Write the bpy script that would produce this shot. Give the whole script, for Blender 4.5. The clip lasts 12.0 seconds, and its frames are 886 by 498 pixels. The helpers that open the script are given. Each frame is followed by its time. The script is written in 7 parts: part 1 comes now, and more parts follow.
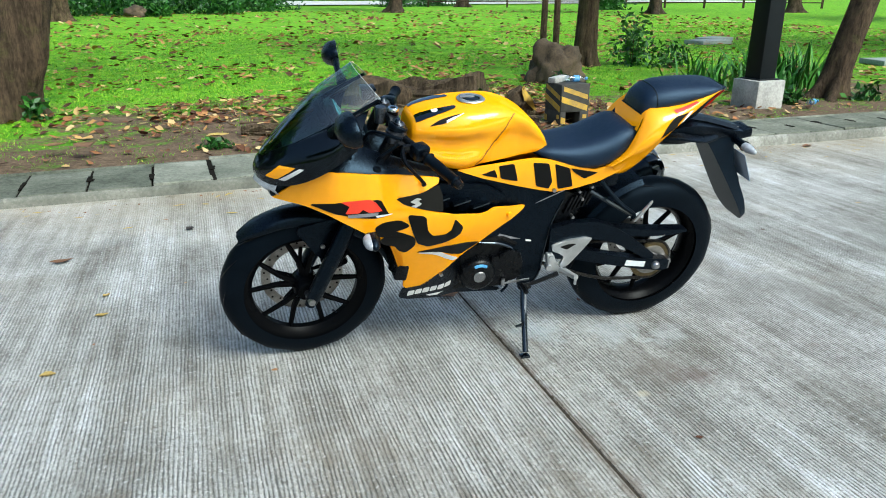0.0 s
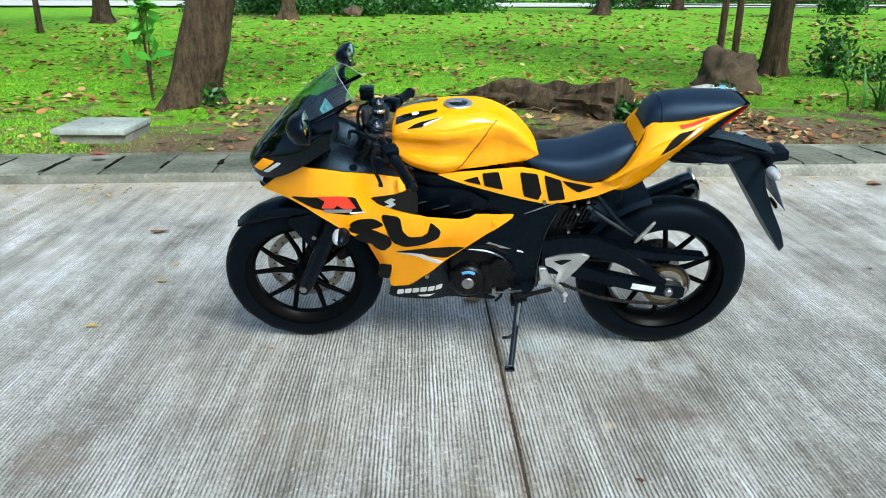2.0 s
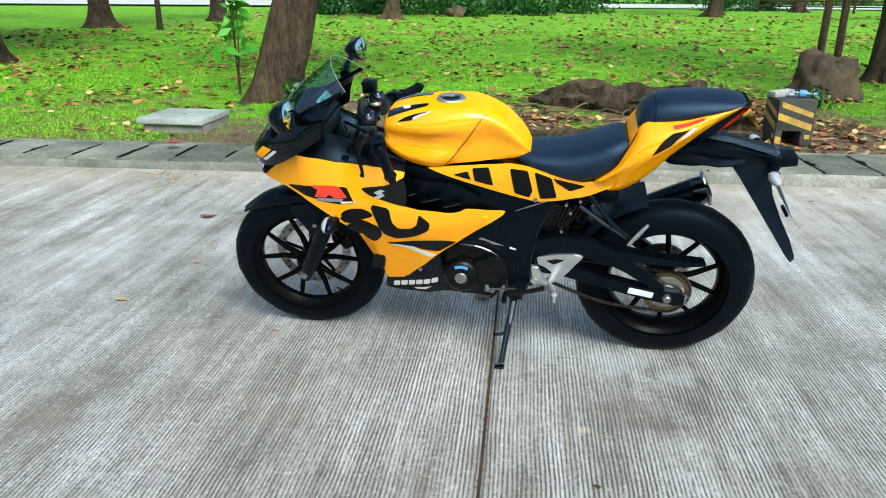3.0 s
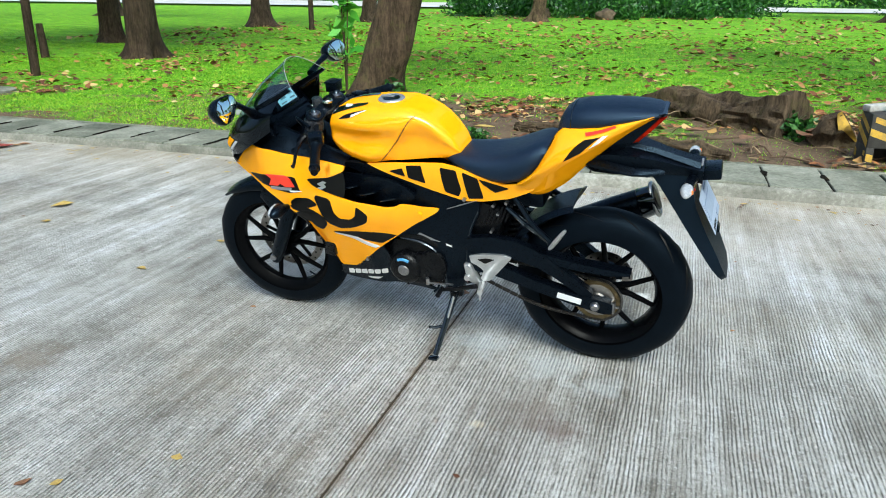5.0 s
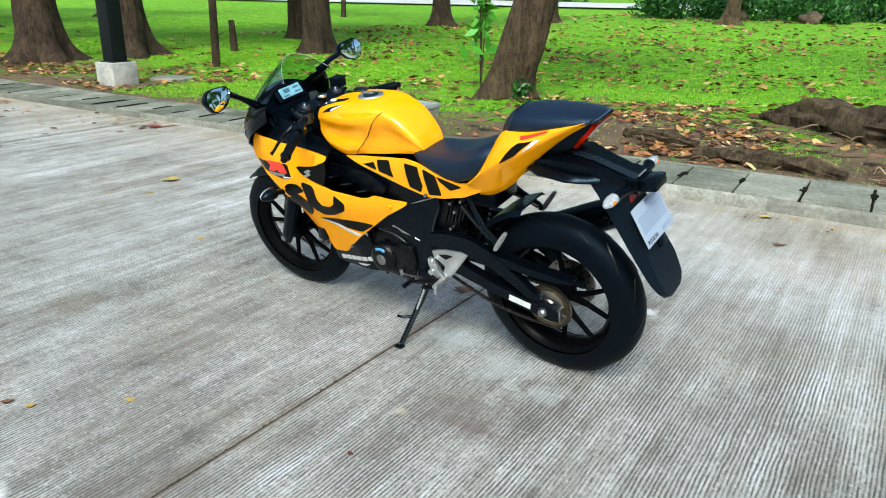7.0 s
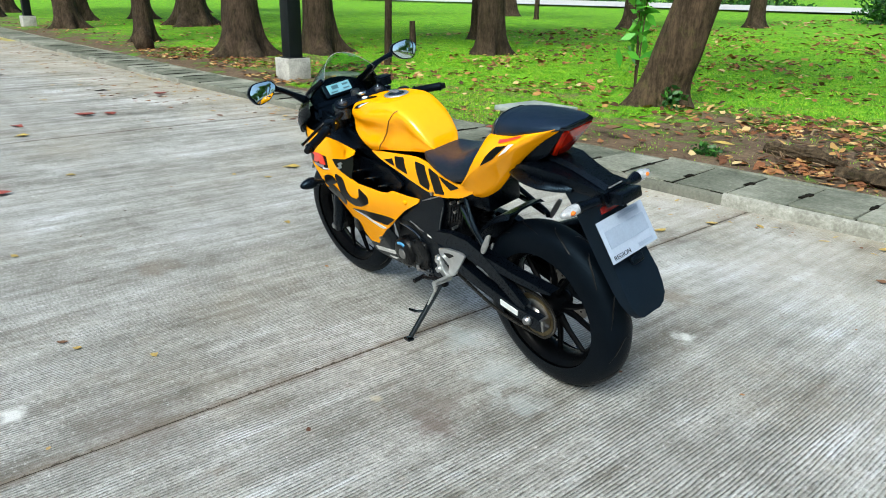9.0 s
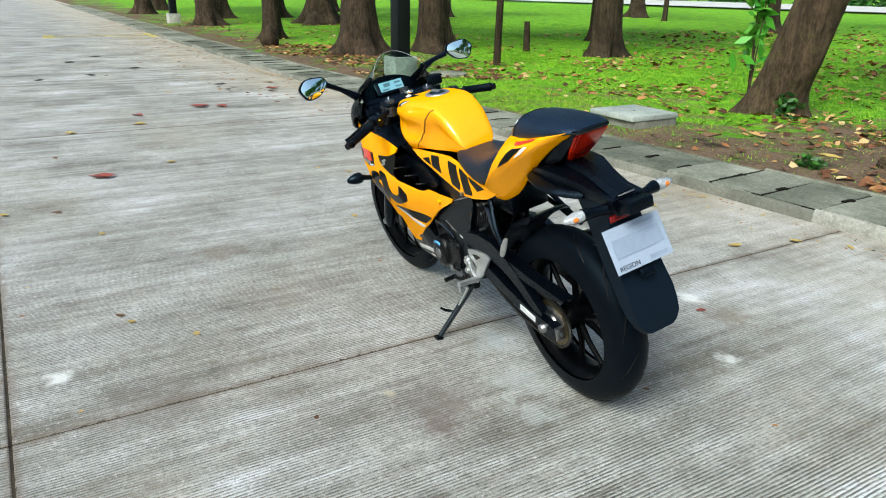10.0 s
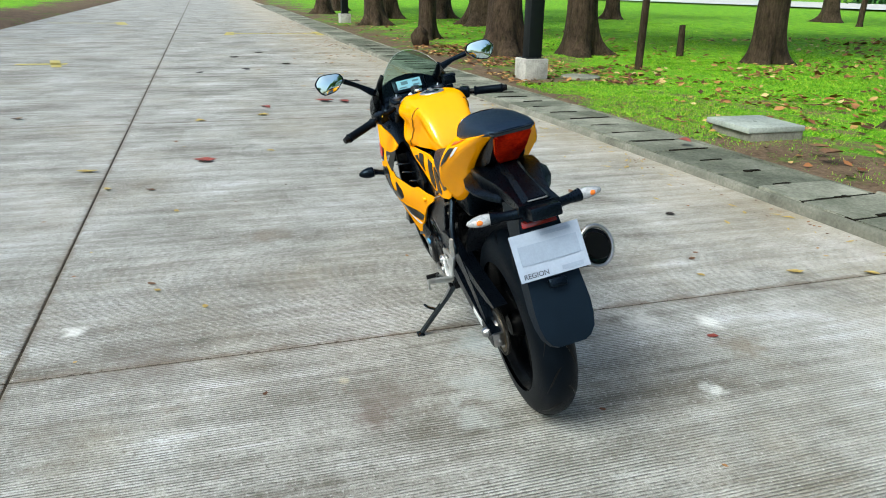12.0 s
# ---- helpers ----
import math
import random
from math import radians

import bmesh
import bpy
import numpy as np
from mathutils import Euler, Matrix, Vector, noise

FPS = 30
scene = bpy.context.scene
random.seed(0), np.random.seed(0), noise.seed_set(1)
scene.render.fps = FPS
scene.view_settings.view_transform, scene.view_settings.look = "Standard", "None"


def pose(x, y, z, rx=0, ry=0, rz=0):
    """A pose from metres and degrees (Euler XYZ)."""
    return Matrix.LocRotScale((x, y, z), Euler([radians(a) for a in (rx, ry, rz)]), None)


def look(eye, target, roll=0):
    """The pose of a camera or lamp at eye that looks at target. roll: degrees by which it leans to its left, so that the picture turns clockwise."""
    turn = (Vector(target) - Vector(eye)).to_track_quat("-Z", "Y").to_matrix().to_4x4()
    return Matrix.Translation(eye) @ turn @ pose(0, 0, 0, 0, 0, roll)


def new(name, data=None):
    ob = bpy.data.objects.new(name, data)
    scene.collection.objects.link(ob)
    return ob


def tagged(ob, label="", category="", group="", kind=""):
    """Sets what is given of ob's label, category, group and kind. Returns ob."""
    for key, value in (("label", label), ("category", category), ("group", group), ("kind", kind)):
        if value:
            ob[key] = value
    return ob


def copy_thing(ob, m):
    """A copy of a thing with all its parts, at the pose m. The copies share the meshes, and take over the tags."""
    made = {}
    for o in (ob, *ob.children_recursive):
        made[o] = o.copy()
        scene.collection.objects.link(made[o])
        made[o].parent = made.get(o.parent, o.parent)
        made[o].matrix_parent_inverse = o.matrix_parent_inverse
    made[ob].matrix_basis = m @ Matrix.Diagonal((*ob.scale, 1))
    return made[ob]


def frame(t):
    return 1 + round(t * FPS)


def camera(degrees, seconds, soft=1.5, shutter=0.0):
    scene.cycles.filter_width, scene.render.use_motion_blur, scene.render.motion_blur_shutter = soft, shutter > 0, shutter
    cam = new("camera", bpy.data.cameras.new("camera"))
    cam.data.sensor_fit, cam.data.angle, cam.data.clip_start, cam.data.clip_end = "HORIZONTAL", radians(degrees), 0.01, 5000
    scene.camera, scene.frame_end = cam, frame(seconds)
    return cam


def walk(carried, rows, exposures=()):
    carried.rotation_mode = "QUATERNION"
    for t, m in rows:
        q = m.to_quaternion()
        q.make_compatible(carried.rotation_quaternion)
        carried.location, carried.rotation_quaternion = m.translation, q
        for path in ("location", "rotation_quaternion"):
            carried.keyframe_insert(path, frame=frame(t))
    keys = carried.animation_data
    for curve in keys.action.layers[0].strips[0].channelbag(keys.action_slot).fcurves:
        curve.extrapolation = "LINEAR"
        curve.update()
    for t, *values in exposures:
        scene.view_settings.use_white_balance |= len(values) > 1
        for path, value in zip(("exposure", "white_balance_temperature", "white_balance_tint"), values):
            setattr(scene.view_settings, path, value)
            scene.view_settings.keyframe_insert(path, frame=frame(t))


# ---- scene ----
cam = camera(63.1, 12.0, soft=1.0)
METRES, EYE, TILT, LEAN, TURN = 4.23, 1.248, 0.7, 0.0, -18.3
ROWS = [
    (0.0, 0.0, 0.0, 0.0, 0.07, -20.37, -0.18),
    (0.5, 0.0422, -0.0051, -0.0003, 4.41, -20.33, -0.15),
    (1.0, 0.0803, 0.0011, -0.0039, 8.45, -20.31, -0.17),
    (1.5, 0.1221, 0.0138, -0.0003, 12.33, -20.31, -0.17),
    (2.0, 0.1658, 0.0219, 0.0026, 16.39, -20.29, -0.17),
    (2.5, 0.2064, 0.0291, 0.0016, 20.9, -20.25, -0.18),
    (3.0, 0.2479, 0.0467, -0.0012, 24.69, -20.26, -0.2),
    (3.5, 0.2902, 0.0611, 0.0, 27.14, -20.23, -0.19),
    (5.5, 0.4503, 0.1305, 0.0055, 40.89, -20.15, -0.21),
    (6.0, 0.4934, 0.1568, 0.0081, 44.92, -20.15, -0.19),
    (6.5, 0.5248, 0.1888, 0.006, 48.37, -20.17, -0.23),
    (8.5, 0.6105, 0.3082, 0.0058, 62.95, -20.13, -0.22),
    (9.0, 0.6344, 0.3446, 0.0067, 67.29, -20.08, -0.24),
    (9.5, 0.6532, 0.3791, 0.0078, 72.35, -20.08, -0.28),
    (10.0, 0.6563, 0.416, 0.0065, 77.09, -20.1, -0.31),
    (10.5, 0.6622, 0.4483, 0.0078, 81.08, -20.07, -0.34),
    (11.0, 0.6749, 0.4871, 0.0067, 84.95, -20.03, -0.34),
    (11.5, 0.675, 0.532, 0.003, 88.39, -20.05, -0.33),
    (12.0, 0.6782, 0.5748, 0.0056, 90.71, -20.03, -0.32),
]
walk(cam, [(t, pose(0, 0, EYE, TILT, LEAN, TURN) @ pose(METRES * x, METRES * y, METRES * z, 90 + pitch, roll, yaw)) for t, x, y, z, yaw, pitch, roll in ROWS],
     exposures=[(0.0, 0.66, 5750, -3), (6.0, 0.66, 5850, -2), (12.0, 0.54, 6100, -2)])

# ---------------------------------------------------------------- world and light
SUN_EL, SUN_ROT = 45.0, 152.0
world = bpy.data.worlds.new("world")
scene.world = world
world.use_nodes = True
wn = world.node_tree
sky = wn.nodes.new("ShaderNodeTexSky")
sky.sky_type = "NISHITA"
sky.sun_disc = False
sky.sun_elevation, sky.sun_rotation = radians(SUN_EL), radians(SUN_ROT)
sky.air_density, sky.dust_density, sky.ozone_density = 1.0, 5.0, 1.0
bg = wn.nodes["Background"]
wn.links.new(sky.outputs["Color"], bg.inputs["Color"])
bg.inputs["Strength"].default_value = 0.15
sun_data = bpy.data.lights.new("sun", "SUN")
sun_data.energy, sun_data.angle, sun_data.color = 1.85, radians(26), (1.0, 0.98, 0.93)
sun = new("sun", sun_data)
az, el = radians(SUN_ROT), radians(SUN_EL)
sun.matrix_basis = look((math.sin(az) * math.cos(el) * 30, math.cos(az) * math.cos(el) * 30, math.sin(el) * 30), (0, 0, 0))


# ---------------------------------------------------------------- materials
def mat(name, color, rough=0.6, metal=0.0, spec=0.5, coat=0.0, vary=0.0, scale=8.0, bump=0.0, bump_scale=60.0, color2=None, tint=None):
    """A surface with colour variation at two scales and a fine relief."""
    m = bpy.data.materials.new(name)
    m.use_nodes = True
    nt = m.node_tree
    b = nt.nodes["Principled BSDF"]
    b.inputs["Base Color"].default_value = (*color, 1)
    b.inputs["Roughness"].default_value = rough
    b.inputs["Metallic"].default_value = metal
    b.inputs["Specular IOR Level"].default_value = spec
    b.inputs["Coat Weight"].default_value = coat
    b.inputs["Specular Tint"].default_value = (*(tint or (1, 1, 1)), 1)
    b.inputs["Coat Roughness"].default_value = 0.03
    tc = nt.nodes.new("ShaderNodeTexCoord")
    if vary > 0:
        big = noise_node(nt, tc.outputs["Object"], scale, 6)
        fine = noise_node(nt, tc.outputs["Object"], scale * 9, 4)
        mixed = math_node(nt, "ADD", math_node(nt, "MULTIPLY", big, 0.6), math_node(nt, "MULTIPLY", fine, 0.4))
        c2 = color2 or tuple(c * (1 - vary) for c in color)
        ramp = ramp_node(nt, mixed, [(0.38, c2), (0.62, color)])
        nt.links.new(ramp, b.inputs["Base Color"])
        rr = math_node(nt, "ADD", math_node(nt, "MULTIPLY", fine, vary * 0.35), rough - vary * 0.17)
        nt.links.new(rr, b.inputs["Roughness"])
    if bump > 0:
        n = noise_node(nt, tc.outputs["Object"], bump_scale, 4)
        bump_link(nt, n, b, bump, 0.002)
    return m


def noise_node(nt, vector, scale, detail=4, rough=0.55):
    n = nt.nodes.new("ShaderNodeTexNoise")
    n.inputs["Scale"].default_value, n.inputs["Detail"].default_value, n.inputs["Roughness"].default_value = scale, detail, rough
    if vector is not None:
        nt.links.new(vector, n.inputs["Vector"])
    return n.outputs["Fac"]


def math_node(nt, op, a, b=0.0, clamp=False):
    n = nt.nodes.new("ShaderNodeMath")
    n.operation, n.use_clamp = op, clamp
    for k, v in enumerate((a, b)):
        if isinstance(v, (int, float)):
            n.inputs[k].default_value = v
        else:
            nt.links.new(v, n.inputs[k])
    return n.outputs[0]


def ramp_node(nt, fac, stops):
    n = nt.nodes.new("ShaderNodeValToRGB")
    while len(n.color_ramp.elements) < len(stops):
        n.color_ramp.elements.new(0.5)
    for e, (p, c) in zip(n.color_ramp.elements, stops):
        e.position, e.color = p, (*c, 1)
    nt.links.new(fac, n.inputs["Fac"])
    return n.outputs["Color"]


def mix_node(nt, fac, a, b):
    n = nt.nodes.new("ShaderNodeMix")
    n.data_type = "RGBA"
    for k, v in ((0, fac), (6, a), (7, b)):
        if isinstance(v, (int, float)):
            n.inputs[k].default_value = v
        elif isinstance(v, tuple):
            n.inputs[k].default_value = (*v, 1)
        else:
            nt.links.new(v, n.inputs[k])
    return n.outputs[2]


def bump_link(nt, height, bsdf, strength, distance):
    n = nt.nodes.new("ShaderNodeBump")
    n.inputs["Strength"].default_value, n.inputs["Distance"].default_value = strength, distance
    nt.links.new(height, n.inputs["Height"])
    nt.links.new(n.outputs["Normal"], bsdf.inputs["Normal"])


def position(nt):
    g = nt.nodes.new("ShaderNodeNewGeometry")
    s = nt.nodes.new("ShaderNodeSeparateXYZ")
    nt.links.new(g.outputs["Position"], s.inputs[0])
    return g.outputs["Position"], s.outputs[0], s.outputs[1], s.outputs[2]


def scaled(nt, vector, sx, sy, sz):
    n = nt.nodes.new("ShaderNodeMapping")
    n.inputs["Scale"].default_value = (sx, sy, sz)
    nt.links.new(vector, n.inputs["Vector"])
    return n.outputs[0]


JOINT_X, SLAB, LANE_Y, EDGE_Y = 0.985, 5.0, 0.66, -3.75


def road_material():
    """Tined concrete: grooves across the road, worn pale streaks, oil stains."""
    m = bpy.data.materials.new("road_concrete")
    m.use_nodes = True
    nt = m.node_tree
    b = nt.nodes["Principled BSDF"]
    pos, x, y, z = position(nt)
    wob = noise_node(nt, scaled(nt, pos, 1.2, 0.5, 1), 1.6, 4)
    jit = noise_node(nt, scaled(nt, pos, 30, 5.0, 1), 1.0, 3, 0.6)
    ph = math_node(nt, "ADD", math_node(nt, "MULTIPLY", x, 2 * math.pi / 0.0128), math_node(nt, "MULTIPLY", wob, 12.0))
    ph = math_node(nt, "ADD", ph, math_node(nt, "MULTIPLY", jit, 6.5))
    wave = math_node(nt, "ADD", math_node(nt, "MULTIPLY", math_node(nt, "SINE", ph), 0.5), 0.5)
    groove = math_node(nt, "POWER", wave, 1.6)
    # the grooves are worn away or filled in places
    broken = noise_node(nt, scaled(nt, pos, 75, 30, 1), 1.0, 3, 0.7)
    uneven = noise_node(nt, scaled(nt, pos, 5.0, 1.6, 1), 1.0, 5, 0.7)
    keep = math_node(nt, "ADD", math_node(nt, "MULTIPLY", math_node(nt, "SUBTRACT", broken, 0.5), 3.0), math_node(nt, "ADD", math_node(nt, "MULTIPLY", math_node(nt, "SUBTRACT", uneven, 0.5), 2.4), 0.80), True)
    streak = noise_node(nt, scaled(nt, pos, 7, 0.45, 1), 1.0, 5, 0.65)
    worn = noise_node(nt, scaled(nt, pos, 1.0, 0.8, 1), 1.5, 7, 0.65)
    mottle = noise_node(nt, pos, 9, 6, 0.7)
    grit = noise_node(nt, pos, 170, 3, 0.75)
    specks = noise_node(nt, pos, 60, 4, 0.7)
    lines = noise_node(nt, scaled(nt, pos, 24, 1.6, 1), 1.0, 4, 0.7)
    streak = math_node(nt, "ADD", math_node(nt, "MULTIPLY", streak, 0.7), math_node(nt, "MULTIPLY", math_node(nt, "SUBTRACT", lines, 0.2), 0.5))
    tone = math_node(nt, "ADD", math_node(nt, "MULTIPLY", streak, 0.50), math_node(nt, "MULTIPLY", math_node(nt, "ADD", math_node(nt, "MULTIPLY", math_node(nt, "SUBTRACT", worn, 0.5), 1.5), 0.5), 0.32))
    tone = math_node(nt, "ADD", tone, math_node(nt, "MULTIPLY", mottle, 0.18))
    base = ramp_node(nt, tone, [(0.38, (0.165, 0.152, 0.13)), (0.46, (0.325, 0.317, 0.293)), (0.54, (0.48, 0.476, 0.458)), (0.63, (0.68, 0.695, 0.725))])
    up_road = math_node(nt, "MAXIMUM", math_node(nt, "DIVIDE", math_node(nt, "ADD", x, 4.5), 5.0, True), 0.62)
    depth = math_node(nt, "MULTIPLY", groove, math_node(nt, "MULTIPLY", keep, math_node(nt, "MULTIPLY", up_road, 0.97)), True)
    smooth = math_node(nt, "MULTIPLY", math_node(nt, "DIVIDE", math_node(nt, "SUBTRACT", y, 2.7), 1.2, True), math_node(nt, "ADD", worn, 0.25), True)
    depth = math_node(nt, "MULTIPLY", depth, math_node(nt, "SUBTRACT", 1.0, smooth))
    col = mix_node(nt, depth, base, (0.080, 0.074, 0.062))
    pits = math_node(nt, "MULTIPLY", math_node(nt, "SUBTRACT", specks, 0.56, True), 6.0, True)
    col = mix_node(nt, pits, col, (0.11, 0.095, 0.08))
    crumbs = math_node(nt, "MULTIPLY", math_node(nt, "SUBTRACT", 0.43, specks, True), 5.0, True)
    col = mix_node(nt, crumbs, col, (0.66, 0.65, 0.65))
    gr = ramp_node(nt, grit, [(0.3, (0.55, 0.54, 0.51)), (0.7, (1.3, 1.3, 1.3))])
    mul = nt.nodes.new("ShaderNodeMix")
    mul.data_type, mul.blend_type = "RGBA", "MULTIPLY"
    mul.inputs[0].default_value = 0.8
    nt.links.new(col, mul.inputs[6])
    nt.links.new(gr, mul.inputs[7])
    stain = noise_node(nt, pos, 1.7, 5, 0.6)
    stain = math_node(nt, "MULTIPLY", math_node(nt, "SUBTRACT", stain, 0.62, True), 2.6, True)
    out = mix_node(nt, stain, mul.outputs[2], (0.12, 0.10, 0.085))
    rust = noise_node(nt, pos, 5.5, 6, 0.75)
    rust = math_node(nt, "MULTIPLY", math_node(nt, "SUBTRACT", rust, 0.60, True), 5.0, True)
    out = mix_node(nt, math_node(nt, "MULTIPLY", rust, 0.5), out, (0.20, 0.13, 0.085))
    dust = noise_node(nt, scaled(nt, pos, 0.7, 0.9, 1), 0.9, 6, 0.7)
    dust = math_node(nt, "ADD", math_node(nt, "MULTIPLY", math_node(nt, "SUBTRACT", dust, 0.5), 2.6), math_node(nt, "SUBTRACT", math_node(nt, "DIVIDE", math_node(nt, "SUBTRACT", math_node(nt, "ADD", y, math_node(nt, "MULTIPLY", math_node(nt, "DIVIDE", math_node(nt, "SUBTRACT", -2.5, x), 8.0, True), 1.2)), 3.4), 1.5), 0.15, True), True)
    out = mix_node(nt, math_node(nt, "MULTIPLY", dust, 0.45), out, (0.43, 0.36, 0.245))
    # oil spots and paint splashes with ragged edges
    ragged = noise_node(nt, pos, 14, 5, 0.65)
    for sx, sy, r, c, amount in ((1.52, 1.83, 0.09, (0.12, 0.085, 0.07), 0.7), (1.42, 1.90, 0.14, (0.16, 0.135, 0.115), 0.6), (1.43, 3.31, 0.13, (0.19, 0.15, 0.10), 0.6), (1.28, 1.77, 0.028, (0.52, 0.46, 0.34), 0.6),
                                 (1.23, 3.32, 0.07, (0.78, 0.78, 0.76), 0.85), (1.70, 2.98, 0.06, (0.74, 0.74, 0.72), 0.8), (1.13, 3.05, 0.09, (0.68, 0.68, 0.66), 0.65), (0.62, 0.82, 0.06, (0.76, 0.76, 0.75), 0.8),
                                 (0.95, 1.10, 0.22, (0.17, 0.145, 0.125), 0.45), (-0.36, 1.64, 0.14, (0.20, 0.16, 0.12), 0.5), (1.15, 2.30, 0.12, (0.42, 0.47, 0.50), 0.5), (1.43, 2.22, 0.15, (0.50, 0.54, 0.56), 0.45), (1.62, 2.12, 0.10, (0.52, 0.55, 0.56), 0.4), (0.35, 1.75, 0.10, (0.19, 0.17, 0.14), 0.4)):
        dx = math_node(nt, "SUBTRACT", x, sx)
        dy = math_node(nt, "SUBTRACT", y, sy)
        d2 = math_node(nt, "SQRT", math_node(nt, "ADD", math_node(nt, "MULTIPLY", dx, dx), math_node(nt, "MULTIPLY", dy, dy)))
        edge = math_node(nt, "SUBTRACT", math_node(nt, "ADD", 1.0, math_node(nt, "MULTIPLY", math_node(nt, "SUBTRACT", ragged, 0.5), 2.6)), math_node(nt, "DIVIDE", d2, r))
        out = mix_node(nt, math_node(nt, "MULTIPLY", math_node(nt, "MULTIPLY", edge, 1.3, True), amount, True), out, c)
    # earth washed over the slab edges, and chipped arrises
    cell = math_node(nt, "FRACT", math_node(nt, "ADD", math_node(nt, "DIVIDE", math_node(nt, "SUBTRACT", x, JOINT_X), SLAB), 20.5))
    off_x = math_node(nt, "MULTIPLY", math_node(nt, "ABSOLUTE", math_node(nt, "SUBTRACT", cell, 0.5)), SLAB)
    off_y = math_node(nt, "ABSOLUTE", math_node(nt, "SUBTRACT", y, LANE_Y))
    off = math_node(nt, "MINIMUM", off_x, off_y)
    reach = math_node(nt, "MULTIPLY", math_node(nt, "SUBTRACT", noise_node(nt, pos, 6.0, 5, 0.7), 0.38, True), 0.22)
    wash = math_node(nt, "SUBTRACT", 1.0, math_node(nt, "DIVIDE", off, math_node(nt, "ADD", reach, 0.008)), True)
    out = mix_node(nt, math_node(nt, "MULTIPLY", wash, 0.75), out, (0.13, 0.095, 0.065))
    chip = math_node(nt, "SUBTRACT", math_node(nt, "ADD", math_node(nt, "MULTIPLY", math_node(nt, "SUBTRACT", noise_node(nt, pos, 38.0, 4, 0.7), 0.5, True), 0.055), 0.0032), off)
    out = mix_node(nt, math_node(nt, "MULTIPLY", chip, 450.0, True), out, (0.070, 0.055, 0.040))
    nt.links.new(out, b.inputs["Base Color"])
    b.inputs["Roughness"].default_value = 0.62
    b.inputs["Specular IOR Level"].default_value = 0.45
    h = math_node(nt, "ADD", math_node(nt, "MULTIPLY", math_node(nt, "MULTIPLY", groove, keep), -0.8), math_node(nt, "MULTIPLY", grit, 0.5))
    bump_link(nt, h, b, 0.9, 0.004)
    return m


def ground_material():
    """Lawn that wears to bare brown earth beside the kerb."""
    m = bpy.data.materials.new("lawn_earth")
    m.use_nodes = True
    nt = m.node_tree
    b = nt.nodes["Principled BSDF"]
    pos, x, y, z = position(nt)
    big = noise_node(nt, pos, 0.45, 5, 0.6)
    mid = noise_node(nt, pos, 2.2, 5, 0.65)
    fine = noise_node(nt, pos, 26, 4, 0.7)
    grass = ramp_node(nt, math_node(nt, "ADD", math_node(nt, "ADD", math_node(nt, "MULTIPLY", mid, 0.4), math_node(nt, "MULTIPLY", fine, 0.3)), math_node(nt, "MULTIPLY", noise_node(nt, pos, 85, 3, 0.7), 0.3)),
                      [(0.38, (0.045, 0.14, 0.005)), (0.5, (0.13, 0.33, 0.008)), (0.60, (0.28, 0.52, 0.016))])
    soil = ramp_node(nt, math_node(nt, "ADD", math_node(nt, "MULTIPLY", mid, 0.4), math_node(nt, "MULTIPLY", fine, 0.6)),
                     [(0.35, (0.055, 0.035, 0.022)), (0.65, (0.20, 0.14, 0.09))])
    near = math_node(nt, "DIVIDE", math_node(nt, "SUBTRACT", 9.7, y), 3.2)
    near = math_node(nt, "SUBTRACT", near, math_node(nt, "MULTIPLY", math_node(nt, "DIVIDE", math_node(nt, "SUBTRACT", -0.6, x), 1.6, True), 0.45))
    edge = math_node(nt, "MINIMUM", math_node(nt, "MINIMUM", near, 1.0), math_node(nt, "DIVIDE", math_node(nt, "ADD", y, 6.4), 1.3))
    bare = math_node(nt, "ADD", edge, math_node(nt, "MULTIPLY", math_node(nt, "SUBTRACT", mid, 0.5), 3.4))
    bare = math_node(nt, "ADD", bare, math_node(nt, "MULTIPLY", math_node(nt, "SUBTRACT", big, 0.5), 2.4))
    bare = math_node(nt, "MULTIPLY", math_node(nt, "SUBTRACT", bare, 0.22), 2.2, True)
    fleck = noise_node(nt, pos, 9, 3, 0.6)
    fleck = math_node(nt, "MULTIPLY", math_node(nt, "SUBTRACT", fleck, 0.60, True), 14.0, True)
    grass = mix_node(nt, math_node(nt, "MULTIPLY", fleck, 0.8), grass, (0.22, 0.14, 0.05))
    col = mix_node(nt, bare, grass, soil)
    nt.links.new(col, b.inputs["Base Color"])
    b.inputs["Roughness"].default_value = 0.9
    b.inputs["Specular IOR Level"].default_value = 0.2
    bump_link(nt, math_node(nt, "ADD", fine, mid), b, 0.8, 0.02)
    return m


def island_material(name, stops, rough=0.6, spec=0.3, trans=0.0):
    m = bpy.data.materials.new(name)
    m.use_nodes = True
    nt = m.node_tree
    b = nt.nodes["Principled BSDF"]
    g = nt.nodes.new("ShaderNodeNewGeometry")
    nt.links.new(ramp_node(nt, g.outputs["Random Per Island"], stops), b.inputs["Base Color"])
    b.inputs["Roughness"].default_value = rough
    b.inputs["Specular IOR Level"].default_value = spec
    b.inputs["Subsurface Weight"].default_value = 0.0
    return m


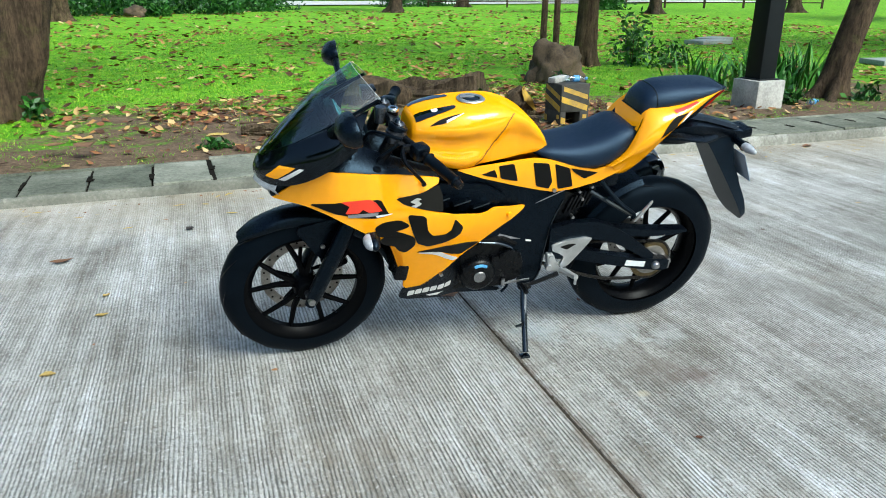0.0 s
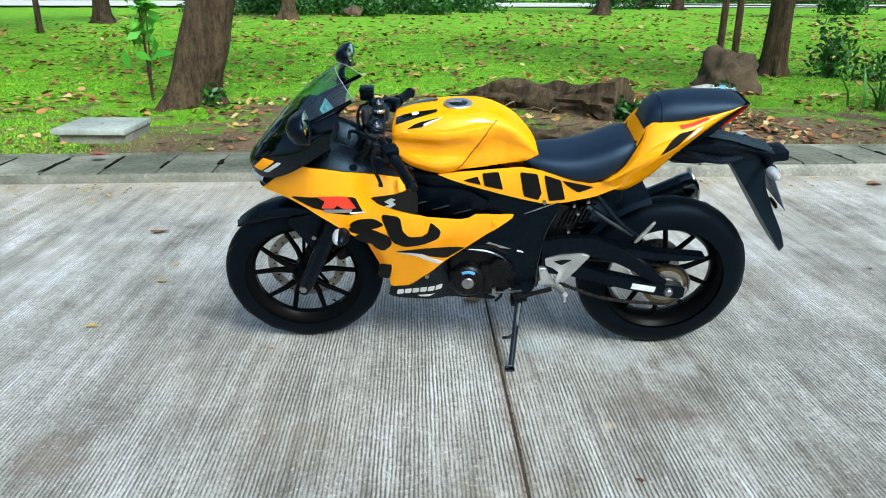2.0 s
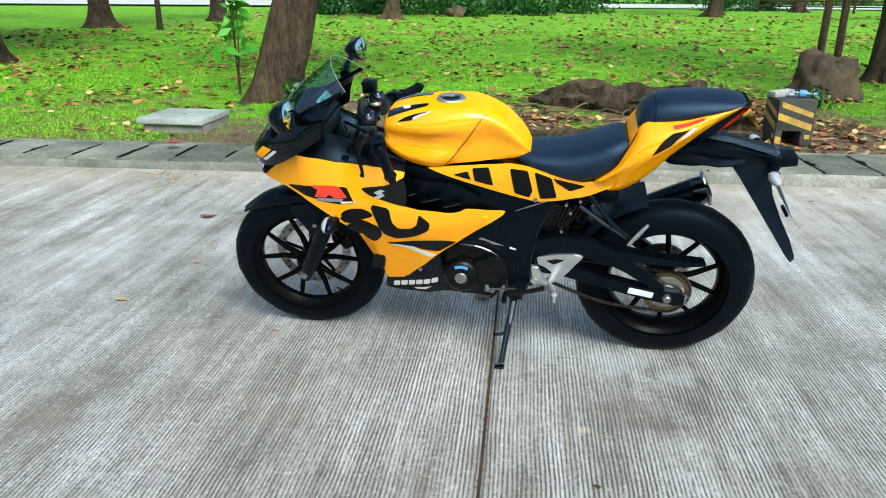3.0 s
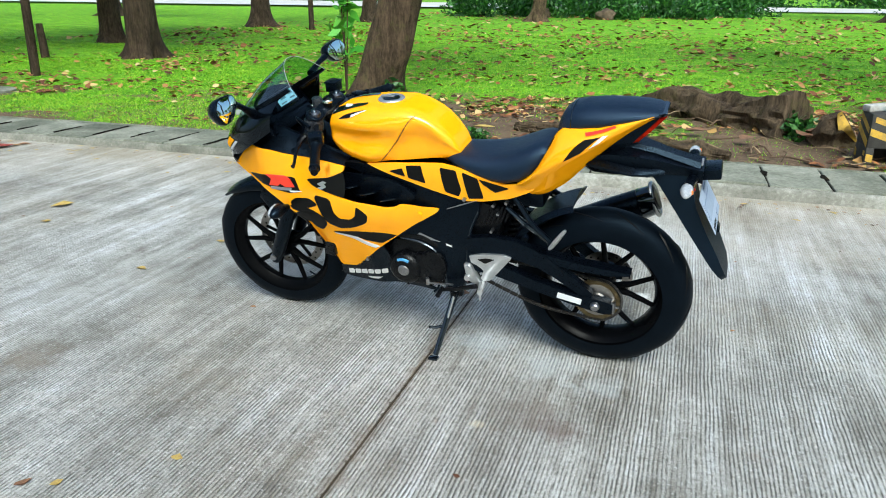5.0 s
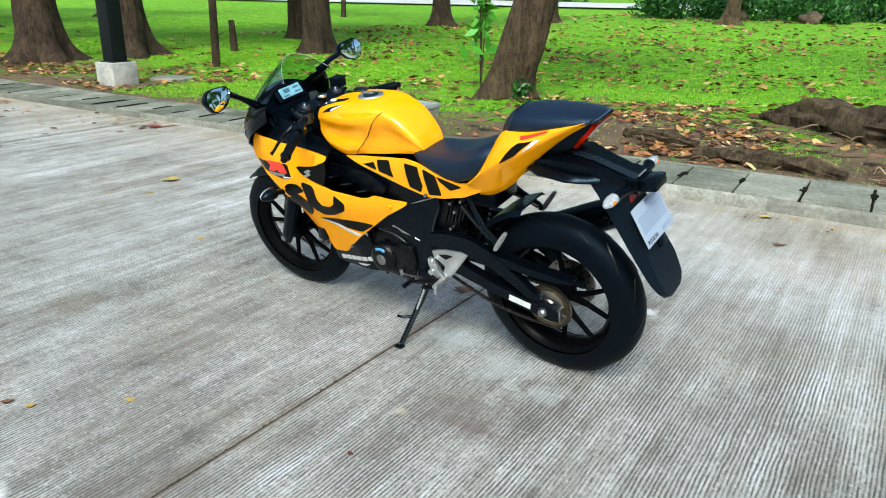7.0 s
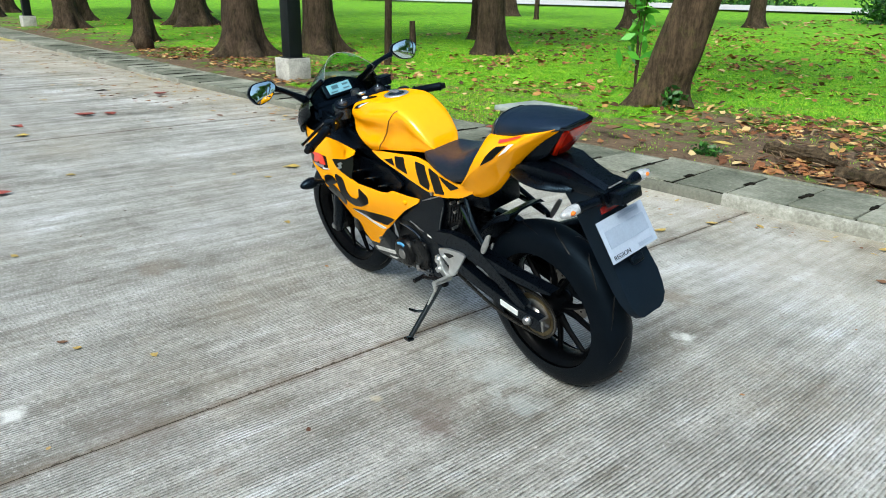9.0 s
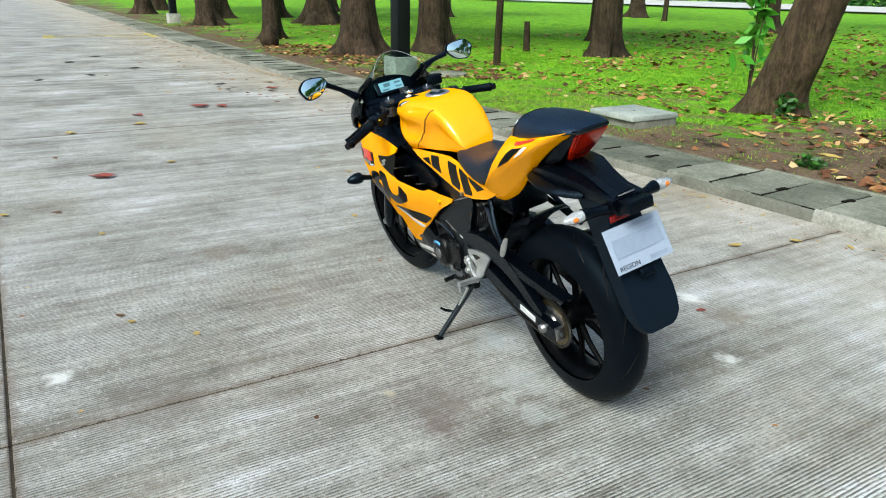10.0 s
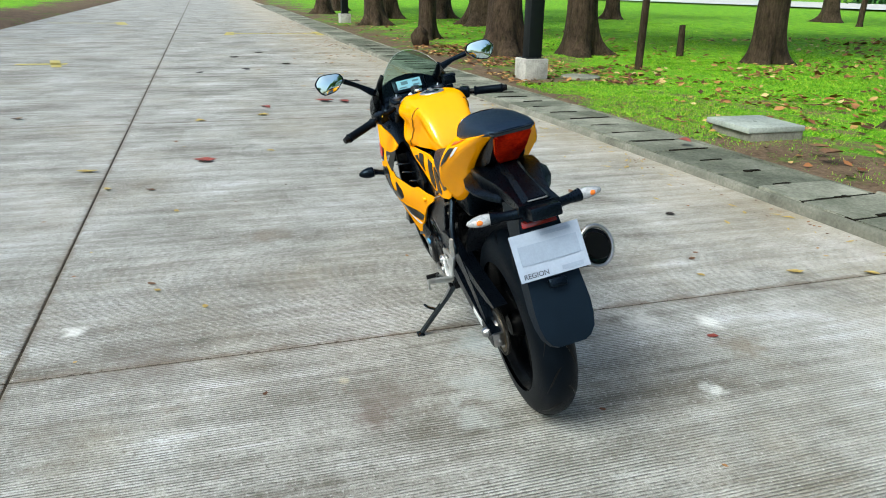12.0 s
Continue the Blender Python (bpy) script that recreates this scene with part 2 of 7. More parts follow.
def object_material(name, stops, rough=0.7, bump=0.5, scale=30.0):
    """Colour chosen per object, with stains on top."""
    m = bpy.data.materials.new(name)
    m.use_nodes = True
    nt = m.node_tree
    b = nt.nodes["Principled BSDF"]
    info = nt.nodes.new("ShaderNodeObjectInfo")
    tc = nt.nodes.new("ShaderNodeNewGeometry").outputs["Position"]
    n1 = noise_node(nt, tc, scale * 0.12, 6, 0.65)
    n2 = noise_node(nt, tc, scale * 1.6, 4, 0.7)
    fac = math_node(nt, "ADD", math_node(nt, "MULTIPLY", info.outputs["Random"], 0.16), math_node(nt, "MULTIPLY", n1, 0.5))
    fac = math_node(nt, "ADD", fac, math_node(nt, "MULTIPLY", n2, 0.34))
    nt.links.new(ramp_node(nt, fac, stops), b.inputs["Base Color"])
    b.inputs["Roughness"].default_value = rough
    b.inputs["Specular IOR Level"].default_value = 0.3
    bump_link(nt, n2, b, bump, 0.004)
    return m


def glass_material(name, color, alpha_mix, rough=0.02):
    """Thin tinted pane: part clear, part glossy."""
    m = bpy.data.materials.new(name)
    m.use_nodes = True
    nt = m.node_tree
    nt.nodes.remove(nt.nodes["Principled BSDF"])
    out = nt.nodes["Material Output"]
    t = nt.nodes.new("ShaderNodeBsdfTransparent")
    t.inputs["Color"].default_value = (*color, 1)
    g = nt.nodes.new("ShaderNodeBsdfGlossy")
    g.inputs["Roughness"].default_value = rough
    lw = nt.nodes.new("ShaderNodeLayerWeight")
    lw.inputs["Blend"].default_value = 0.5
    f = math_node(nt, "ADD", math_node(nt, "MULTIPLY", math_node(nt, "POWER", lw.outputs["Facing"], 4.0), 0.7), alpha_mix, True)
    mx = nt.nodes.new("ShaderNodeMixShader")
    nt.links.new(f, mx.inputs[0])
    nt.links.new(t.outputs[0], mx.inputs[1])
    nt.links.new(g.outputs[0], mx.inputs[2])
    nt.links.new(mx.outputs[0], out.inputs["Surface"])
    return m


def bark_material(name, dark, light, moss=0.0):
    """Furrowed bark: long ridges, short cracks, pale lichen."""
    m = bpy.data.materials.new(name)
    m.use_nodes = True
    nt = m.node_tree
    b = nt.nodes["Principled BSDF"]
    tc = nt.nodes.new("ShaderNodeTexCoord").outputs["Object"]
    ridge = noise_node(nt, scaled(nt, tc, 15, 15, 2.2), 1.0, 8, 0.72)
    crack = noise_node(nt, scaled(nt, tc, 46, 46, 9), 1.0, 5, 0.75)
    patch = noise_node(nt, tc, 3.4, 6, 0.7)
    fac = math_node(nt, "ADD", math_node(nt, "MULTIPLY", ridge, 0.45), math_node(nt, "ADD", math_node(nt, "MULTIPLY", crack, 0.27), math_node(nt, "MULTIPLY", patch, 0.28)))
    col = ramp_node(nt, fac, [(0.39, tuple(c * 0.55 for c in dark)), (0.48, tuple((p + q) * 0.45 for p, q in zip(dark, light))), (0.60, tuple(c * 1.35 for c in light))])
    green = math_node(nt, "MULTIPLY", math_node(nt, "SUBTRACT", noise_node(nt, tc, 5.0, 6, 0.75), 0.53, True), 7.0, True)
    col = mix_node(nt, math_node(nt, "MULTIPLY", green, moss), col, (0.11, 0.105, 0.035))
    nt.links.new(col, b.inputs["Base Color"])
    b.inputs["Roughness"].default_value = 0.9
    b.inputs["Specular IOR Level"].default_value = 0.2
    bump_link(nt, math_node(nt, "ADD", ridge, math_node(nt, "MULTIPLY", crack, 0.5)), b, 1.0, 0.05)
    return m


ROAD = road_material()
LAWN = ground_material()
KERB = object_material("kerb_concrete", [(0.34, (0.060, 0.068, 0.048)), (0.5, (0.165, 0.172, 0.135)), (0.66, (0.33, 0.33, 0.275))], 0.85, 0.6, 24)
KERBFACE = object_material("kerb_face", [(0.3, (0.075, 0.078, 0.062)), (0.5, (0.165, 0.165, 0.138)), (0.7, (0.34, 0.33, 0.285))], 0.85, 0.5, 30)
KERBWHITE = object_material("kerb_worn_paint", [(0.34, (0.10, 0.10, 0.082)), (0.5, (0.215, 0.213, 0.185)), (0.66, (0.42, 0.415, 0.38))], 0.8, 0.5, 30)
PLINTH = mat("plinth_concrete", (0.50, 0.49, 0.46), 0.85, vary=0.45, scale=5, bump=0.6, bump_scale=40)
LIDCON = mat("lid_concrete", (0.38, 0.42, 0.39), 0.85, vary=0.4, scale=4, bump=0.5, bump_scale=50)
BARK = bark_material("bark_brown", (0.026, 0.018, 0.011), (0.105, 0.072, 0.045), 0.55)
MOUND = mat("mound_earth", (0.115, 0.082, 0.050), 0.95, vary=0.65, scale=4, bump=1.0, bump_scale=9)
ROTTEN = bark_material("rotten_wood", (0.035, 0.024, 0.015), (0.125, 0.090, 0.055), 0.5)
SPROUT = island_material("young_leaf_green", [(0.0, (0.05, 0.22, 0.02)), (0.6, (0.10, 0.36, 0.03)), (1.0, (0.2, 0.48, 0.06))], 0.45)
JOINTDIRT = mat("joint_dirt", (0.075, 0.060, 0.044), 0.95, spec=0.1, vary=0.7, scale=11, bump=0.8, bump_scale=60)
BEDDARK = mat("dark_gap_fill", (0.014, 0.012, 0.009), 0.95, spec=0.05, vary=0.5, scale=9)
BARKD = bark_material("bark_dark", (0.013, 0.009, 0.006), (0.066, 0.045, 0.029), 0.2)
LEAF = island_material("leaf_green", [(0.0, (0.03, 0.09, 0.012)), (0.5, (0.06, 0.16, 0.02)), (1.0, (0.11, 0.22, 0.03))], 0.5)
SHRUB = island_material("shrub_green", [(0.0, (0.012, 0.05, 0.01)), (0.6, (0.03, 0.11, 0.015)), (1.0, (0.07, 0.2, 0.03))], 0.45)
BLADE = island_material("grass_blade", [(0.0, (0.05, 0.17, 0.005)), (0.4, (0.14, 0.38, 0.008)), (0.8, (0.28, 0.56, 0.016)), (1.0, (0.50, 0.56, 0.06))], 0.55)
LITTER = island_material("dry_leaf", [(0.0, (0.05, 0.025, 0.014)), (0.3, (0.14, 0.055, 0.025)), (0.6, (0.30, 0.13, 0.05)), (0.85, (0.44, 0.27, 0.09)), (1.0, (0.55, 0.43, 0.22))], 0.7)
POSTBLACK = mat("post_black_paint", (0.007, 0.010, 0.012), 0.5, spec=0.2, vary=0.3, scale=6, bump=0.15, bump_scale=90)
LILYLEAF = island_material("lily_green", [(0.0, (0.02, 0.08, 0.01)), (0.6, (0.05, 0.19, 0.02)), (1.0, (0.12, 0.33, 0.05))], 0.45)
BLACKSTRIPE = mat("worn_black_paint", (0.05, 0.048, 0.042), 0.8, vary=0.5, scale=14, bump=0.5)
YELLOWSTRIPE = mat("worn_yellow_paint", (0.58, 0.36, 0.03), 0.75, vary=0.5, scale=12, bump=0.4, color2=(0.3, 0.2, 0.06))
LINEYELLOW = mat("road_yellow_paint", (0.62, 0.50, 0.08), 0.7, vary=0.5, scale=9, color2=(0.38, 0.34, 0.18))
# motorcycle
PAINT = mat("yellow_paint", (1.0, 0.395, 0.0003), 0.5, spec=0.0, vary=0.04, scale=40)


def add_gloss(m, color, rough, amount):
    """A clear lacquer: a fixed share of mirror-like gloss over the paint."""
    nt = m.node_tree
    g = nt.nodes.new("ShaderNodeBsdfGlossy")
    g.inputs["Color"].default_value, g.inputs["Roughness"].default_value = (*color, 1), rough
    mx = nt.nodes.new("ShaderNodeMixShader")
    mx.inputs[0].default_value = amount
    nt.links.new(nt.nodes["Principled BSDF"].outputs[0], mx.inputs[1])
    nt.links.new(g.outputs[0], mx.inputs[2])
    nt.links.new(mx.outputs[0], nt.nodes["Material Output"].inputs["Surface"])


add_gloss(PAINT, (1.0, 0.90, 0.50), 0.09, 0.085)
# navy bases and blue specular tints below put the sky's sheen into the blacks
BLACKGLOSS = mat("black_gloss_paint", (0.002, 0.003, 0.005), 0.08, spec=0.55, coat=0.4, vary=0.15, scale=20, tint=(0.6, 0.8, 1.0))
PLASTIC = mat("black_plastic", (0.0013, 0.0021, 0.0040), 0.28, spec=0.24, vary=0.3, scale=25, bump=0.2, bump_scale=500, tint=(0.45, 0.70, 1.0))
YOKE = mat("dark_anodised_metal", (0.09, 0.10, 0.12), 0.28, metal=0.8, vary=0.3, scale=40)
ENGINE = mat("engine_black", (0.0022, 0.0027, 0.0038), 0.28, spec=0.20, vary=0.4, scale=18, bump=0.4, bump_scale=260)
RUBBER = mat("tyre_rubber", (0.0026, 0.0042, 0.0070), 0.46, spec=0.09, vary=0.4, scale=14, bump=0.35, bump_scale=300, tint=(0.45, 0.70, 1.0))
RIMBLACK = mat("rim_black_paint", (0.002, 0.0023, 0.003), 0.26, spec=0.05, vary=0.2, scale=20)
SEATMAT = mat("seat_vinyl", (0.0065, 0.0125, 0.029), 0.38, spec=0.50, vary=0.25, scale=14, bump=0.5, bump_scale=700, tint=(0.45, 0.70, 1.0))
DECALBLACK = mat("decal_black", (0.004, 0.004, 0.004), 0.3, spec=0.15, coat=0.05, vary=0.2, scale=30)
DECALRED = mat("decal_red", (0.72, 0.035, 0.012), 0.3, coat=0.4, vary=0.1, scale=30)
DECALWHITE = mat("decal_white", (0.72, 0.72, 0.72), 0.3, coat=0.4, vary=0.1, scale=30)
DECALGREY = mat("decal_grey", (0.30, 0.30, 0.32), 0.3, metal=0.5, vary=0.1, scale=30)
SILVER = mat("brushed_aluminium", (0.62, 0.63, 0.64), 0.34, metal=0.85, vary=0.2, scale=30, bump=0.2, bump_scale=300)
STEEL = mat("steel", (0.42, 0.42, 0.43), 0.3, metal=1.0, vary=0.35, scale=26)
DISC = mat("disc_steel", (0.36, 0.34, 0.32), 0.33, metal=1.0, vary=0.35, scale=60)
CHAIN = mat("chain_brass", (0.19, 0.145, 0.075), 0.42, metal=0.9, vary=0.5, scale=60, bump=0.6, bump_scale=260)
CHAINDARK = mat("chain_dark", (0.035, 0.032, 0.028), 0.4, metal=0.6, vary=0.5, scale=60, bump=0.6, bump_scale=260)
FENDER = mat("matt_black_fender", (0.0036, 0.0068, 0.0125), 0.45, spec=0.24, vary=0.25, scale=20, bump=0.2, bump_scale=500, tint=(0.45, 0.70, 1.0))
CHROME = mat("chrome", (0.75, 0.76, 0.78), 0.08, metal=1.0)
MIRROR = mat("mirror_glass", (0.72, 0.86, 0.86), 0.01, metal=1.0)
REDLENS = mat("red_lens", (0.58, 0.022, 0.002), 0.14, spec=0.30, vary=0.3, scale=14, color2=(0.20, 0.003, 0.001), tint=(1.0, 0.35, 0.25))
REDDARK = mat("red_reflector", (0.22, 0.008, 0.006), 0.2, coat=0.5, vary=0.3, scale=120)
ORANGE = mat("amber_bulb", (0.85, 0.22, 0.03), 0.25, vary=0.3, scale=90)
CLEARLENS = mat("clear_lens", (0.46, 0.48, 0.52), 0.10, coat=0.6, vary=0.45, scale=80)
HEADLENS = mat("headlight_lens", (0.60, 0.63, 0.68), 0.08, coat=0.6, vary=0.5, scale=50)
PLATEWHITE = mat("number_plate_white", (0.33, 0.39, 0.51), 0.45, vary=0.12, scale=14)
PLATEBAR = mat("number_plate_bars", (0.27, 0.33, 0.44), 0.5, vary=0.15, scale=20)
STICKER = mat("warning_sticker", (0.72, 0.74, 0.76), 0.4, vary=0.1, scale=40)
SCREEN = glass_material("smoked_screen", (0.55, 0.74, 0.66), 0.13)
SEAM = mat("seam_shadow", (0.10, 0.035, 0.002), 0.6)
LCD = mat("lcd_glass", (0.22, 0.42, 0.52), 0.15, coat=0.4, vary=0.2, scale=60)
LCD.node_tree.nodes["Principled BSDF"].inputs["Emission Color"].default_value = (0.35, 0.75, 1.0, 1)
LCD.node_tree.nodes["Principled BSDF"].inputs["Emission Strength"].default_value = 0.12
LCDDARK = mat("lcd_digits", (0.07, 0.15, 0.20), 0.3)
BOTTLE = glass_material("bottle_plastic", (0.80, 0.90, 0.95), 0.16, 0.08)
BLUE = mat("blue_label", (0.10, 0.32, 0.62), 0.4, vary=0.2, scale=30)
YBUTTON = mat("yellow_button", (0.8, 0.62, 0.02), 0.4)


# ---------------------------------------------------------------- mesh helpers
def link(name, bm, material, parent=None, label="", sharp=38.0, flat=False):
    me = bpy.data.meshes.new(name)
    bmesh.ops.recalc_face_normals(bm, faces=bm.faces[:])
    bm.to_mesh(me)
    bm.free()
    me.materials.append(material)
    if not flat:
        for p in me.polygons:
            p.use_smooth = True
        me.set_sharp_from_angle(angle=radians(sharp))
    ob = new(name, me)
    ob.parent = parent
    if label:
        ob["label"] = label
    return ob


def part(name, bm, material, parent, label="", sharp=38.0):
    return link(name, bm, material, parent, label, sharp)


def raw(name, verts, faces, material, parent=None):
    me = bpy.data.meshes.new(name)
    me.from_pydata(verts, [], faces)
    me.materials.append(material)
    ob = new(name, me)
    ob.parent = parent
    return ob


def joined(*bms):
    out = bmesh.new()
    for b in bms:
        me = bpy.data.meshes.new("tmp")
        b.to_mesh(me)
        b.free()
        out.from_mesh(me)
        bpy.data.meshes.remove(me)
    return out


def moved(bm, m):
    bmesh.ops.transform(bm, matrix=m, verts=bm.verts[:])
    return bm


def interp(x, table):
    xs = [p[0] for p in table]
    ys = [p[1] for p in table]
    return float(np.interp(x, xs, ys))


def smooth_line(pts, n):
    """Points along a Catmull-Rom curve through pts."""
    p = [Vector(q) for q in pts]
    p = [p[0] * 2 - p[1]] + p + [p[-1] * 2 - p[-2]]
    out = []
    segs = len(p) - 3
    for k in range(n):
        s = k / (n - 1) * segs
        i = min(int(s), segs - 1)
        t = s - i
        a, b, c, d = p[i:i + 4]
        out.append(0.5 * ((2 * b) + (c - a) * t + (2 * a - 5 * b + 4 * c - d) * t * t + (3 * b - a - 3 * c + d) * t ** 3))
    return out


def loft(rings, caps=True, closed=True):
    bm = bmesh.new()
    rows = [[bm.verts.new(p) for p in r] for r in rings]
    n = len(rows[0])
    for a, b in zip(rows, rows[1:]):
        for k in range(n if closed else n - 1):
            q = (k + 1) % n
            bm.faces.new((a[k], a[q], b[q], b[k]))
    if caps and closed:
        bm.faces.new(rows[0])
        bm.faces.new(rows[-1][::-1])
    return bm


def tube(pts, r, seg=8, smooth=0, flat=1.0):
    """A round bar along pts; r: one radius, or one for each point."""
    p = [Vector(q) for q in pts]
    rad = r if isinstance(r, (list, tuple)) else [r] * len(p)
    if smooth:
        rad = [interp(k / (smooth - 1) * (len(p) - 1), list(enumerate(rad))) for k in range(smooth)]
        p = smooth_line(p, smooth)
    d = (p[1] - p[0]).normalized()
    side = d.orthogonal().normalized()
    rings = []
    for k, q in enumerate(p):
        d = (p[min(k + 1, len(p) - 1)] - p[max(k - 1, 0)]).normalized()
        side = (side - d * side.dot(d)).normalized()
        up = d.cross(side)
        rings.append([q + rad[k] * (math.cos(a) * side + flat * math.sin(a) * up) for a in (2 * math.pi * i / seg for i in range(seg))])
    return loft(rings)


def lathe(profile, seg=32, axis="y", centre=(0, 0, 0), closed=False):
    """profile: (radius, along the axis)."""
    rings = []
    for i in range(seg):
        a = 2 * math.pi * i / seg
        c, s = math.cos(a), math.sin(a)
        rings.append([{"y": (r * c, h, r * s), "z": (r * c, r * s, h), "x": (h, r * c, r * s)}[axis] for r, h in profile])
    bm = bmesh.new()
    rows = [[bm.verts.new(p) for p in r] for r in rings]
    n = len(profile)
    for i in range(seg):
        a, b = rows[i], rows[(i + 1) % seg]
        for k in range(n if closed else n - 1):
            q = (k + 1) % n
            bm.faces.new((a[k], b[k], b[q], a[q]))
    bmesh.ops.remove_doubles(bm, verts=bm.verts[:], dist=1e-5)
    return moved(bm, Matrix.Translation(centre))


def box(centre, size, bevel=0.004, rot=(0, 0, 0), segs=2):
    bm = bmesh.new()
    bmesh.ops.create_cube(bm, size=1)
    bmesh.ops.scale(bm, vec=size, verts=bm.verts[:])
    if bevel:
        bmesh.ops.bevel(bm, geom=bm.edges[:], offset=min(bevel, min(size) * 0.45), segments=segs, affect="EDGES", profile=0.5)
    return moved(bm, pose(*centre, *rot))


def rounded(outline, amount=0.18, times=2):
    """Cuts the corners of a closed outline."""
    p = [tuple(q) for q in outline]
    for _ in range(times):
        out = []
        for i, a in enumerate(p):
            b = p[(i + 1) % len(p)]
            out.append(tuple(a[k] + (b[k] - a[k]) * amount for k in range(len(a))))
            out.append(tuple(a[k] + (b[k] - a[k]) * (1 - amount) for k in range(len(a))))
        p = out
    return p


def skin(outline, depth, thick=0.004, side=1, step=0.03, lift=0.0, corner=0.12, times=1):
    """A body panel: an outline in (u, w), bent to v = depth(u, w), with thickness."""
    pts = rounded(outline, corner, times) if corner else outline
    bm = bmesh.new()
    f = bm.faces.new([bm.verts.new((u, 0, w)) for u, w in pts])
    bmesh.ops.triangulate(bm, faces=[f])
    us, ws = [p[0] for p in pts], [p[1] for p in pts]
    for k in range(1, int((max(us) - min(us)) / step) + 1):
        bmesh.ops.bisect_plane(bm, geom=bm.verts[:] + bm.edges[:] + bm.faces[:], plane_co=(min(us) + k * step, 0, 0), plane_no=(1, 0, 0))
    for k in range(1, int((max(ws) - min(ws)) / step) + 1):
        bmesh.ops.bisect_plane(bm, geom=bm.verts[:] + bm.edges[:] + bm.faces[:], plane_co=(0, 0, min(ws) + k * step), plane_no=(0, 0, 1))
    outer = bm.faces[:]
    for v in bm.verts:
        v.co.y = side * (depth(v.co.x, v.co.z) + lift)
    rim = [e for e in bm.edges if e.is_boundary]
    back = {}
    for v in bm.verts[:]:
        back[v] = bm.verts.new((v.co.x, v.co.y - side * thick, v.co.z))
    for e in rim:
        a, b = e.verts
        bm.faces.new((a, b, back[b], back[a]))
    for f in outer:
        bm.faces.new([back[v] for v in reversed(f.verts)])
    return bm


def plate(outline, v0, v1, bevel=0.0, corner=0.0, times=1):
    """A flat plate in the (u, w) plane between v0 and v1."""
    pts = rounded(outline, corner, times) if corner else outline
    bm = bmesh.new()
    a = [bm.verts.new((u, v0, w)) for u, w in pts]
    b = [bm.verts.new((u, v1, w)) for u, w in pts]
    fa, fb = bm.faces.new(a), bm.faces.new(b[::-1])
    n = len(pts)
    for k in range(n):
        bm.faces.new((a[k], b[k], b[(k + 1) % n], a[(k + 1) % n]))
    if bevel:
        bmesh.ops.bevel(bm, geom=[e for e in bm.edges if fa in e.link_faces or fb in e.link_faces], offset=bevel, segments=2, affect="EDGES", profile=0.5)
    return bm


def body_ring(u, half):
    """A closed ring at u from half a section, (v, w) from the top middle to the bottom middle."""
    left = [Vector((u, v, w)) for v, w in half]
    right = [Vector((u, -v, w)) for v, w in half[-2:0:-1]]
    return left + right


# ---------------------------------------------------------------- ground, road, kerb
KERB_LINE = [(-60, 4.70), (-30, 4.60), (-15, 4.47), (-8, 4.47), (-5, 4.58), (-3, 4.70), (-0.5, 4.81), (2.5, 4.91), (6, 4.98), (15, 5.05), (30, 5.1)]


def kerb_y(x):
    return interp(x, KERB_LINE)


def walk_y(x):
    return kerb_y(x) + 0.69


def kerb_rise(x):
    """The kerb stands lower up the road."""
    return interp(x, [(-1.2, 0.64), (1.6, 1.0)])


def ground_height(x, y):
    edge = walk_y(x)
    if y > edge - 0.04:
        rise = max(0.0, min((y - edge) / 0.35, 1.0))
        return interp(x, [(-1.2, 0.014), (1.6, 0.060)]) + 0.018 * rise + 0.024 * rise * noise.noise((x * 0.9, y * 0.9, 3.0)) + 0.012 * noise.noise((x * 4, y * 4, 7.0))
    if y < EDGE_Y - 0.1:
        rise = min((EDGE_Y - y) / 2.5, 1.0)
        return 0.02 + 0.16 * rise + 0.05 * rise * noise.noise((x * 0.5, y * 0.5, 1.0))
    return -0.08


def build_ground():
    xs = [-900, -300, -120] + [-70 + 2.0 * k for k in range(20)] + [-30 + 0.5 * k for k in range(32)] + [-14 + 0.2 * k for k in range(140)] + [14 + 2.0 * k for k in range(20)] + [60, 120, 300, 900]
    ys = [-900, -300, -100, -50, -30, -20, -12, -9, -7, -6, -5, -4.4, EDGE_Y - 0.2, EDGE_Y + 0.05, 0, 4.5]
    ys += [4.98 + 0.05 * k for k in range(20)] + [6.0 + 0.2 * k for k in range(45)] + [15.2 + 1.5 * k for k in range(40)] + [90, 150, 300, 900]
    verts = [(x, y, ground_height(x, y)) for y in ys for x in xs]
    n = len(xs)
    faces = [(j * n + i, j * n + i + 1, (j + 1) * n + i + 1, (j + 1) * n + i) for j in range(len(ys) - 1) for i in range(n - 1)]
    ob = raw("ground", verts, faces, LAWN)
    for p in ob.data.polygons:
        p.use_smooth = True
    return tagged(ob, "green lawn wearing to bare brown earth by the kerb", "lawn", kind="structure")


build_ground()

# the road: cast slabs with open joints
road = tagged(new("road"), "pale grey tined concrete road with open joints", "road", kind="structure")


def slab_mesh(name, length, width):
    bm = box((0, 0, -0.06), (length, width, 0.12), 0.006)
    me = bpy.data.meshes.new(name)
    bm.to_mesh(me)
    bm.free()
    me.materials.append(ROAD)
    return me


lanes = [(LANE_Y, 5.12), (EDGE_Y, LANE_Y)]
for lane_from, lane_to in lanes:
    me = slab_mesh("slab", SLAB - 0.007, lane_to - lane_from - 0.007)
    for k in range(-16, 5):
        ob = new("slab", me)
        ob.parent = road
        ob.location = (JOINT_X + (k + 0.5) * SLAB, (lane_from + lane_to) / 2, random.uniform(-0.002, 0.0))
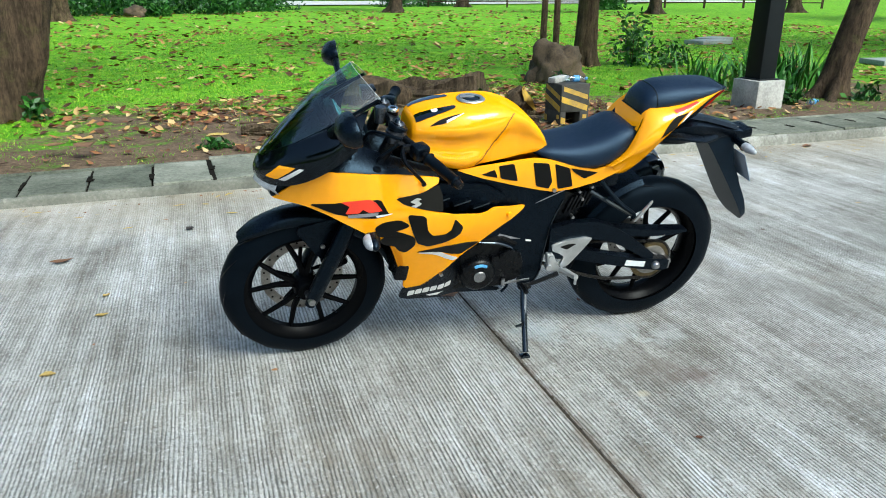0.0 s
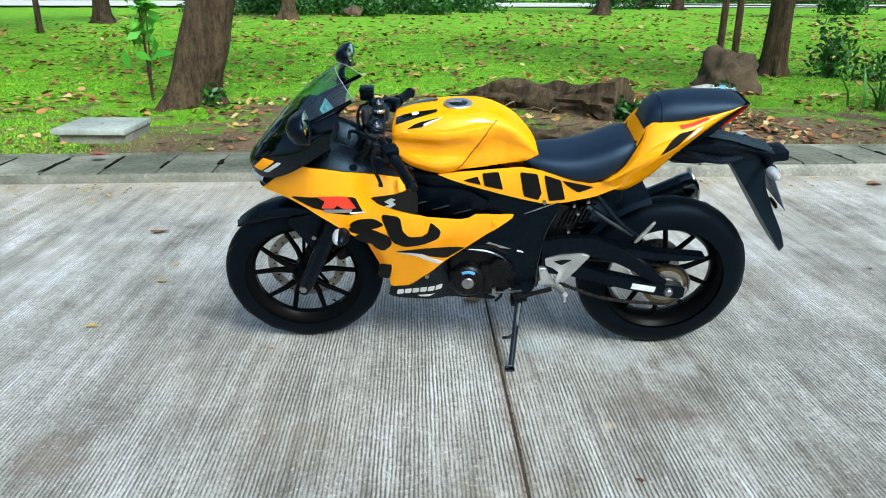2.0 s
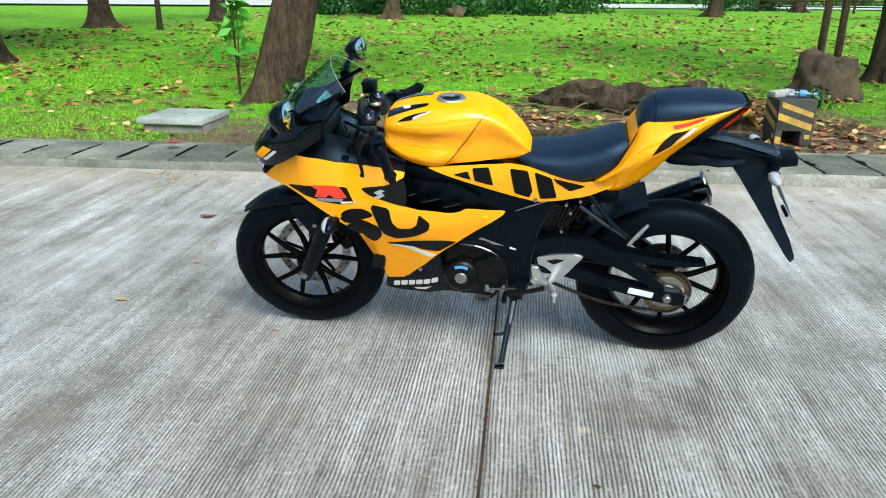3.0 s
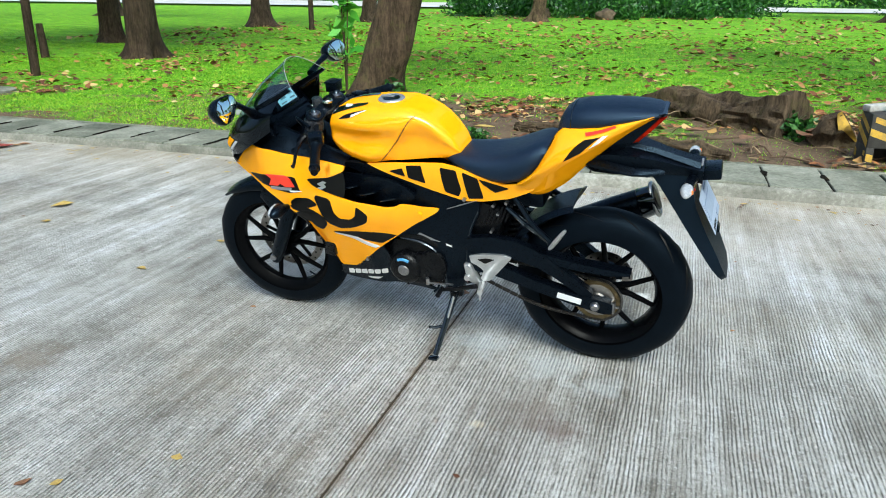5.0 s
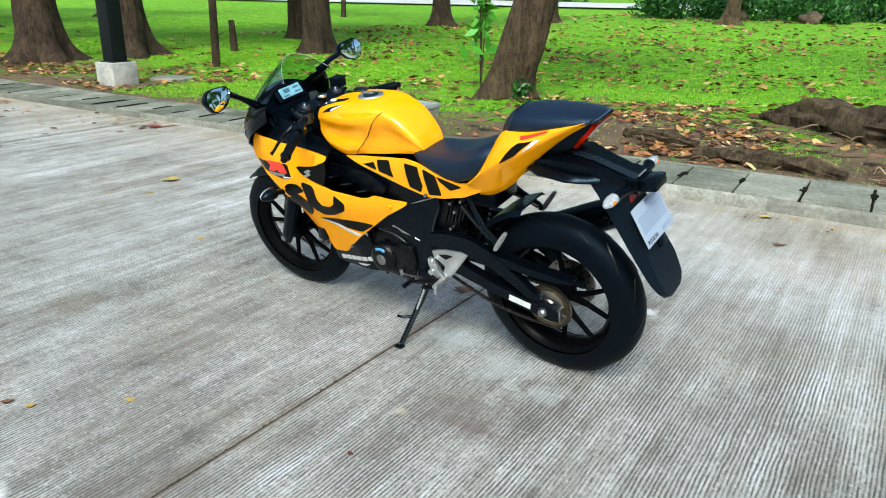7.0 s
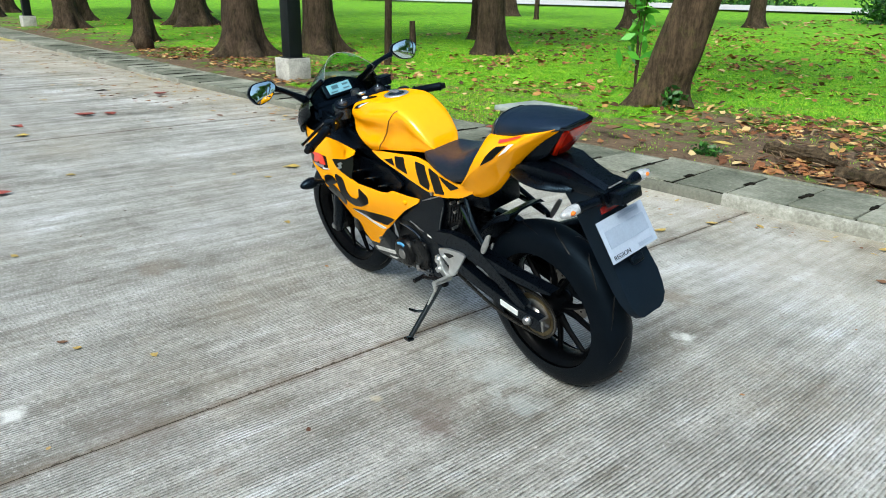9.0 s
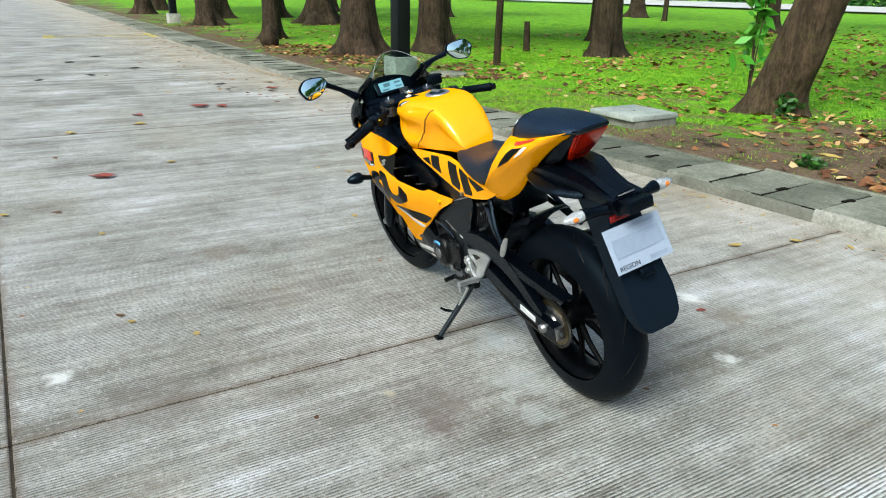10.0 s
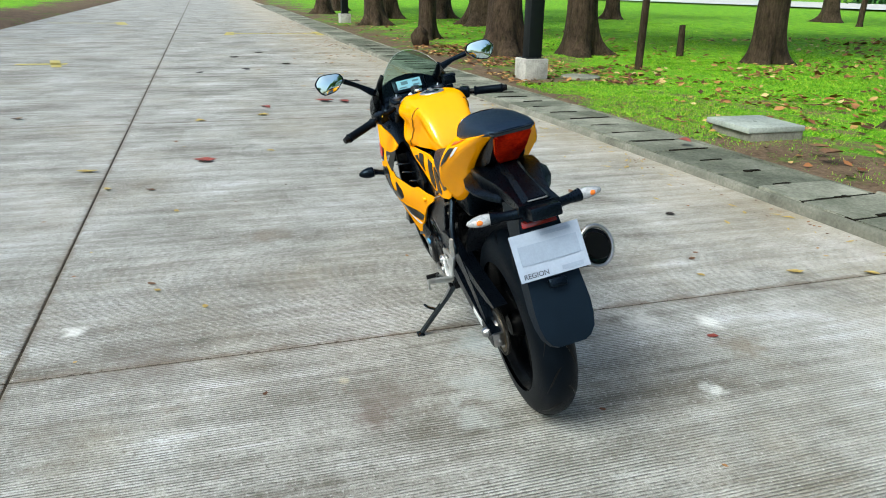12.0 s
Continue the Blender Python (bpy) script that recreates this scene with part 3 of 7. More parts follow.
# dirt that fills the joints
fill = bmesh.new()
for b in [box((-25, LANE_Y, -0.030), (170, 0.03, 0.05), 0)] + [box((JOINT_X + k * SLAB, (EDGE_Y + 4.9) / 2, -0.027), (0.03, 4.9 - EDGE_Y, 0.044), 0) for k in range(-16, 6)]:
    fill = joined(fill, b)
part("joint_fill", fill, JOINTDIRT, road, "dark earth packed into the slab joints")

# far bright road across the park
far = bmesh.new()
far.faces.new([far.verts.new(p) for p in ((-140, 31, 0.17), (70, 74, 0.17), (70, 88, 0.17), (-140, 75, 0.17))])
FARROAD = mat("far_concrete", (0.55, 0.54, 0.51), 0.85, vary=0.2, scale=0.4)
tagged(link("far_road", far, FARROAD, flat=True), "pale concrete road far across the park", "road", kind="structure")

# painted lines far up the road
def paint(name, pts, label):
    bm = bmesh.new()
    bm.faces.new([bm.verts.new((x, y, 0.004)) for x, y in pts])
    r = bmesh.ops.extrude_face_region(bm, geom=bm.faces[:])
    bmesh.ops.translate(bm, verts=[v for v in r["geom"] if isinstance(v, bmesh.types.BMVert)], vec=(0, 0, 0.002))
    return tagged(link(name, bm, LINEYELLOW, flat=True), label, "road marking", "yellow road markings", "structure")


LAB = "faded yellow painted line on the concrete road"
paint("road_line", [(-17.3, 2.0), (-17.3, 4.5), (-17.5, 4.5), (-17.5, 2.0)], LAB)
paint("road_line", [(-17.9, 2.0), (-16.8, 1.9), (-16.8, 2.15), (-17.9, 2.2)], LAB)
paint("road_line", [(-18.0, 4.3), (-16.6, 4.3), (-16.6, 4.5), (-18.0, 4.5)], LAB)
paint("road_line", [(-9.9, -1.5), (-9.9, -0.75), (-9.7, -0.75), (-9.7, -1.5)], LAB)
paint("road_line", [(-10.4, -0.95), (-9.3, -0.75), (-9.3, -0.9), (-10.4, -1.1)], LAB)
paint("road_line", [(-23.0, -1.0), (-21.6, -0.8), (-21.6, -1.1), (-23.0, -1.3)], LAB)
paint("road_line", [(-22.4, -3.2), (-22.4, -1.0), (-22.6, -1.0), (-22.6, -3.2)], LAB)

# kerb: a rounded edge beam and cover slabs behind it
kerb = tagged(new("kerb"), "weathered concrete kerb with mossy drain cover slabs", "kerb", kind="structure")


def kerb_stone(length):
    prof = [(0.022, -0.05), (0.026, 0.050), (0.030, 0.070), (0.038, 0.080), (0.052, 0.084), (0.052, -0.05)]
    return loft([[(x, y, z) for y, z in prof] for x in (-length / 2, -length * 0.17, length * 0.17, length / 2)])


bm = kerb_stone(1.0 + 0.002)
me_stone = bpy.data.meshes.new("kerb_stone")
bmesh.ops.recalc_face_normals(bm, faces=bm.faces[:])
bm.to_mesh(me_stone)
bm.free()
me_stone.materials.append(KERBFACE)
for p in me_stone.polygons:
    p.use_smooth = True
me_stone.set_sharp_from_angle(angle=radians(50))
me_painted = me_stone.copy()
me_painted.materials[0] = KERBWHITE
for k in range(-46, 14):
    x = k + 0.3
    ob = new("kerb_stone", me_painted if x > 0.8 or -9.5 < x < -7.0 else me_stone)
    ob.parent = kerb
    ob.matrix_basis = pose(x, kerb_y(x) + random.uniform(-0.0015, 0.0015), random.uniform(-0.002, 0.001), 0, 0, math.degrees(math.atan2(kerb_y(x + 0.5) - kerb_y(x - 0.5), 1.0))) @ Matrix.Diagonal((1, 1, kerb_rise(x), 1))
COVER = 0.39
bm = box((0, 0, -0.035), (COVER - 0.016, 0.610, 0.07), 0.006)
me_cover = bpy.data.meshes.new("cover_slab")
bm.to_mesh(me_cover)
bm.free()
me_cover.materials.append(KERB)
for k in range(-111, 36):
    ob = new("cover_slab", me_cover)
    ob.parent = kerb
    x = k * COVER + 1.576 - COVER / 2
    ob.matrix_basis = pose(x, kerb_y(x) + 0.369, 0.094 * kerb_rise(x) + random.uniform(-0.006, 0.004), random.uniform(-0.8, 0.8), random.uniform(-0.8, 0.8), math.degrees(math.atan2(kerb_y(x + 0.5) - kerb_y(x - 0.5), 1.0)) + random.uniform(-0.8, 0.8))
# flat near-black boxes on the slab tops; the slots' shade is in their colour
slots = bmesh.new()
for k in range(-40, 36):
    x = (k + 0.5) * COVER + 1.576 - COVER / 2
    y = kerb_y(x) + 0.30 + random.uniform(-0.03, 0.12)
    wide, long = (random.uniform(0.026, 0.040), random.uniform(0.09, 0.15)) if x > -0.8 else (random.uniform(0.010, 0.022), random.uniform(0.2, 0.46))
    slots = joined(slots, box((x, y, 0.094 * kerb_rise(x) + 0.0005), (wide, long, 0.008), 0.002, (0, 0, random.uniform(-4, 4)), 1))
    slots = joined(slots, box((x + random.uniform(-0.01, 0.01), y + random.uniform(-0.04, 0.04), 0.094 * kerb_rise(x) + 0.001), (wide * 1.4, long * 0.35, 0.008), 0.002, (0, 0, random.uniform(-6, 6)), 1))
part("lifting_slot", slots, BEDDARK, kerb, "dark lifting slots between cover slabs, dirt and shade in the colour")["kind"] = "stuff"
# soil bed raised and near black, so its colour gives the gaps their shade
for k in range(-20, 8):
    x = k * 2.0 + 1.0
    a = math.degrees(math.atan2(kerb_y(x + 1) - kerb_y(x - 1), 2.0))
    part("drain_bed", box((x, kerb_y(x) + 0.375, 0.094 * kerb_rise(x) - 0.034), (2.02, 0.62, 0.04), 0, (0, 0, a)), BEDDARK, kerb, "dark soil under the cover slabs")
    part("back_edging", box((x, kerb_y(x) + 0.695, 0.094 * kerb_rise(x) - 0.03), (2.0, 0.035, 0.07), 0.008, (0, 0, a)), KERB, kerb, "narrow concrete edging behind the cover slabs")


# ---------------------------------------------------------------- trees
def crown_mesh(name, seed, radius, count, clump):
    rng = np.random.RandomState(seed)
    centres = []
    for k in range(26):
        a, e = rng.uniform(0, 2 * math.pi), rng.uniform(-0.25, 1.0)
        r = radius * rng.uniform(0.35, 1.0)
        centres.append((r * math.cos(a) * math.cos(e), r * math.sin(a) * math.cos(e), radius * 0.75 * math.sin(e) * rng.uniform(0.5, 1.1)))
    verts, faces = [], []
    for k in range(count):
        c = np.array(centres[rng.randint(len(centres))]) + rng.normal(0, radius * 0.16, 3)
        a = rng.normal(size=3)
        a /= np.linalg.norm(a)
        b = np.cross(a, rng.normal(size=3))
        b /= np.linalg.norm(b)
        s = clump * rng.uniform(0.6, 1.4)
        n = len(verts)
        verts += [tuple(c - a * s), tuple(c + b * s * 0.38), tuple(c + a * s), tuple(c - b * s * 0.38)]
        faces.append((n, n + 1, n + 2, n + 3))
    me = bpy.data.meshes.new(name)
    me.from_pydata(verts, [], faces)
    me.materials.append(LEAF)
    return me


CROWNS = [crown_mesh("crown", 3, 2.6, 2300, 0.24), crown_mesh("crown", 5, 3.0, 2500, 0.26), crown_mesh("crown", 8, 2.2, 1900, 0.22)]


def trunk_mesh(d, lean, height, seed, flare=0.75, bend=0.0, seg=44, knob=None):
    rng = random.Random(seed)
    lobes = [(rng.choice((3, 4, 5)), rng.uniform(0, 6.28), rng.uniform(0.10, 0.22)) for _ in range(2)]
    rings = []
    zs = [-0.12, 0.0, 0.04, 0.09, 0.15, 0.22, 0.30, 0.40, 0.50, 0.62, 0.75, 0.9, 1.05, 1.2, 1.4, 1.6, 1.8, 2.05, 2.3, height * 0.75, height]
    for z in zs:
        grow = math.exp(-max(z, 0) / (d * 0.42))
        r = d / 2 * (1 + flare * grow) * (1 - 0.35 * max(0, z - 0.5) / height)
        cx = lean[0] * z + bend * math.sin(z * 1.4)
        cy = lean[1] * z
        ring = []
        for k in range(seg):
            a = 2 * math.pi * k / seg
            f = 1 + sum(amp * grow * 2.0 * math.cos(n * a + ph) for n, ph, amp in lobes)
            f += 0.045 * noise.noise((5.5 * math.cos(a), 5.5 * math.sin(a) + seed, z * 0.9)) + 0.022 * noise.noise((13 * math.cos(a), 13 * math.sin(a) + seed, z * 2.2))
            if knob:
                da = math.atan2(math.sin(a - knob[0]), math.cos(a - knob[0]))
                f += knob[3] * math.exp(-(da / 0.55) ** 2 - ((z - knob[1]) / knob[2]) ** 2)
            f += 0.06 * math.cos(3 * a + lobes[0][1]) + 0.085 * noise.noise((2.2 * math.cos(a) + seed, 2.2 * math.sin(a), z * 1.6))
            ring.append((cx + r * f * math.cos(a), cy + r * f * math.sin(a), z))
        rings.append(ring)
    bm = loft(rings)
    top = Vector((lean[0] * height, lean[1] * height, height))
    limbs = []
    for k in range(4):
        a = rng.uniform(0, 6.28)
        e = top + Vector((math.cos(a) * 1.5, math.sin(a) * 1.5, rng.uniform(0.9, 1.9)))
        limbs.append(tube([top - Vector((lean[0], lean[1], 1)) * rng.uniform(0.05, 0.6), (top + e) / 2 + Vector((0, 0, 0.15)), e], [d * 0.2, d * 0.13, d * 0.05], 7, 6))
    return joined(bm, *limbs), top


def tree(x, y, d, lean=(0, 0), height=4.2, seed=1, label="tall park tree with brown bark", bark=None, crown=0, flare=0.75, spread=1.0, bend=0.0, knob=None):
    root = tagged(new("tree"), label, "tree", "park trees")
    z = ground_height(x, y)
    root.matrix_basis = pose(x, y, z - 0.02)
    bm, top = trunk_mesh(d, lean, height, seed, flare, bend, 44, knob)
    part("trunk", bm, bark or BARK, root, sharp=80)
    if spread > 0:
        c = new("crown", CROWNS[crown % 3])
        c.parent = root
        c.matrix_basis = Matrix.Translation(top + Vector((0, 0, 1.2))) @ pose(0, 0, 0, 0, 0, seed * 47) @ Matrix.Diagonal((spread, spread, spread, 1))
    return root


tree(-1.92, 8.22, 0.52, (0.29, 0.02), 4.6, 2, "leaning park tree with rough brown bark beside the lawn", BARK, 0, 0.50, 1.0, 0.03, (-0.35, 0.62, 0.22, 0.22))
tree(-8.05, 11.45, 0.56, (0.01, 0.0), 5.0, 3, "upright dark-barked park tree on the lawn", BARKD, 1, 0.45)
tree(-10.1, 8.65, 0.60, (-0.03, 0.0), 5.2, 4, "upright dark-barked park tree near the kerb", BARKD, 2, 0.8)
tree(-10.25, 7.05, 0.66, (-0.10, 0.03), 5.4, 5, "thick brown park tree with flared roots near the kerb", BARKD, 0, 0.9)
tree(-11.5, 14.5, 0.48, (-0.02, 0.0), 4.8, 6, "upright dark-barked park tree on the lawn", BARKD, 1, 0.6)
tree(-12.95, 23.4, 0.62, (0.02, 0.0), 5.0, 7, "dark park tree far across the lawn", BARKD, 2, 0.9)
tree(-11.45, 29.6, 0.6, (0.0, 0.0), 5.0, 8, "dark park tree far across the lawn", BARKD, 0)
tree(-10.5, 22.6, 0.17, (0.0, 0.0), 3.4, 9, "slim young tree far across the lawn", BARKD, 2, 0.3, 0.5)
tree(-5.2, 34.2, 0.6, (0.14, 0.0), 5.0, 10, "pale leaning tree far across the lawn", BARK, 1, 0.6)
tree(2.45, 50.5, 0.8, (0.03, 0.0), 6.0, 11, "dark park tree far across the lawn", BARKD, 0)
tree(4.3, 62.0, 0.8, (-0.03, 0.0), 6.0, 12, "dark park tree far across the lawn", BARKD, 1)
tree(10.9, 42.0, 0.65, (0.18, 0.0), 5.5, 13, "leaning dark tree far across the lawn", BARKD, 2)
tree(12.3, 47.0, 0.7, (0.05, 0.0), 5.5, 14, "dark park tree far across the lawn", BARKD, 0)
tree(24.2, 36.1, 0.6, (0.0, 0.0), 5.5, 15, "dark park tree far across the lawn", BARKD, 1)
tree(34.8, 37.3, 0.7, (-0.06, 0.0), 5.5, 16, "dark park tree far across the lawn", BARKD, 2)
tree(20.0, 56.0, 0.7, (0.0, 0.0), 5.5, 17, "dark park tree far across the lawn", BARKD, 0)
tree(-14.6, 6.75, 0.42, (-0.01, 0.0), 5.0, 18, "slim brown tree near the kerb", BARKD, 1, 0.5)
tree(-21.2, 6.9, 0.62, (-0.26, -0.04), 4.6, 19, "leaning brown tree near the kerb", BARKD, 2, 0.5)
tree(-21.3, 10.7, 0.85, (0.02, 0.0), 5.4, 20, "thick park tree with flared roots on the lawn", BARKD, 0, 1.0)
tree(-26.2, 8.5, 0.7, (0.05, 0.0), 5.4, 21, "park tree along the road", BARKD, 1)
tree(-26.5, 10.9, 0.6, (0.0, 0.0), 5.4, 22, "park tree along the road", BARKD, 2)
tree(-30.5, 6.6, 0.6, (0.03, 0.0), 5.4, 23, "park tree along the road", BARKD, 0)
tree(-35.0, 8.0, 0.7, (-0.03, 0.0), 5.4, 24, "park tree along the road", BARKD, 1)
tree(-24.6, 29.2, 0.7, (-0.08, 0.0), 5.4, 25, "park tree far across the lawn", BARKD, 2)
tree(-26.4, 18.8, 0.6, (0.0, 0.0), 5.4, 26, "park tree far across the lawn", BARKD, 0)
tree(-20.6, 26.8, 0.22, (0.03, 0.0), 4.0, 27, "slim young tree far across the lawn", BARKD, 1, 0.3, 0.6)
tree(-33.0, 16.0, 0.6, (0.02, 0.0), 5.4, 28, "park tree far across the lawn", BARKD, 1)
tree(6.09, 11.0, 0.35, (0.02, 0.0), 5.0, 29, "brown park tree behind an earth mound", BARK, 0, 0.2)
tree(6.95, 6.72, 0.30, (0.26, -0.02), 4.4, 30, "slim leaning tree beside the lamp post", BARK, 2, 0.5, 0.8)
tree(16.0, 8.5, 0.5, (0.0, 0.0), 5.0, 31, "park tree near the kerb", BARKD, 1)
# trees out of view on both sides, added to darken reflections in mirrors and gloss
for k, (x, y) in enumerate(((-16, -13.5), (-10.5, -16.5), (-5.0, -14.0), (1.0, -15.5), (6.5, -14.0), (12.0, -16.0), (18, -13.5), (24, -12.0), (21, 8.0), (33, 13.0), (34, 22.0), (30, 7.2), (39, 7.8), (50, 8.0), (44, -8.0), (-22, -14.0))):
    tree(x, y, 0.5, (0.02, 0), 5.0, 40 + k, "park tree out of view, added for reflections", BARKD, k, 0.6, 1.3)


def pole(name, x, y, r, h, lean, label, bark=BARKD):
    bm = tube([(0, 0, -0.1), (lean[0] * h * 0.5, lean[1] * h * 0.5, h * 0.5), (lean[0] * h, lean[1] * h, h)], [r * 1.1, r, r * 0.85], 10, 8)
    ob = link(name, bm, bark)
    ob.location = (x, y, ground_height(x, y))
    return tagged(ob, label, "stake" if "stake" in name else "stump")


pole("wooden_stake", -7.35, 8.3, 0.06, 2.6, (0.03, 0), "upright brown wooden stake in the lawn")
pole("stump_post", -9.7, 10.75, 0.07, 0.62, (-0.05, 0), "short broken wooden stump post in the lawn")
pole("wooden_stake", 4.84, 10.0, 0.045, 2.8, (0.01, 0), "thin wooden support stake behind an earth mound", BARK)
pole("wooden_stake", 5.11, 10.1, 0.045, 2.8, (-0.01, 0), "thin wooden support stake behind an earth mound", BARK)


# ---------------------------------------------------------------- lamp posts
def lamp_post(x, y, label, turn=0):
    root = tagged(new("lamp_post"), label, "lamp post", "black park lamp posts")
    root.matrix_basis = pose(x, y, ground_height(x, y) - 0.03, 0, 0, turn)
    part("plinth", box((0, 0, 0.165), (0.37, 0.37, 0.33), 0.014), PLINTH, root, "rough whitewashed concrete base block")
    part("post", box((0, 0, 2.30), (0.215, 0.215, 3.94), 0.012), POSTBLACK, root, "square black painted steel post")
    part("base_plate", box((0, 0, 0.336), (0.28, 0.28, 0.014), 0.004), POSTBLACK, root)
    return root


lamp_post(5.68, 6.42, "square black lamp post on a concrete base block", 4)
lamp_post(-6.55, 5.98, "square black lamp post on a concrete base block", 2)
lamp_post(-22.5, 6.1, "square black lamp post on a concrete base block", 1)

# concrete access chamber with a loose lid
chamber = tagged(new("access_chamber"), "square concrete chamber with an overhanging pale lid", "utility box")
chamber.matrix_basis = pose(-2.045, 6.235, 0.02, 0, 0, -1)
# darker concrete than the lid: the shadow below it is in the colour
part("chamber_body", box((0.015, 0.02, 0.035), (0.56, 0.56, 0.15), 0.008), KERBFACE, chamber, "rough concrete chamber walls, coloured dark for the lid's shadow")
part("lid", box((0, 0, 0.122), (0.61, 0.61, 0.050), 0.006), LIDCON, chamber, "pale concrete lid")
part("lifting_hole", lathe([(0, 0.1476), (0.014, 0.1478), (0.017, 0.1472)], 14, "z", (0.0, 0.0, 0.0)), BEDDARK, chamber, "small dark lifting hole")


# black and yellow concrete block
def striped_block():
    root = tagged(new("striped_block"), "hollow concrete block with worn black and yellow stripes", "bollard")
    root.matrix_basis = pose(3.24, 6.12, 0.086, 0, 0, 3)
    w, h, t = 0.30, 0.37, 0.05
    ow, oh = 0.15, 0.115
    part("block_body", joined(box((0, 0, (h + oh) / 2), (w, w, h - oh), 0.012), box((-w / 2 + 0.0275, 0, oh / 2), (0.055, w, oh + 0.01), 0.006), box((w / 2 - 0.0475, 0, oh / 2), (0.095, w, oh + 0.01), 0.006),
                              box((0, w / 2 - t / 2, oh / 2), (w - 0.1, t, oh), 0.0)), BLACKSTRIPE, root)
    for side in range(2):
        for z0, z1, drop, u0, u1 in ((0.310, 0.352, 0.085, -0.125, 0.130), (0.212, 0.265, 0.092, -0.145, 0.130), (0.02, 0.075, 0.01, -0.145, -0.098), (0.055, 0.09, 0.0, 0.085, 0.125)):
            pts = [(u0, z1), (u1, z1 - drop), (u1, z0 - drop), (u0, z0)]
            b = plate(pts, -w / 2 - 0.003, -w / 2 + 0.001)
            part("stripe", moved(b, pose(0, 0, 0, 0, 0, 0 if side == 0 else -90)), YELLOWSTRIPE, root, "worn yellow stripe")
    return root


striped_block()


def bottle(x, y, z, rz, label):
    root = tagged(new("plastic_bottle"), label, "bottle")
    root.matrix_basis = pose(x, y, z, 0, 0, rz)
    part("bottle_body", lathe([(0.0, 0), (0.028, 0.003), (0.031, 0.012), (0.031, 0.06), (0.029, 0.07), (0.031, 0.08), (0.031, 0.13), (0.024, 0.155), (0.012, 0.175), (0.012, 0.19)], 20, "x", (-0.09, 0, 0.031)), BOTTLE, root)
    part("bottle_cap", lathe([(0.0, 0.208), (0.014, 0.208), (0.014, 0.188), (0, 0.188)], 14, "x", (-0.09, 0, 0.031)), BLUE, root, "blue screw cap")
    part("paper_label", lathe([(0.0316, 0.075), (0.0316, 0.125)], 20, "x", (-0.09, 0, 0.031)), BLUE, root, "blue paper label")
    return root


bottle(3.30, 6.10, 0.458, -10, "crushed clear plastic bottle on the striped block")
bottle(6.28, 6.25, 0.10, 20, "clear plastic bottle lying beside the lamp post")
tagged(link("broken_brick", box((3.17, 6.18, 0.481), (0.20, 0.09, 0.05), 0.008, (0, -4, 25)), PLINTH), "grey broken brick lying on the striped block", "brick")


# earth mound and logs
def lump(name, centre, size, seed, material, label, category, rough=0.25, turn=0):
    bm = bmesh.new()
    bmesh.ops.create_icosphere(bm, subdivisions=4, radius=1)
    for v in bm.verts:
        n = noise.noise(v.co * 1.5 + Vector((seed, 0, 0))) * rough + noise.noise(v.co * 4.5 + Vector((0, seed, 0))) * rough * 0.45
        v.co *= 1 + n
    bmesh.ops.scale(bm, vec=size, verts=bm.verts[:])
    ob = link(name, bm, material, sharp=70)
    ob.matrix_basis = pose(*centre, 0, 0, turn)
    return tagged(ob, label, category)


lump("earth_mound", (4.62, 9.15, 0.16), (0.40, 0.30, 0.47), 9, MOUND, "tall brown termite mound at a tree's foot", "mound", 0.48)


def log(pts, radii, seed, label, knots=4):
    rng = random.Random(seed)
    p = smooth_line(pts, 48)
    rad = [interp(k / 47 * (len(radii) - 1), list(enumerate(radii))) for k in range(48)]
    rings = []
    for k, q in enumerate(p):
        d = (p[min(k + 1, 47)] - p[max(k - 1, 0)]).normalized()
        s = Vector((0, 0, 1)).cross(d).normalized()
        up = d.cross(s)
        ring = []
        for i in range(36):
            a = 2 * math.pi * i / 36
            f = 1 + 0.60 * noise.noise((math.cos(a) * 1.5, math.sin(a) * 1.5 + seed, k * 0.13)) + 0.30 * noise.noise((math.cos(a) * 4, math.sin(a) * 4, k * 0.16 + seed)) + 0.14 * noise.noise((math.cos(a) * 9, math.sin(a) * 9, k * 0.45 + seed))
            ring.append(q + rad[k] * f * (math.cos(a) * s + math.sin(a) * up))
        rings.append(ring)
    return tagged(link("fallen_log", loft(rings), ROTTEN, sharp=60), label, "log")


log([(1.15, 8.25, 0.10), (1.65, 7.95, 0.15), (2.2, 7.5, 0.17), (2.72, 7.02, 0.19)], [0.06, 0.20, 0.16, 0.24], 3, "thick brown fallen log lying in leaf litter")
log([(1.05, 6.02, 0.08), (1.4, 5.95, 0.10), (1.8, 5.88, 0.10), (2.15, 5.80, 0.08)], [0.045, 0.07, 0.08, 0.05], 6, "low weathered brown log lying along the kerb")
log([(0.3, 6.5, 0.09), (0.7, 6.35, 0.12), (1.0, 6.3, 0.10)], [0.04, 0.05, 0.03], 9, "small grey branch lying in leaf litter")


tagged(link("log_split", skin([(-0.20, 0.0), (-0.13, 0.24), (-0.02, 0.30), (0.05, 0.27), (0.13, 0.13), (0.21, 0.0)], lambda u, q: 0.04 * math.sin(u * 22) + 0.03 * math.sin(q * 31), 0.09, 1, 0.05), ROTTEN), "broken brown slab of wood leaning at a log end", "log").matrix_basis = pose(2.98, 6.72, 0.09, 14, 0, 12)
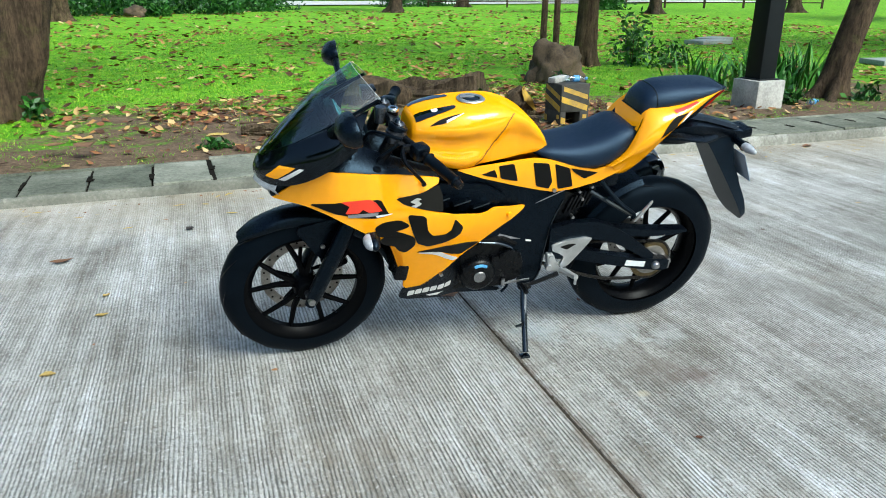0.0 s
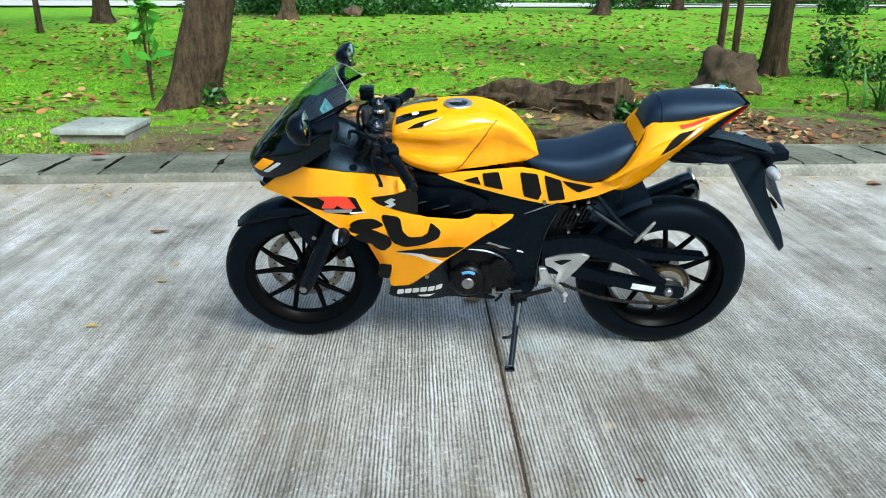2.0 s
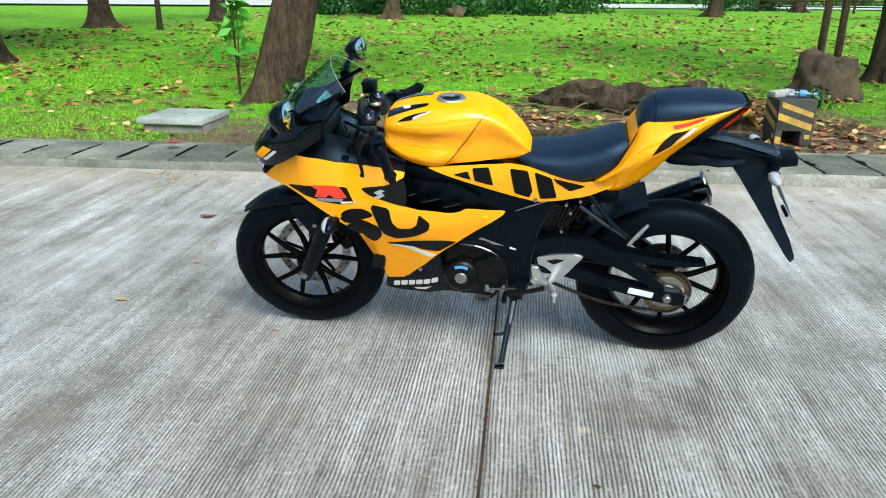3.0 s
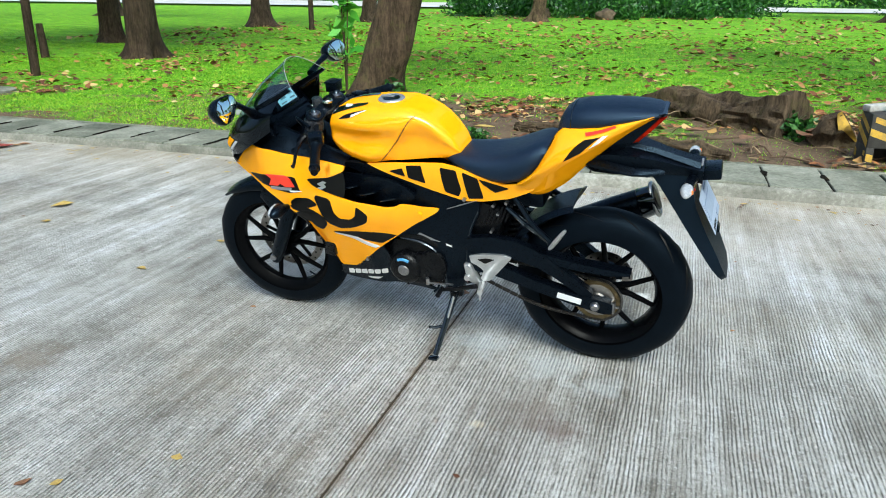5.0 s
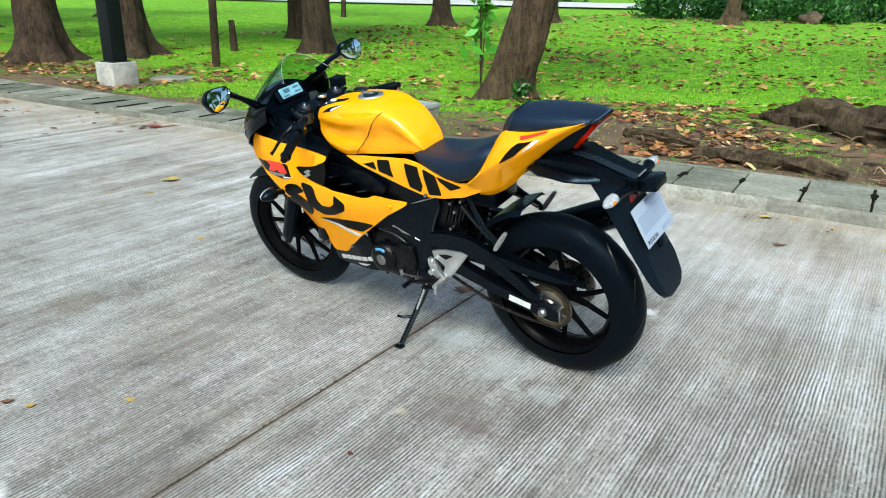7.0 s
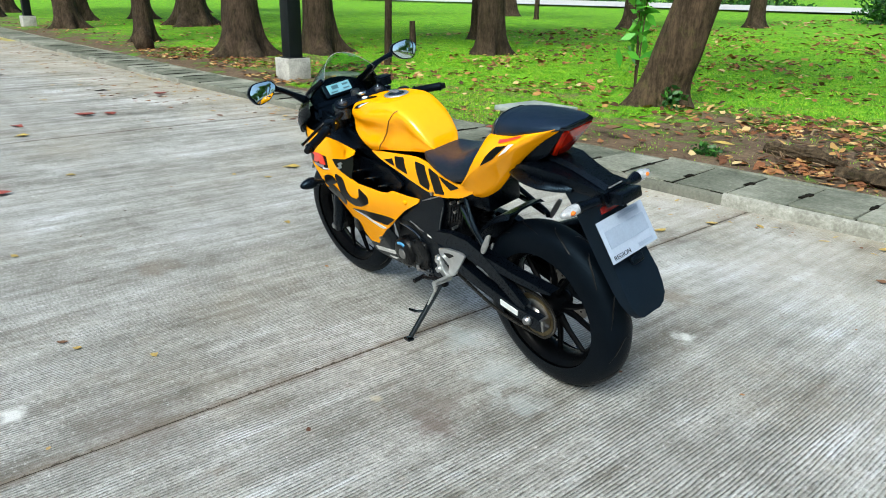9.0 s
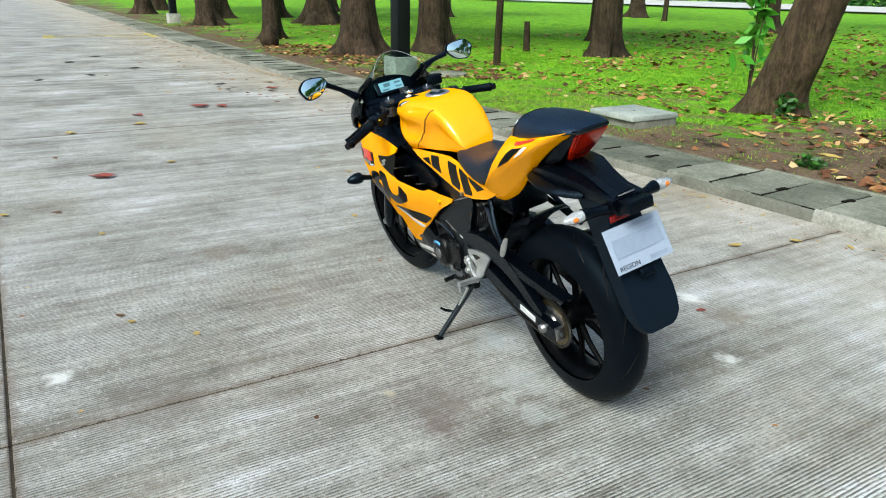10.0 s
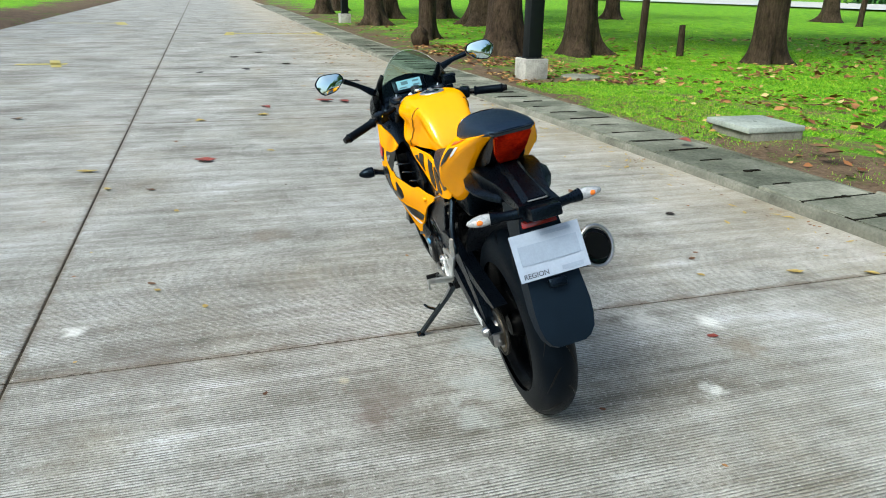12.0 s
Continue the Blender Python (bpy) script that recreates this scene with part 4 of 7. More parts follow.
tagged(link("yellow_frond", skin([(-0.04, 0.28), (0.0, 0.30), (0.10, 0.17), (0.20, 0.02), (0.16, 0.04), (0.05, 0.13), (-0.01, 0.15), (-0.02, 0.22)], lambda u, q: 0.04 * math.sin(u * 22) + 0.03 * math.sin(q * 31), 0.006, 1, 0.05), YELLOWSTRIPE), "dry yellow frond lying over a broken log", "leaf").matrix_basis = pose(2.98, 6.60, 0.10, 14, 0, 12)


# shrubs
def leaf_cloud(verts, faces, rng, centre, size, count, leaf, up=0.0):
    for _ in range(count):
        c = np.array(centre) + np.array(size) * np.clip(rng.normal(0, 0.45, 3), -1.1, 1.1)
        c[2] = max(c[2], 0.01)
        a = rng.normal(size=3) + (0, 0, up)
        a /= np.linalg.norm(a)
        b = np.cross(a, rng.normal(size=3))
        b /= np.linalg.norm(b)
        s = leaf * rng.uniform(0.6, 1.4)
        n = len(verts)
        verts += [tuple(c - a * s), tuple(c + b * s * 0.42), tuple(c + a * s), tuple(c - b * s * 0.42)]
        faces.append((n, n + 1, n + 2, n + 3))


def shrub(x, y, size, count, leaf, seed, label, name="shrub", stems=5):
    rng = np.random.RandomState(seed)
    verts, faces = [], []
    leaf_cloud(verts, faces, rng, (0, 0, size[2] * (1.35 if "sapling" in label else 0.55)), (size[0], size[1], size[2] * 0.8) if "sapling" in label else size, count, leaf)
    root = tagged(new(name), label, "shrub")
    root.matrix_basis = pose(x, y, ground_height(x, y))
    raw("foliage", verts, faces, SPROUT if "sapling" in label else SHRUB, root)
    top = size[2] * (1.7 if "sapling" in label else 0.8)
    for k in range(stems):
        part("stem", tube([(0, 0, -0.03), (size[0] * 0.3 * math.cos(k * 2.1), size[1] * 0.3 * math.sin(k * 2.1), top)], [0.012, 0.006], 5), BARK, root)
    return root


shrub(-1.62, 8.08, (0.16, 0.14, 0.16), 160, 0.05, 1, "small green weed at the leaning tree's foot")
shrub(-2.38, 8.45, (0.19, 0.12, 0.75), 85, 0.10, 2, "slim broad-leaved sapling behind the leaning tree")
shrub(6.95, 10.9, (0.35, 0.3, 0.55), 420, 0.06, 3, "loose green shrub beside a park tree")
shrub(7.35, 10.4, (0.4, 0.3, 0.28), 300, 0.05, 4, "low spreading green shrub beside a park tree")
shrub(4.2, 8.2, (0.15, 0.12, 0.14), 110, 0.045, 5, "small green weed below an earth mound")
shrub(2.75, 6.9, (0.16, 0.13, 0.14), 140, 0.045, 6, "small green weed beside a fallen log")
shrub(6.25, 6.55, (0.14, 0.12, 0.12), 130, 0.045, 7, "small green weed beside the lamp post")
shrub(7.2, 6.45, (0.2, 0.15, 0.12), 130, 0.045, 8, "small green weed beside a slim tree")
shrub(0.05, 5.98, (0.14, 0.05, 0.06), 120, 0.03, 9, "tuft of small green weeds behind the kerb")
# hedge and bushes far across the lawn
for k, (x, y, s) in enumerate(((-6.5, 41, 1.6), (-3.2, 42, 1.8), (0.0, 44, 1.9), (3.2, 46, 1.8), (-10.0, 40, 1.5), (15.5, 58, 2.0), (19, 60, 2.0), (27, 46, 1.4), (-2.0, 39.5, 0.9), (1.5, 41.5, 0.9), (-8.3, 43.5, 1.7), (-5.0, 45.5, 1.8), (-2.6, 50.5, 2.0), (0.4, 53.5, 2.2), (4.6, 50.0, 2.0))):
    shrub(x, y, (s, s * 0.7, s * 0.7), 1700, 0.14, 20 + k, "dense dark green bush far across the lawn", "bush")


lump("rock", (-6.1, 40.2, 0.2), (0.42, 0.35, 0.36), 21, MOUND, "grey-brown boulder beside a dark hedge", "rock", 0.3)
lump("rock", (-2.6, 38.6, 0.2), (0.50, 0.35, 0.34), 22, MOUND, "grey-brown boulder beside a dark hedge", "rock", 0.3)


def parked_car(x, y, turn, label):
    """A small hatchback, far off: body, windows, wheels and lamps."""
    root = tagged(new("car"), label, "car")
    root.matrix_basis = pose(x, y, ground_height(x, y), 0, 0, turn)
    side = rounded([(-2.0, 0.35), (-2.02, 0.75), (-1.9, 0.95), (-1.05, 1.05), (-0.45, 1.48), (0.9, 1.52), (1.75, 1.08), (1.95, 0.95), (1.98, 0.4), (1.7, 0.28), (-1.75, 0.28)], 0.14, 2)
    part("body", plate(side, -0.82, 0.82, 0.06), CARBLUE, root, "dark blue painted body", 45)
    for sy in (1, -1):
        part("side_window", plate(rounded([(-0.80, 1.06), (-0.38, 1.40), (0.85, 1.43), (1.35, 1.08)], 0.1, 1), sy * 0.815, sy * 0.828), BLACKGLOSS, root, "dark side glass")
        for sx in (-1.25, 1.2):
            tyre = part("wheel", lathe([(0.20, -0.10), (0.28, -0.10), (0.31, -0.06), (0.31, 0.06), (0.28, 0.10), (0.20, 0.10)], 28, "y", (sx, sy * 0.74, 0.31)), RUBBER, root, "black tyre")
            part("rim", lathe([(0, 0.085), (0.06, 0.09), (0.19, 0.08), (0.205, 0.09), (0.205, -0.08), (0, -0.08)], 20, "y", (sx, sy * 0.74, 0.31)), SILVER, tyre, "silver wheel rim")
        part("headlamp", box((-1.97, sy * 0.6, 0.78), (0.08, 0.32, 0.14), 0.03), CLEARLENS, root, "clear headlamp")
        part("tail_lamp", box((1.93, sy * 0.66, 0.86), (0.08, 0.20, 0.22), 0.03), REDLENS, root, "red tail lamp")
    part("bumper", box((-2.0, 0, 0.45), (0.12, 1.55, 0.20), 0.05), CARBLUE, root)
    return root


CARBLUE = mat("dark_blue_car_paint", (0.012, 0.016, 0.075), 0.25, coat=0.5, vary=0.15, scale=3)
parked_car(-3.7, 90.0, 14, "dark blue car parked far across the park")

rng_far = random.Random(4)
far_bush = [ob for ob in bpy.data.objects if ob.name.startswith("bush") and ob.parent is None][5]
for k in range(15):
    x = -70 + 11 * k + rng_far.uniform(-3, 3)
    copy_thing(far_bush, pose(x, 84 + 0.12 * (x + 70) + rng_far.uniform(-3, 3), 0.1, 0, 0, rng_far.uniform(0, 360)) @ Matrix.Diagonal((3.2, 2.2, rng_far.uniform(2.0, 3.2), 1)))


def sword_clump(x, y, count, height, seed, label):
    rng = np.random.RandomState(seed)
    verts, faces = [], []
    for _ in range(count):
        bx, by = rng.normal(0, 0.17, 2)
        a = rng.uniform(0, 6.28)
        h, out = height * rng.uniform(0.6, 1.1), rng.uniform(0.05, 0.45)
        w = rng.uniform(0.012, 0.022)
        n = len(verts)
        for s in (0, 0.35, 0.7, 1.0):
            o = out * s * s
            ww = w * (1 - s ** 3) + 0.001
            px, py, pz = bx + o * math.cos(a), by + o * math.sin(a), h * (s - 0.35 * s * s * out)
            verts += [(px - ww * math.sin(a), py + ww * math.cos(a), pz), (px + ww * math.sin(a), py - ww * math.cos(a), pz)]
        for q in range(3):
            faces.append((n + 2 * q, n + 2 * q + 1, n + 2 * q + 3, n + 2 * q + 2))
    ob = raw("lily_clump", verts, faces, LILYLEAF)
    ob.location = (x, y, ground_height(x, y))
    return tagged(ob, label, "plant", kind="stuff")


LILY = "clump of tall strap-leaved green lilies"
sword_clump(5.82, 7.65, 26, 0.52, 1, LILY)
sword_clump(6.72, 7.5, 85, 0.60, 3, LILY)
sword_clump(7.22, 7.6, 80, 0.60, 2, LILY)
sword_clump(6.2, 7.9, 40, 0.50, 4, LILY)

# stepping slabs on the lawn
for k, (x, y, a) in enumerate(((11.6, 15.0, 10), (12.4, 15.8, 30), (11.4, 9.7, -8))):
    tagged(link("stepping_slab", box((x, y, ground_height(x, y) + 0.05), (0.95, 0.6, 0.09), 0.012, (0, 0, a)), LIDCON), "pale concrete stepping slab in the grass", "slab", "stepping slabs")
# low rail far across the lawn
rail = tagged(new("low_fence"), "low dark steel rail fence far across the lawn", "fence")
rail.matrix_basis = pose(18, 55, 0.1, 0, 0, -18)
part("top_rail", box((14, 0, 0.75), (30, 0.1, 0.1), 0.01), BARKD, rail)
part("lower_rail", box((14, 0, 0.4), (30, 0.08, 0.08), 0.01), BARKD, rail)
for k in range(11):
    part("post", box((3.0 * k - 1, 0.03, 0.4), (0.14, 0.14, 0.85), 0.01), BARKD, rail)
# small rock by the far kerb
lump("rock", (-12.6, 6.0, 0.2), (0.2, 0.18, 0.26), 11, BARKD, "grey weathered stone standing by the kerb", "rock", 0.3)
tagged(link("manhole_cover", lathe([(0, 0.03), (0.27, 0.03), (0.29, 0.02), (0.29, -0.03)], 32, "z", (-6.45, 6.75, ground_height(-6.45, 6.75) + 0.01)), KERB), "round grey concrete drain cover in the grass", "drain cover")


# ---------------------------------------------------------------- grass and litter
def bare(x, y):
    near_logs = 0.8 if -0.4 < x < 4.0 and y < 8.0 else 0.0
    return (9.2 - y) / 3.0 - 1.1 * max(0.0, min((-0.6 - x) / 1.6, 1.0)) + near_logs + 2.2 * noise.noise((x * 0.55, y * 0.55, 2.0)) > 0.55


def build_grass():
    rng = np.random.RandomState(11)
    verts, faces = [], []
    bands = ((-6, 8, 5.6, 9.0, 22000), (-6, -1.5, 5.55, 7.0, 7000), (-9, 9, 9.0, 13.0, 20000), (9, 16, 6.0, 14.0, 9000), (-14, 22, 13.0, 24.0, 32000), (-15, -8, 9.0, 14.0, 6000), (-14, -3, 6.3, 11.0, 12000), (-30, -14, 6.5, 20, 6000))
    for x0, x1, y0, y1, count in bands:
        for _ in range(count):
            x, y = rng.uniform(x0, x1), rng.uniform(y0, y1)
            if bare(x, y) and rng.uniform() > 0.16:
                continue
            z = ground_height(x, y) - 0.004
            s = 1.0 if y < 9 else (1.4 if y < 13 else 2.0)
            for _ in range(5):
                a = rng.uniform(0, 6.28)
                h, w, o = rng.uniform(0.008, 0.028) * s ** 0.5, rng.uniform(0.0022, 0.0050) * s, rng.uniform(0.008, 0.038) * s
                bx, by = x + rng.normal(0, 0.035) * s, y + rng.normal(0, 0.035) * s
                n = len(verts)
                verts += [(bx - w * math.sin(a), by + w * math.cos(a), z), (bx + w * math.sin(a), by - w * math.cos(a), z), (bx + o * math.cos(a), by + o * math.sin(a), z + h)]
                faces.append((n, n + 1, n + 2))
    tagged(raw("grass", verts, faces, BLADE), "short bright green lawn grass blades", "grass", kind="stuff")


build_grass()


def curled_leaf(rng, length):
    """Three rows of points of one dry leaf, uneven at the edge and twisted."""
    w = length * rng.uniform(0.24, 0.40)
    curl = rng.uniform(-0.05, 0.22) * length
    bow, twist = rng.uniform(-0.25, 0.25) * w, rng.uniform(-0.6, 0.6)
    pts = []
    for s in (-0.5, -0.2, 0.15, 0.5):
        ww = w * max(0.05, 1 - (abs(s) * 2) ** 2.2)
        a, b = ww * rng.uniform(0.65, 1.2), ww * rng.uniform(0.65, 1.2)
        z = curl * s * s * 2.0 + 0.1 * w
        m = bow * (1 - 4 * s * s)
        pts.append([(s * length + rng.normal(0, 0.05) * length, m - a, max(0, z + a * (0.25 + twist * s))), (s * length, m, max(0, z)), (s * length + rng.normal(0, 0.05) * length, m + b, max(0, z + b * (0.25 - twist * s)))])
    return pts


def leaf_faces(n):
    return [(n + 3 * q + k, n + 3 * q + k + 1, n + 3 * q + k + 4, n + 3 * q + k + 3) for q in range(3) for k in range(2)]


def build_litter():
    rng = np.random.RandomState(5)
    verts, faces = [], []
    bands = ((-5, 8, 5.7, 8.6, 1700, 0.10), (-0.5, 4.2, 5.75, 8.6, 2600, 0.09), (0.6, 3.6, 5.8, 7.3, 600, 0.12), (-8, 10, 7.5, 14, 5200, 0.125), (-14, 22, 14, 26, 7500, 0.17), (8, 16, 6, 14, 1500, 0.12), (-14, 24, 26, 45, 3600, 0.24), (-25, -5, 5.6, 12, 2400, 0.11), (-12.5, -5.5, 5.5, 7.6, 2200, 0.10))
    for x0, x1, y0, y1, count, size in bands:
        for _ in range(count):
            x, y = rng.uniform(x0, x1), rng.uniform(y0, y1)
            if noise.noise((x * 0.7, y * 0.7, 5.0)) + rng.normal(0, 0.22) < -0.02:
                continue
            z = ground_height(x, y) + (0.012 if y < 8 else 0.03)
            a, t, q = rng.uniform(0, 6.28), rng.normal(0, 0.2), rng.normal(0, 0.3)
            n = len(verts)
            for row in curled_leaf(rng, size * rng.uniform(0.35, 1.1)):
                for px, py, pz in row:
                    verts.append((x + px * math.cos(a) - py * math.sin(a), y + px * math.sin(a) + py * math.cos(a), z + pz + px * t + py * q))
            faces += leaf_faces(n)
    tagged(raw("leaf_litter", verts, faces, LITTER), "brown and yellow dry leaves scattered on the lawn", "leaves", kind="stuff")
    # fine litter along the gutter
    verts, faces = [], []
    for _ in range(900):
        x = rng.uniform(-22, 9)
        y = kerb_y(x) - abs(rng.normal(0, 0.16)) - 0.02 if rng.uniform() < 0.6 else rng.uniform(-2.5, 4.4)
        a = rng.uniform(0, 6.28)
        n = len(verts)
        for row in curled_leaf(rng, rng.uniform(0.008, 0.032)):
            for px, py, pz in row:
                verts.append((x + px * math.cos(a) - py * math.sin(a), y + px * math.sin(a) + py * math.cos(a), 0.003 + pz * 0.5))
        faces += leaf_faces(n)
    for _ in range(520):
        x = rng.uniform(-24, -3.5)
        y = kerb_y(x) - abs(rng.normal(0, 0.75)) - 0.02
        a = rng.uniform(0, 6.28)
        n = len(verts)
        for row in curled_leaf(rng, rng.uniform(0.03, 0.11)):
            for px, py, pz in row:
                verts.append((x + px * math.cos(a) - py * math.sin(a), y + px * math.sin(a) + py * math.cos(a), 0.003 + pz * 0.5))
        faces += leaf_faces(n)
    tagged(raw("gutter_litter", verts, faces, LITTER), "bits of dry leaf scattered over the concrete road", "leaves", kind="stuff")


build_litter()


def build_twigs():
    rng = np.random.RandomState(31)
    bits = []
    for _ in range(70):
        x, y = rng.uniform(0.3, 3.6), rng.uniform(5.75, 7.6)
        a, length, r = rng.uniform(0, 6.28), rng.uniform(0.08, 0.32), rng.uniform(0.004, 0.013)
        dx, dy = math.cos(a) * length, math.sin(a) * length
        z = ground_height(x, y) + r + 0.015
        bits.append(tube([(x - dx / 2, y - dy / 2, z), (x + rng.normal(0, 0.04), y + rng.normal(0, 0.04), z + rng.uniform(0, 0.06)), (x + dx / 2, y + dy / 2, z + rng.uniform(-0.01, 0.05))], [r, r * 0.8, r * 0.4], 5, 6))
    tagged(link("twig_litter", joined(*bits), TWIG), "dry brown twigs and roots lying in leaf litter", "twigs", kind="stuff")


TWIG = island_material("dry_twig", [(0.0, (0.05, 0.032, 0.02)), (0.6, (0.15, 0.10, 0.06)), (1.0, (0.30, 0.22, 0.13))], 0.85)
build_twigs()

LEAFRED = mat("red_dry_leaf", (0.34, 0.07, 0.05), 0.6, vary=0.5, scale=40)
LEAFBROWN = mat("brown_dry_leaf", (0.24, 0.12, 0.06), 0.7, vary=0.5, scale=40)
LEAFYELLOW = mat("yellow_leaf", (0.58, 0.43, 0.10), 0.6, vary=0.5, scale=40, color2=(0.34, 0.22, 0.07))
LEAFDARK = mat("dark_dry_leaf", (0.05, 0.035, 0.03), 0.7, vary=0.5, scale=40)


def fallen_leaf(x, y, z, length, turn, material, label, seed):
    rng = np.random.RandomState(seed)
    verts = [p for row in curled_leaf(rng, length) for p in row]
    verts += [(px, py, pz - 0.0025) for px, py, pz in verts]
    faces = leaf_faces(0) + [tuple(reversed(f)) for f in leaf_faces(12)]
    ob = raw("fallen_leaf", verts, faces, material)
    for p in ob.data.polygons:
        p.use_smooth = True
    ob.matrix_basis = pose(x, y, z + 0.004, 0, 0, turn)
    return tagged(ob, label, "leaf", "fallen leaves")


def build_gutter_leaves():
    rng = np.random.RandomState(23)
    verts, faces = [], []
    for _ in range(150):
        x = rng.uniform(-9, 6)
        y = kerb_y(x) - abs(rng.normal(0, 0.22)) - 0.03
        a = rng.normal(0, 0.7)
        n = len(verts)
        for row in curled_leaf(rng, rng.uniform(0.03, 0.085)):
            for px, py, pz in row:
                verts.append((x + px * math.cos(a) - py * 0.5 * math.sin(a), y + px * math.sin(a) + py * 0.5 * math.cos(a), 0.003 + pz * 0.5))
        faces += leaf_faces(n)
    tagged(raw("yellow_leaves", verts, faces, LEAFYELLOW), "slim yellow leaves lying along the kerb", "leaves", kind="stuff")


build_gutter_leaves()
RED, BRN, YEL, DRK = "curled red-brown dry leaf on the concrete", "curled brown dry leaf on the concrete", "yellow fallen leaf on the concrete", "dark curled dry leaf on the concrete"
k = 0
for x, y, z, length, turn, material, label in (
        (-2.25, 1.33, 0, 0.17, 80, LEAFRED, RED), (-4.8, 1.99, 0, 0.16, 30, LEAFRED, RED), (-5.08, 2.69, 0, 0.22, 70, LEAFRED, RED), (-5.0, 2.9, 0, 0.16, 10, LEAFRED, RED),
        (-0.73, 3.69, 0, 0.13, 10, LEAFBROWN, BRN), (-4.25, 1.92, 0, 0.15, 100, LEAFYELLOW, YEL), (-2.08, 0.53, 0, 0.17, 85, LEAFYELLOW, YEL), (-1.55, 0.71, 0, 0.07, 30, LEAFYELLOW, YEL), (-1.48, 0.98, 0, 0.08, 60, LEAFBROWN, BRN),
        (-3.05, 1.09, 0, 0.08, 20, LEAFBROWN, BRN), (-2.52, 1.85, 0, 0.09, 60, LEAFYELLOW, YEL), (-0.94, 1.16, 0, 0.06, 30, LEAFYELLOW, YEL), (-4.04, 1.30, 0, 0.13, 80, LEAFYELLOW, YEL), (-4.49, -0.41, 0, 0.15, 80, LEAFBROWN, BRN),
        (-1.79, 3.21, 0, 0.15, 60, LEAFYELLOW, YEL), (-1.84, 2.77, 0, 0.06, 10, LEAFYELLOW, YEL), (-1.62, 2.92, 0, 0.07, 40, LEAFYELLOW, YEL), (0.52, 1.31, 0, 0.045, 10, LEAFYELLOW, YEL), (0.20, 1.08, 0, 0.055, 60, LEAFBROWN, BRN), (0.29, 1.11, 0, 0.04, 60, LEAFYELLOW, YEL),
        (-6.9, 3.4, 0, 0.2, 80, LEAFDARK, DRK), (-8.6, 2.0, 0, 0.18, 60, LEAFDARK, DRK), (-8.2, 1.3, 0, 0.16, 90, LEAFDARK, DRK), (-9.3, 2.7, 0, 0.2, 100, LEAFDARK, DRK), (-10.6, 1.9, 0, 0.2, 80, LEAFDARK, DRK),
        (-11.5, 2.4, 0, 0.2, 80, LEAFDARK, DRK), (-6.2, 3.9, 0, 0.2, 95, LEAFRED, RED), (-3.6, 4.4, 0, 0.16, 40, LEAFRED, RED), (-1.67, 5.22, 0.1, 0.14, 5, LEAFRED, "red dry leaf on the kerb slab"),
        (0.08, 6.14, 0.12, 0.26, 20, LEAFYELLOW, "large yellow leaf on bare earth"), (2.0, 4.24, 0, 0.10, 20, LEAFBROWN, BRN), (1.83, 4.75, 0, 0.10, 10, LEAFYELLOW, YEL), (0.57, 3.70, 0, 0.06, 100, LEAFBROWN, BRN), (0.86, 4.09, 0, 0.10, 70, LEAFYELLOW, YEL),
        (0.77, 3.61, 0, 0.05, 40, LEAFYELLOW, YEL), (0.98, 4.45, 0, 0.09, 50, LEAFYELLOW, YEL), (-0.14, 4.05, 0, 0.07, 60, LEAFDARK, DRK), (1.35, 3.24, 0, 0.045, 70, LEAFRED, RED), (0.93, 2.72, 0, 0.10, 10, LEAFBROWN, "tan dry leaf on the concrete under the engine"),
        (3.9, 4.7, 0, 0.16, 5, LEAFBROWN, BRN), (4.9, 4.85, 0, 0.15, 15, LEAFBROWN, BRN), (-0.48, 3.18, 0, 0.05, 40, LEAFYELLOW, YEL), (-0.48, 2.97, 0, 0.07, 10, LEAFYELLOW, YEL), (-0.6, 2.5, 0, 0.06, 5, LEAFYELLOW, YEL),
        (-0.9, 6.0, 0.12, 0.28, 120, LEAFBROWN, "large curled brown leaf on bare earth"), (-1.1, 6.1, 0.12, 0.2, 40, LEAFBROWN, "large curled brown leaf on bare earth"),
        (2.85, 6.75, 0.16, 0.34, 60, LEAFBROWN, "large brown dry leaf on leaf litter"), (2.75, 6.6, 0.15, 0.34, 110, LEAFBROWN, "large brown dry leaf on leaf litter"), (2.62, 7.1, 0.40, 0.30, 75, LEAFYELLOW, "large yellow dry leaf on a log"),
        (1.9, 6.6, 0.14, 0.24, 20, LEAFBROWN, "large curled brown leaf on bare earth"), (2.3, 6.4, 0.14, 0.26, 60, LEAFBROWN, "large curled brown leaf on bare earth")):
    k += 1
    fallen_leaf(x, y, z, length * (1.0 if material is LEAFRED else 0.8), turn, material, label, k)

# ---------------------------------------------------------------- motorcycle
bike = tagged(new("motorcycle"), "yellow and black sport motorcycle leaning on its side stand", "motorcycle")
bike.matrix_basis = pose(1.567, 2.372, 0, 0, 0, 177.25) @ pose(0, 0, 0, -11.9, 0, 0)
RAX, FAX, RR, FR = (-0.012, 0, 0.305), (1.29, 0, 0.288), 0.305, 0.288
HEAD, RAKE, STEER = Vector((0.995, 0, 0.905)), radians(24.5), radians(4)
STEER_M = Matrix.Translation(HEAD) @ Matrix.Rotation(STEER, 4, Vector((-math.sin(RAKE), 0, math.cos(RAKE)))) @ Matrix.Translation(-HEAD)


def steered(bm):
    return moved(bm, STEER_M)


def same(bm):
    return bm


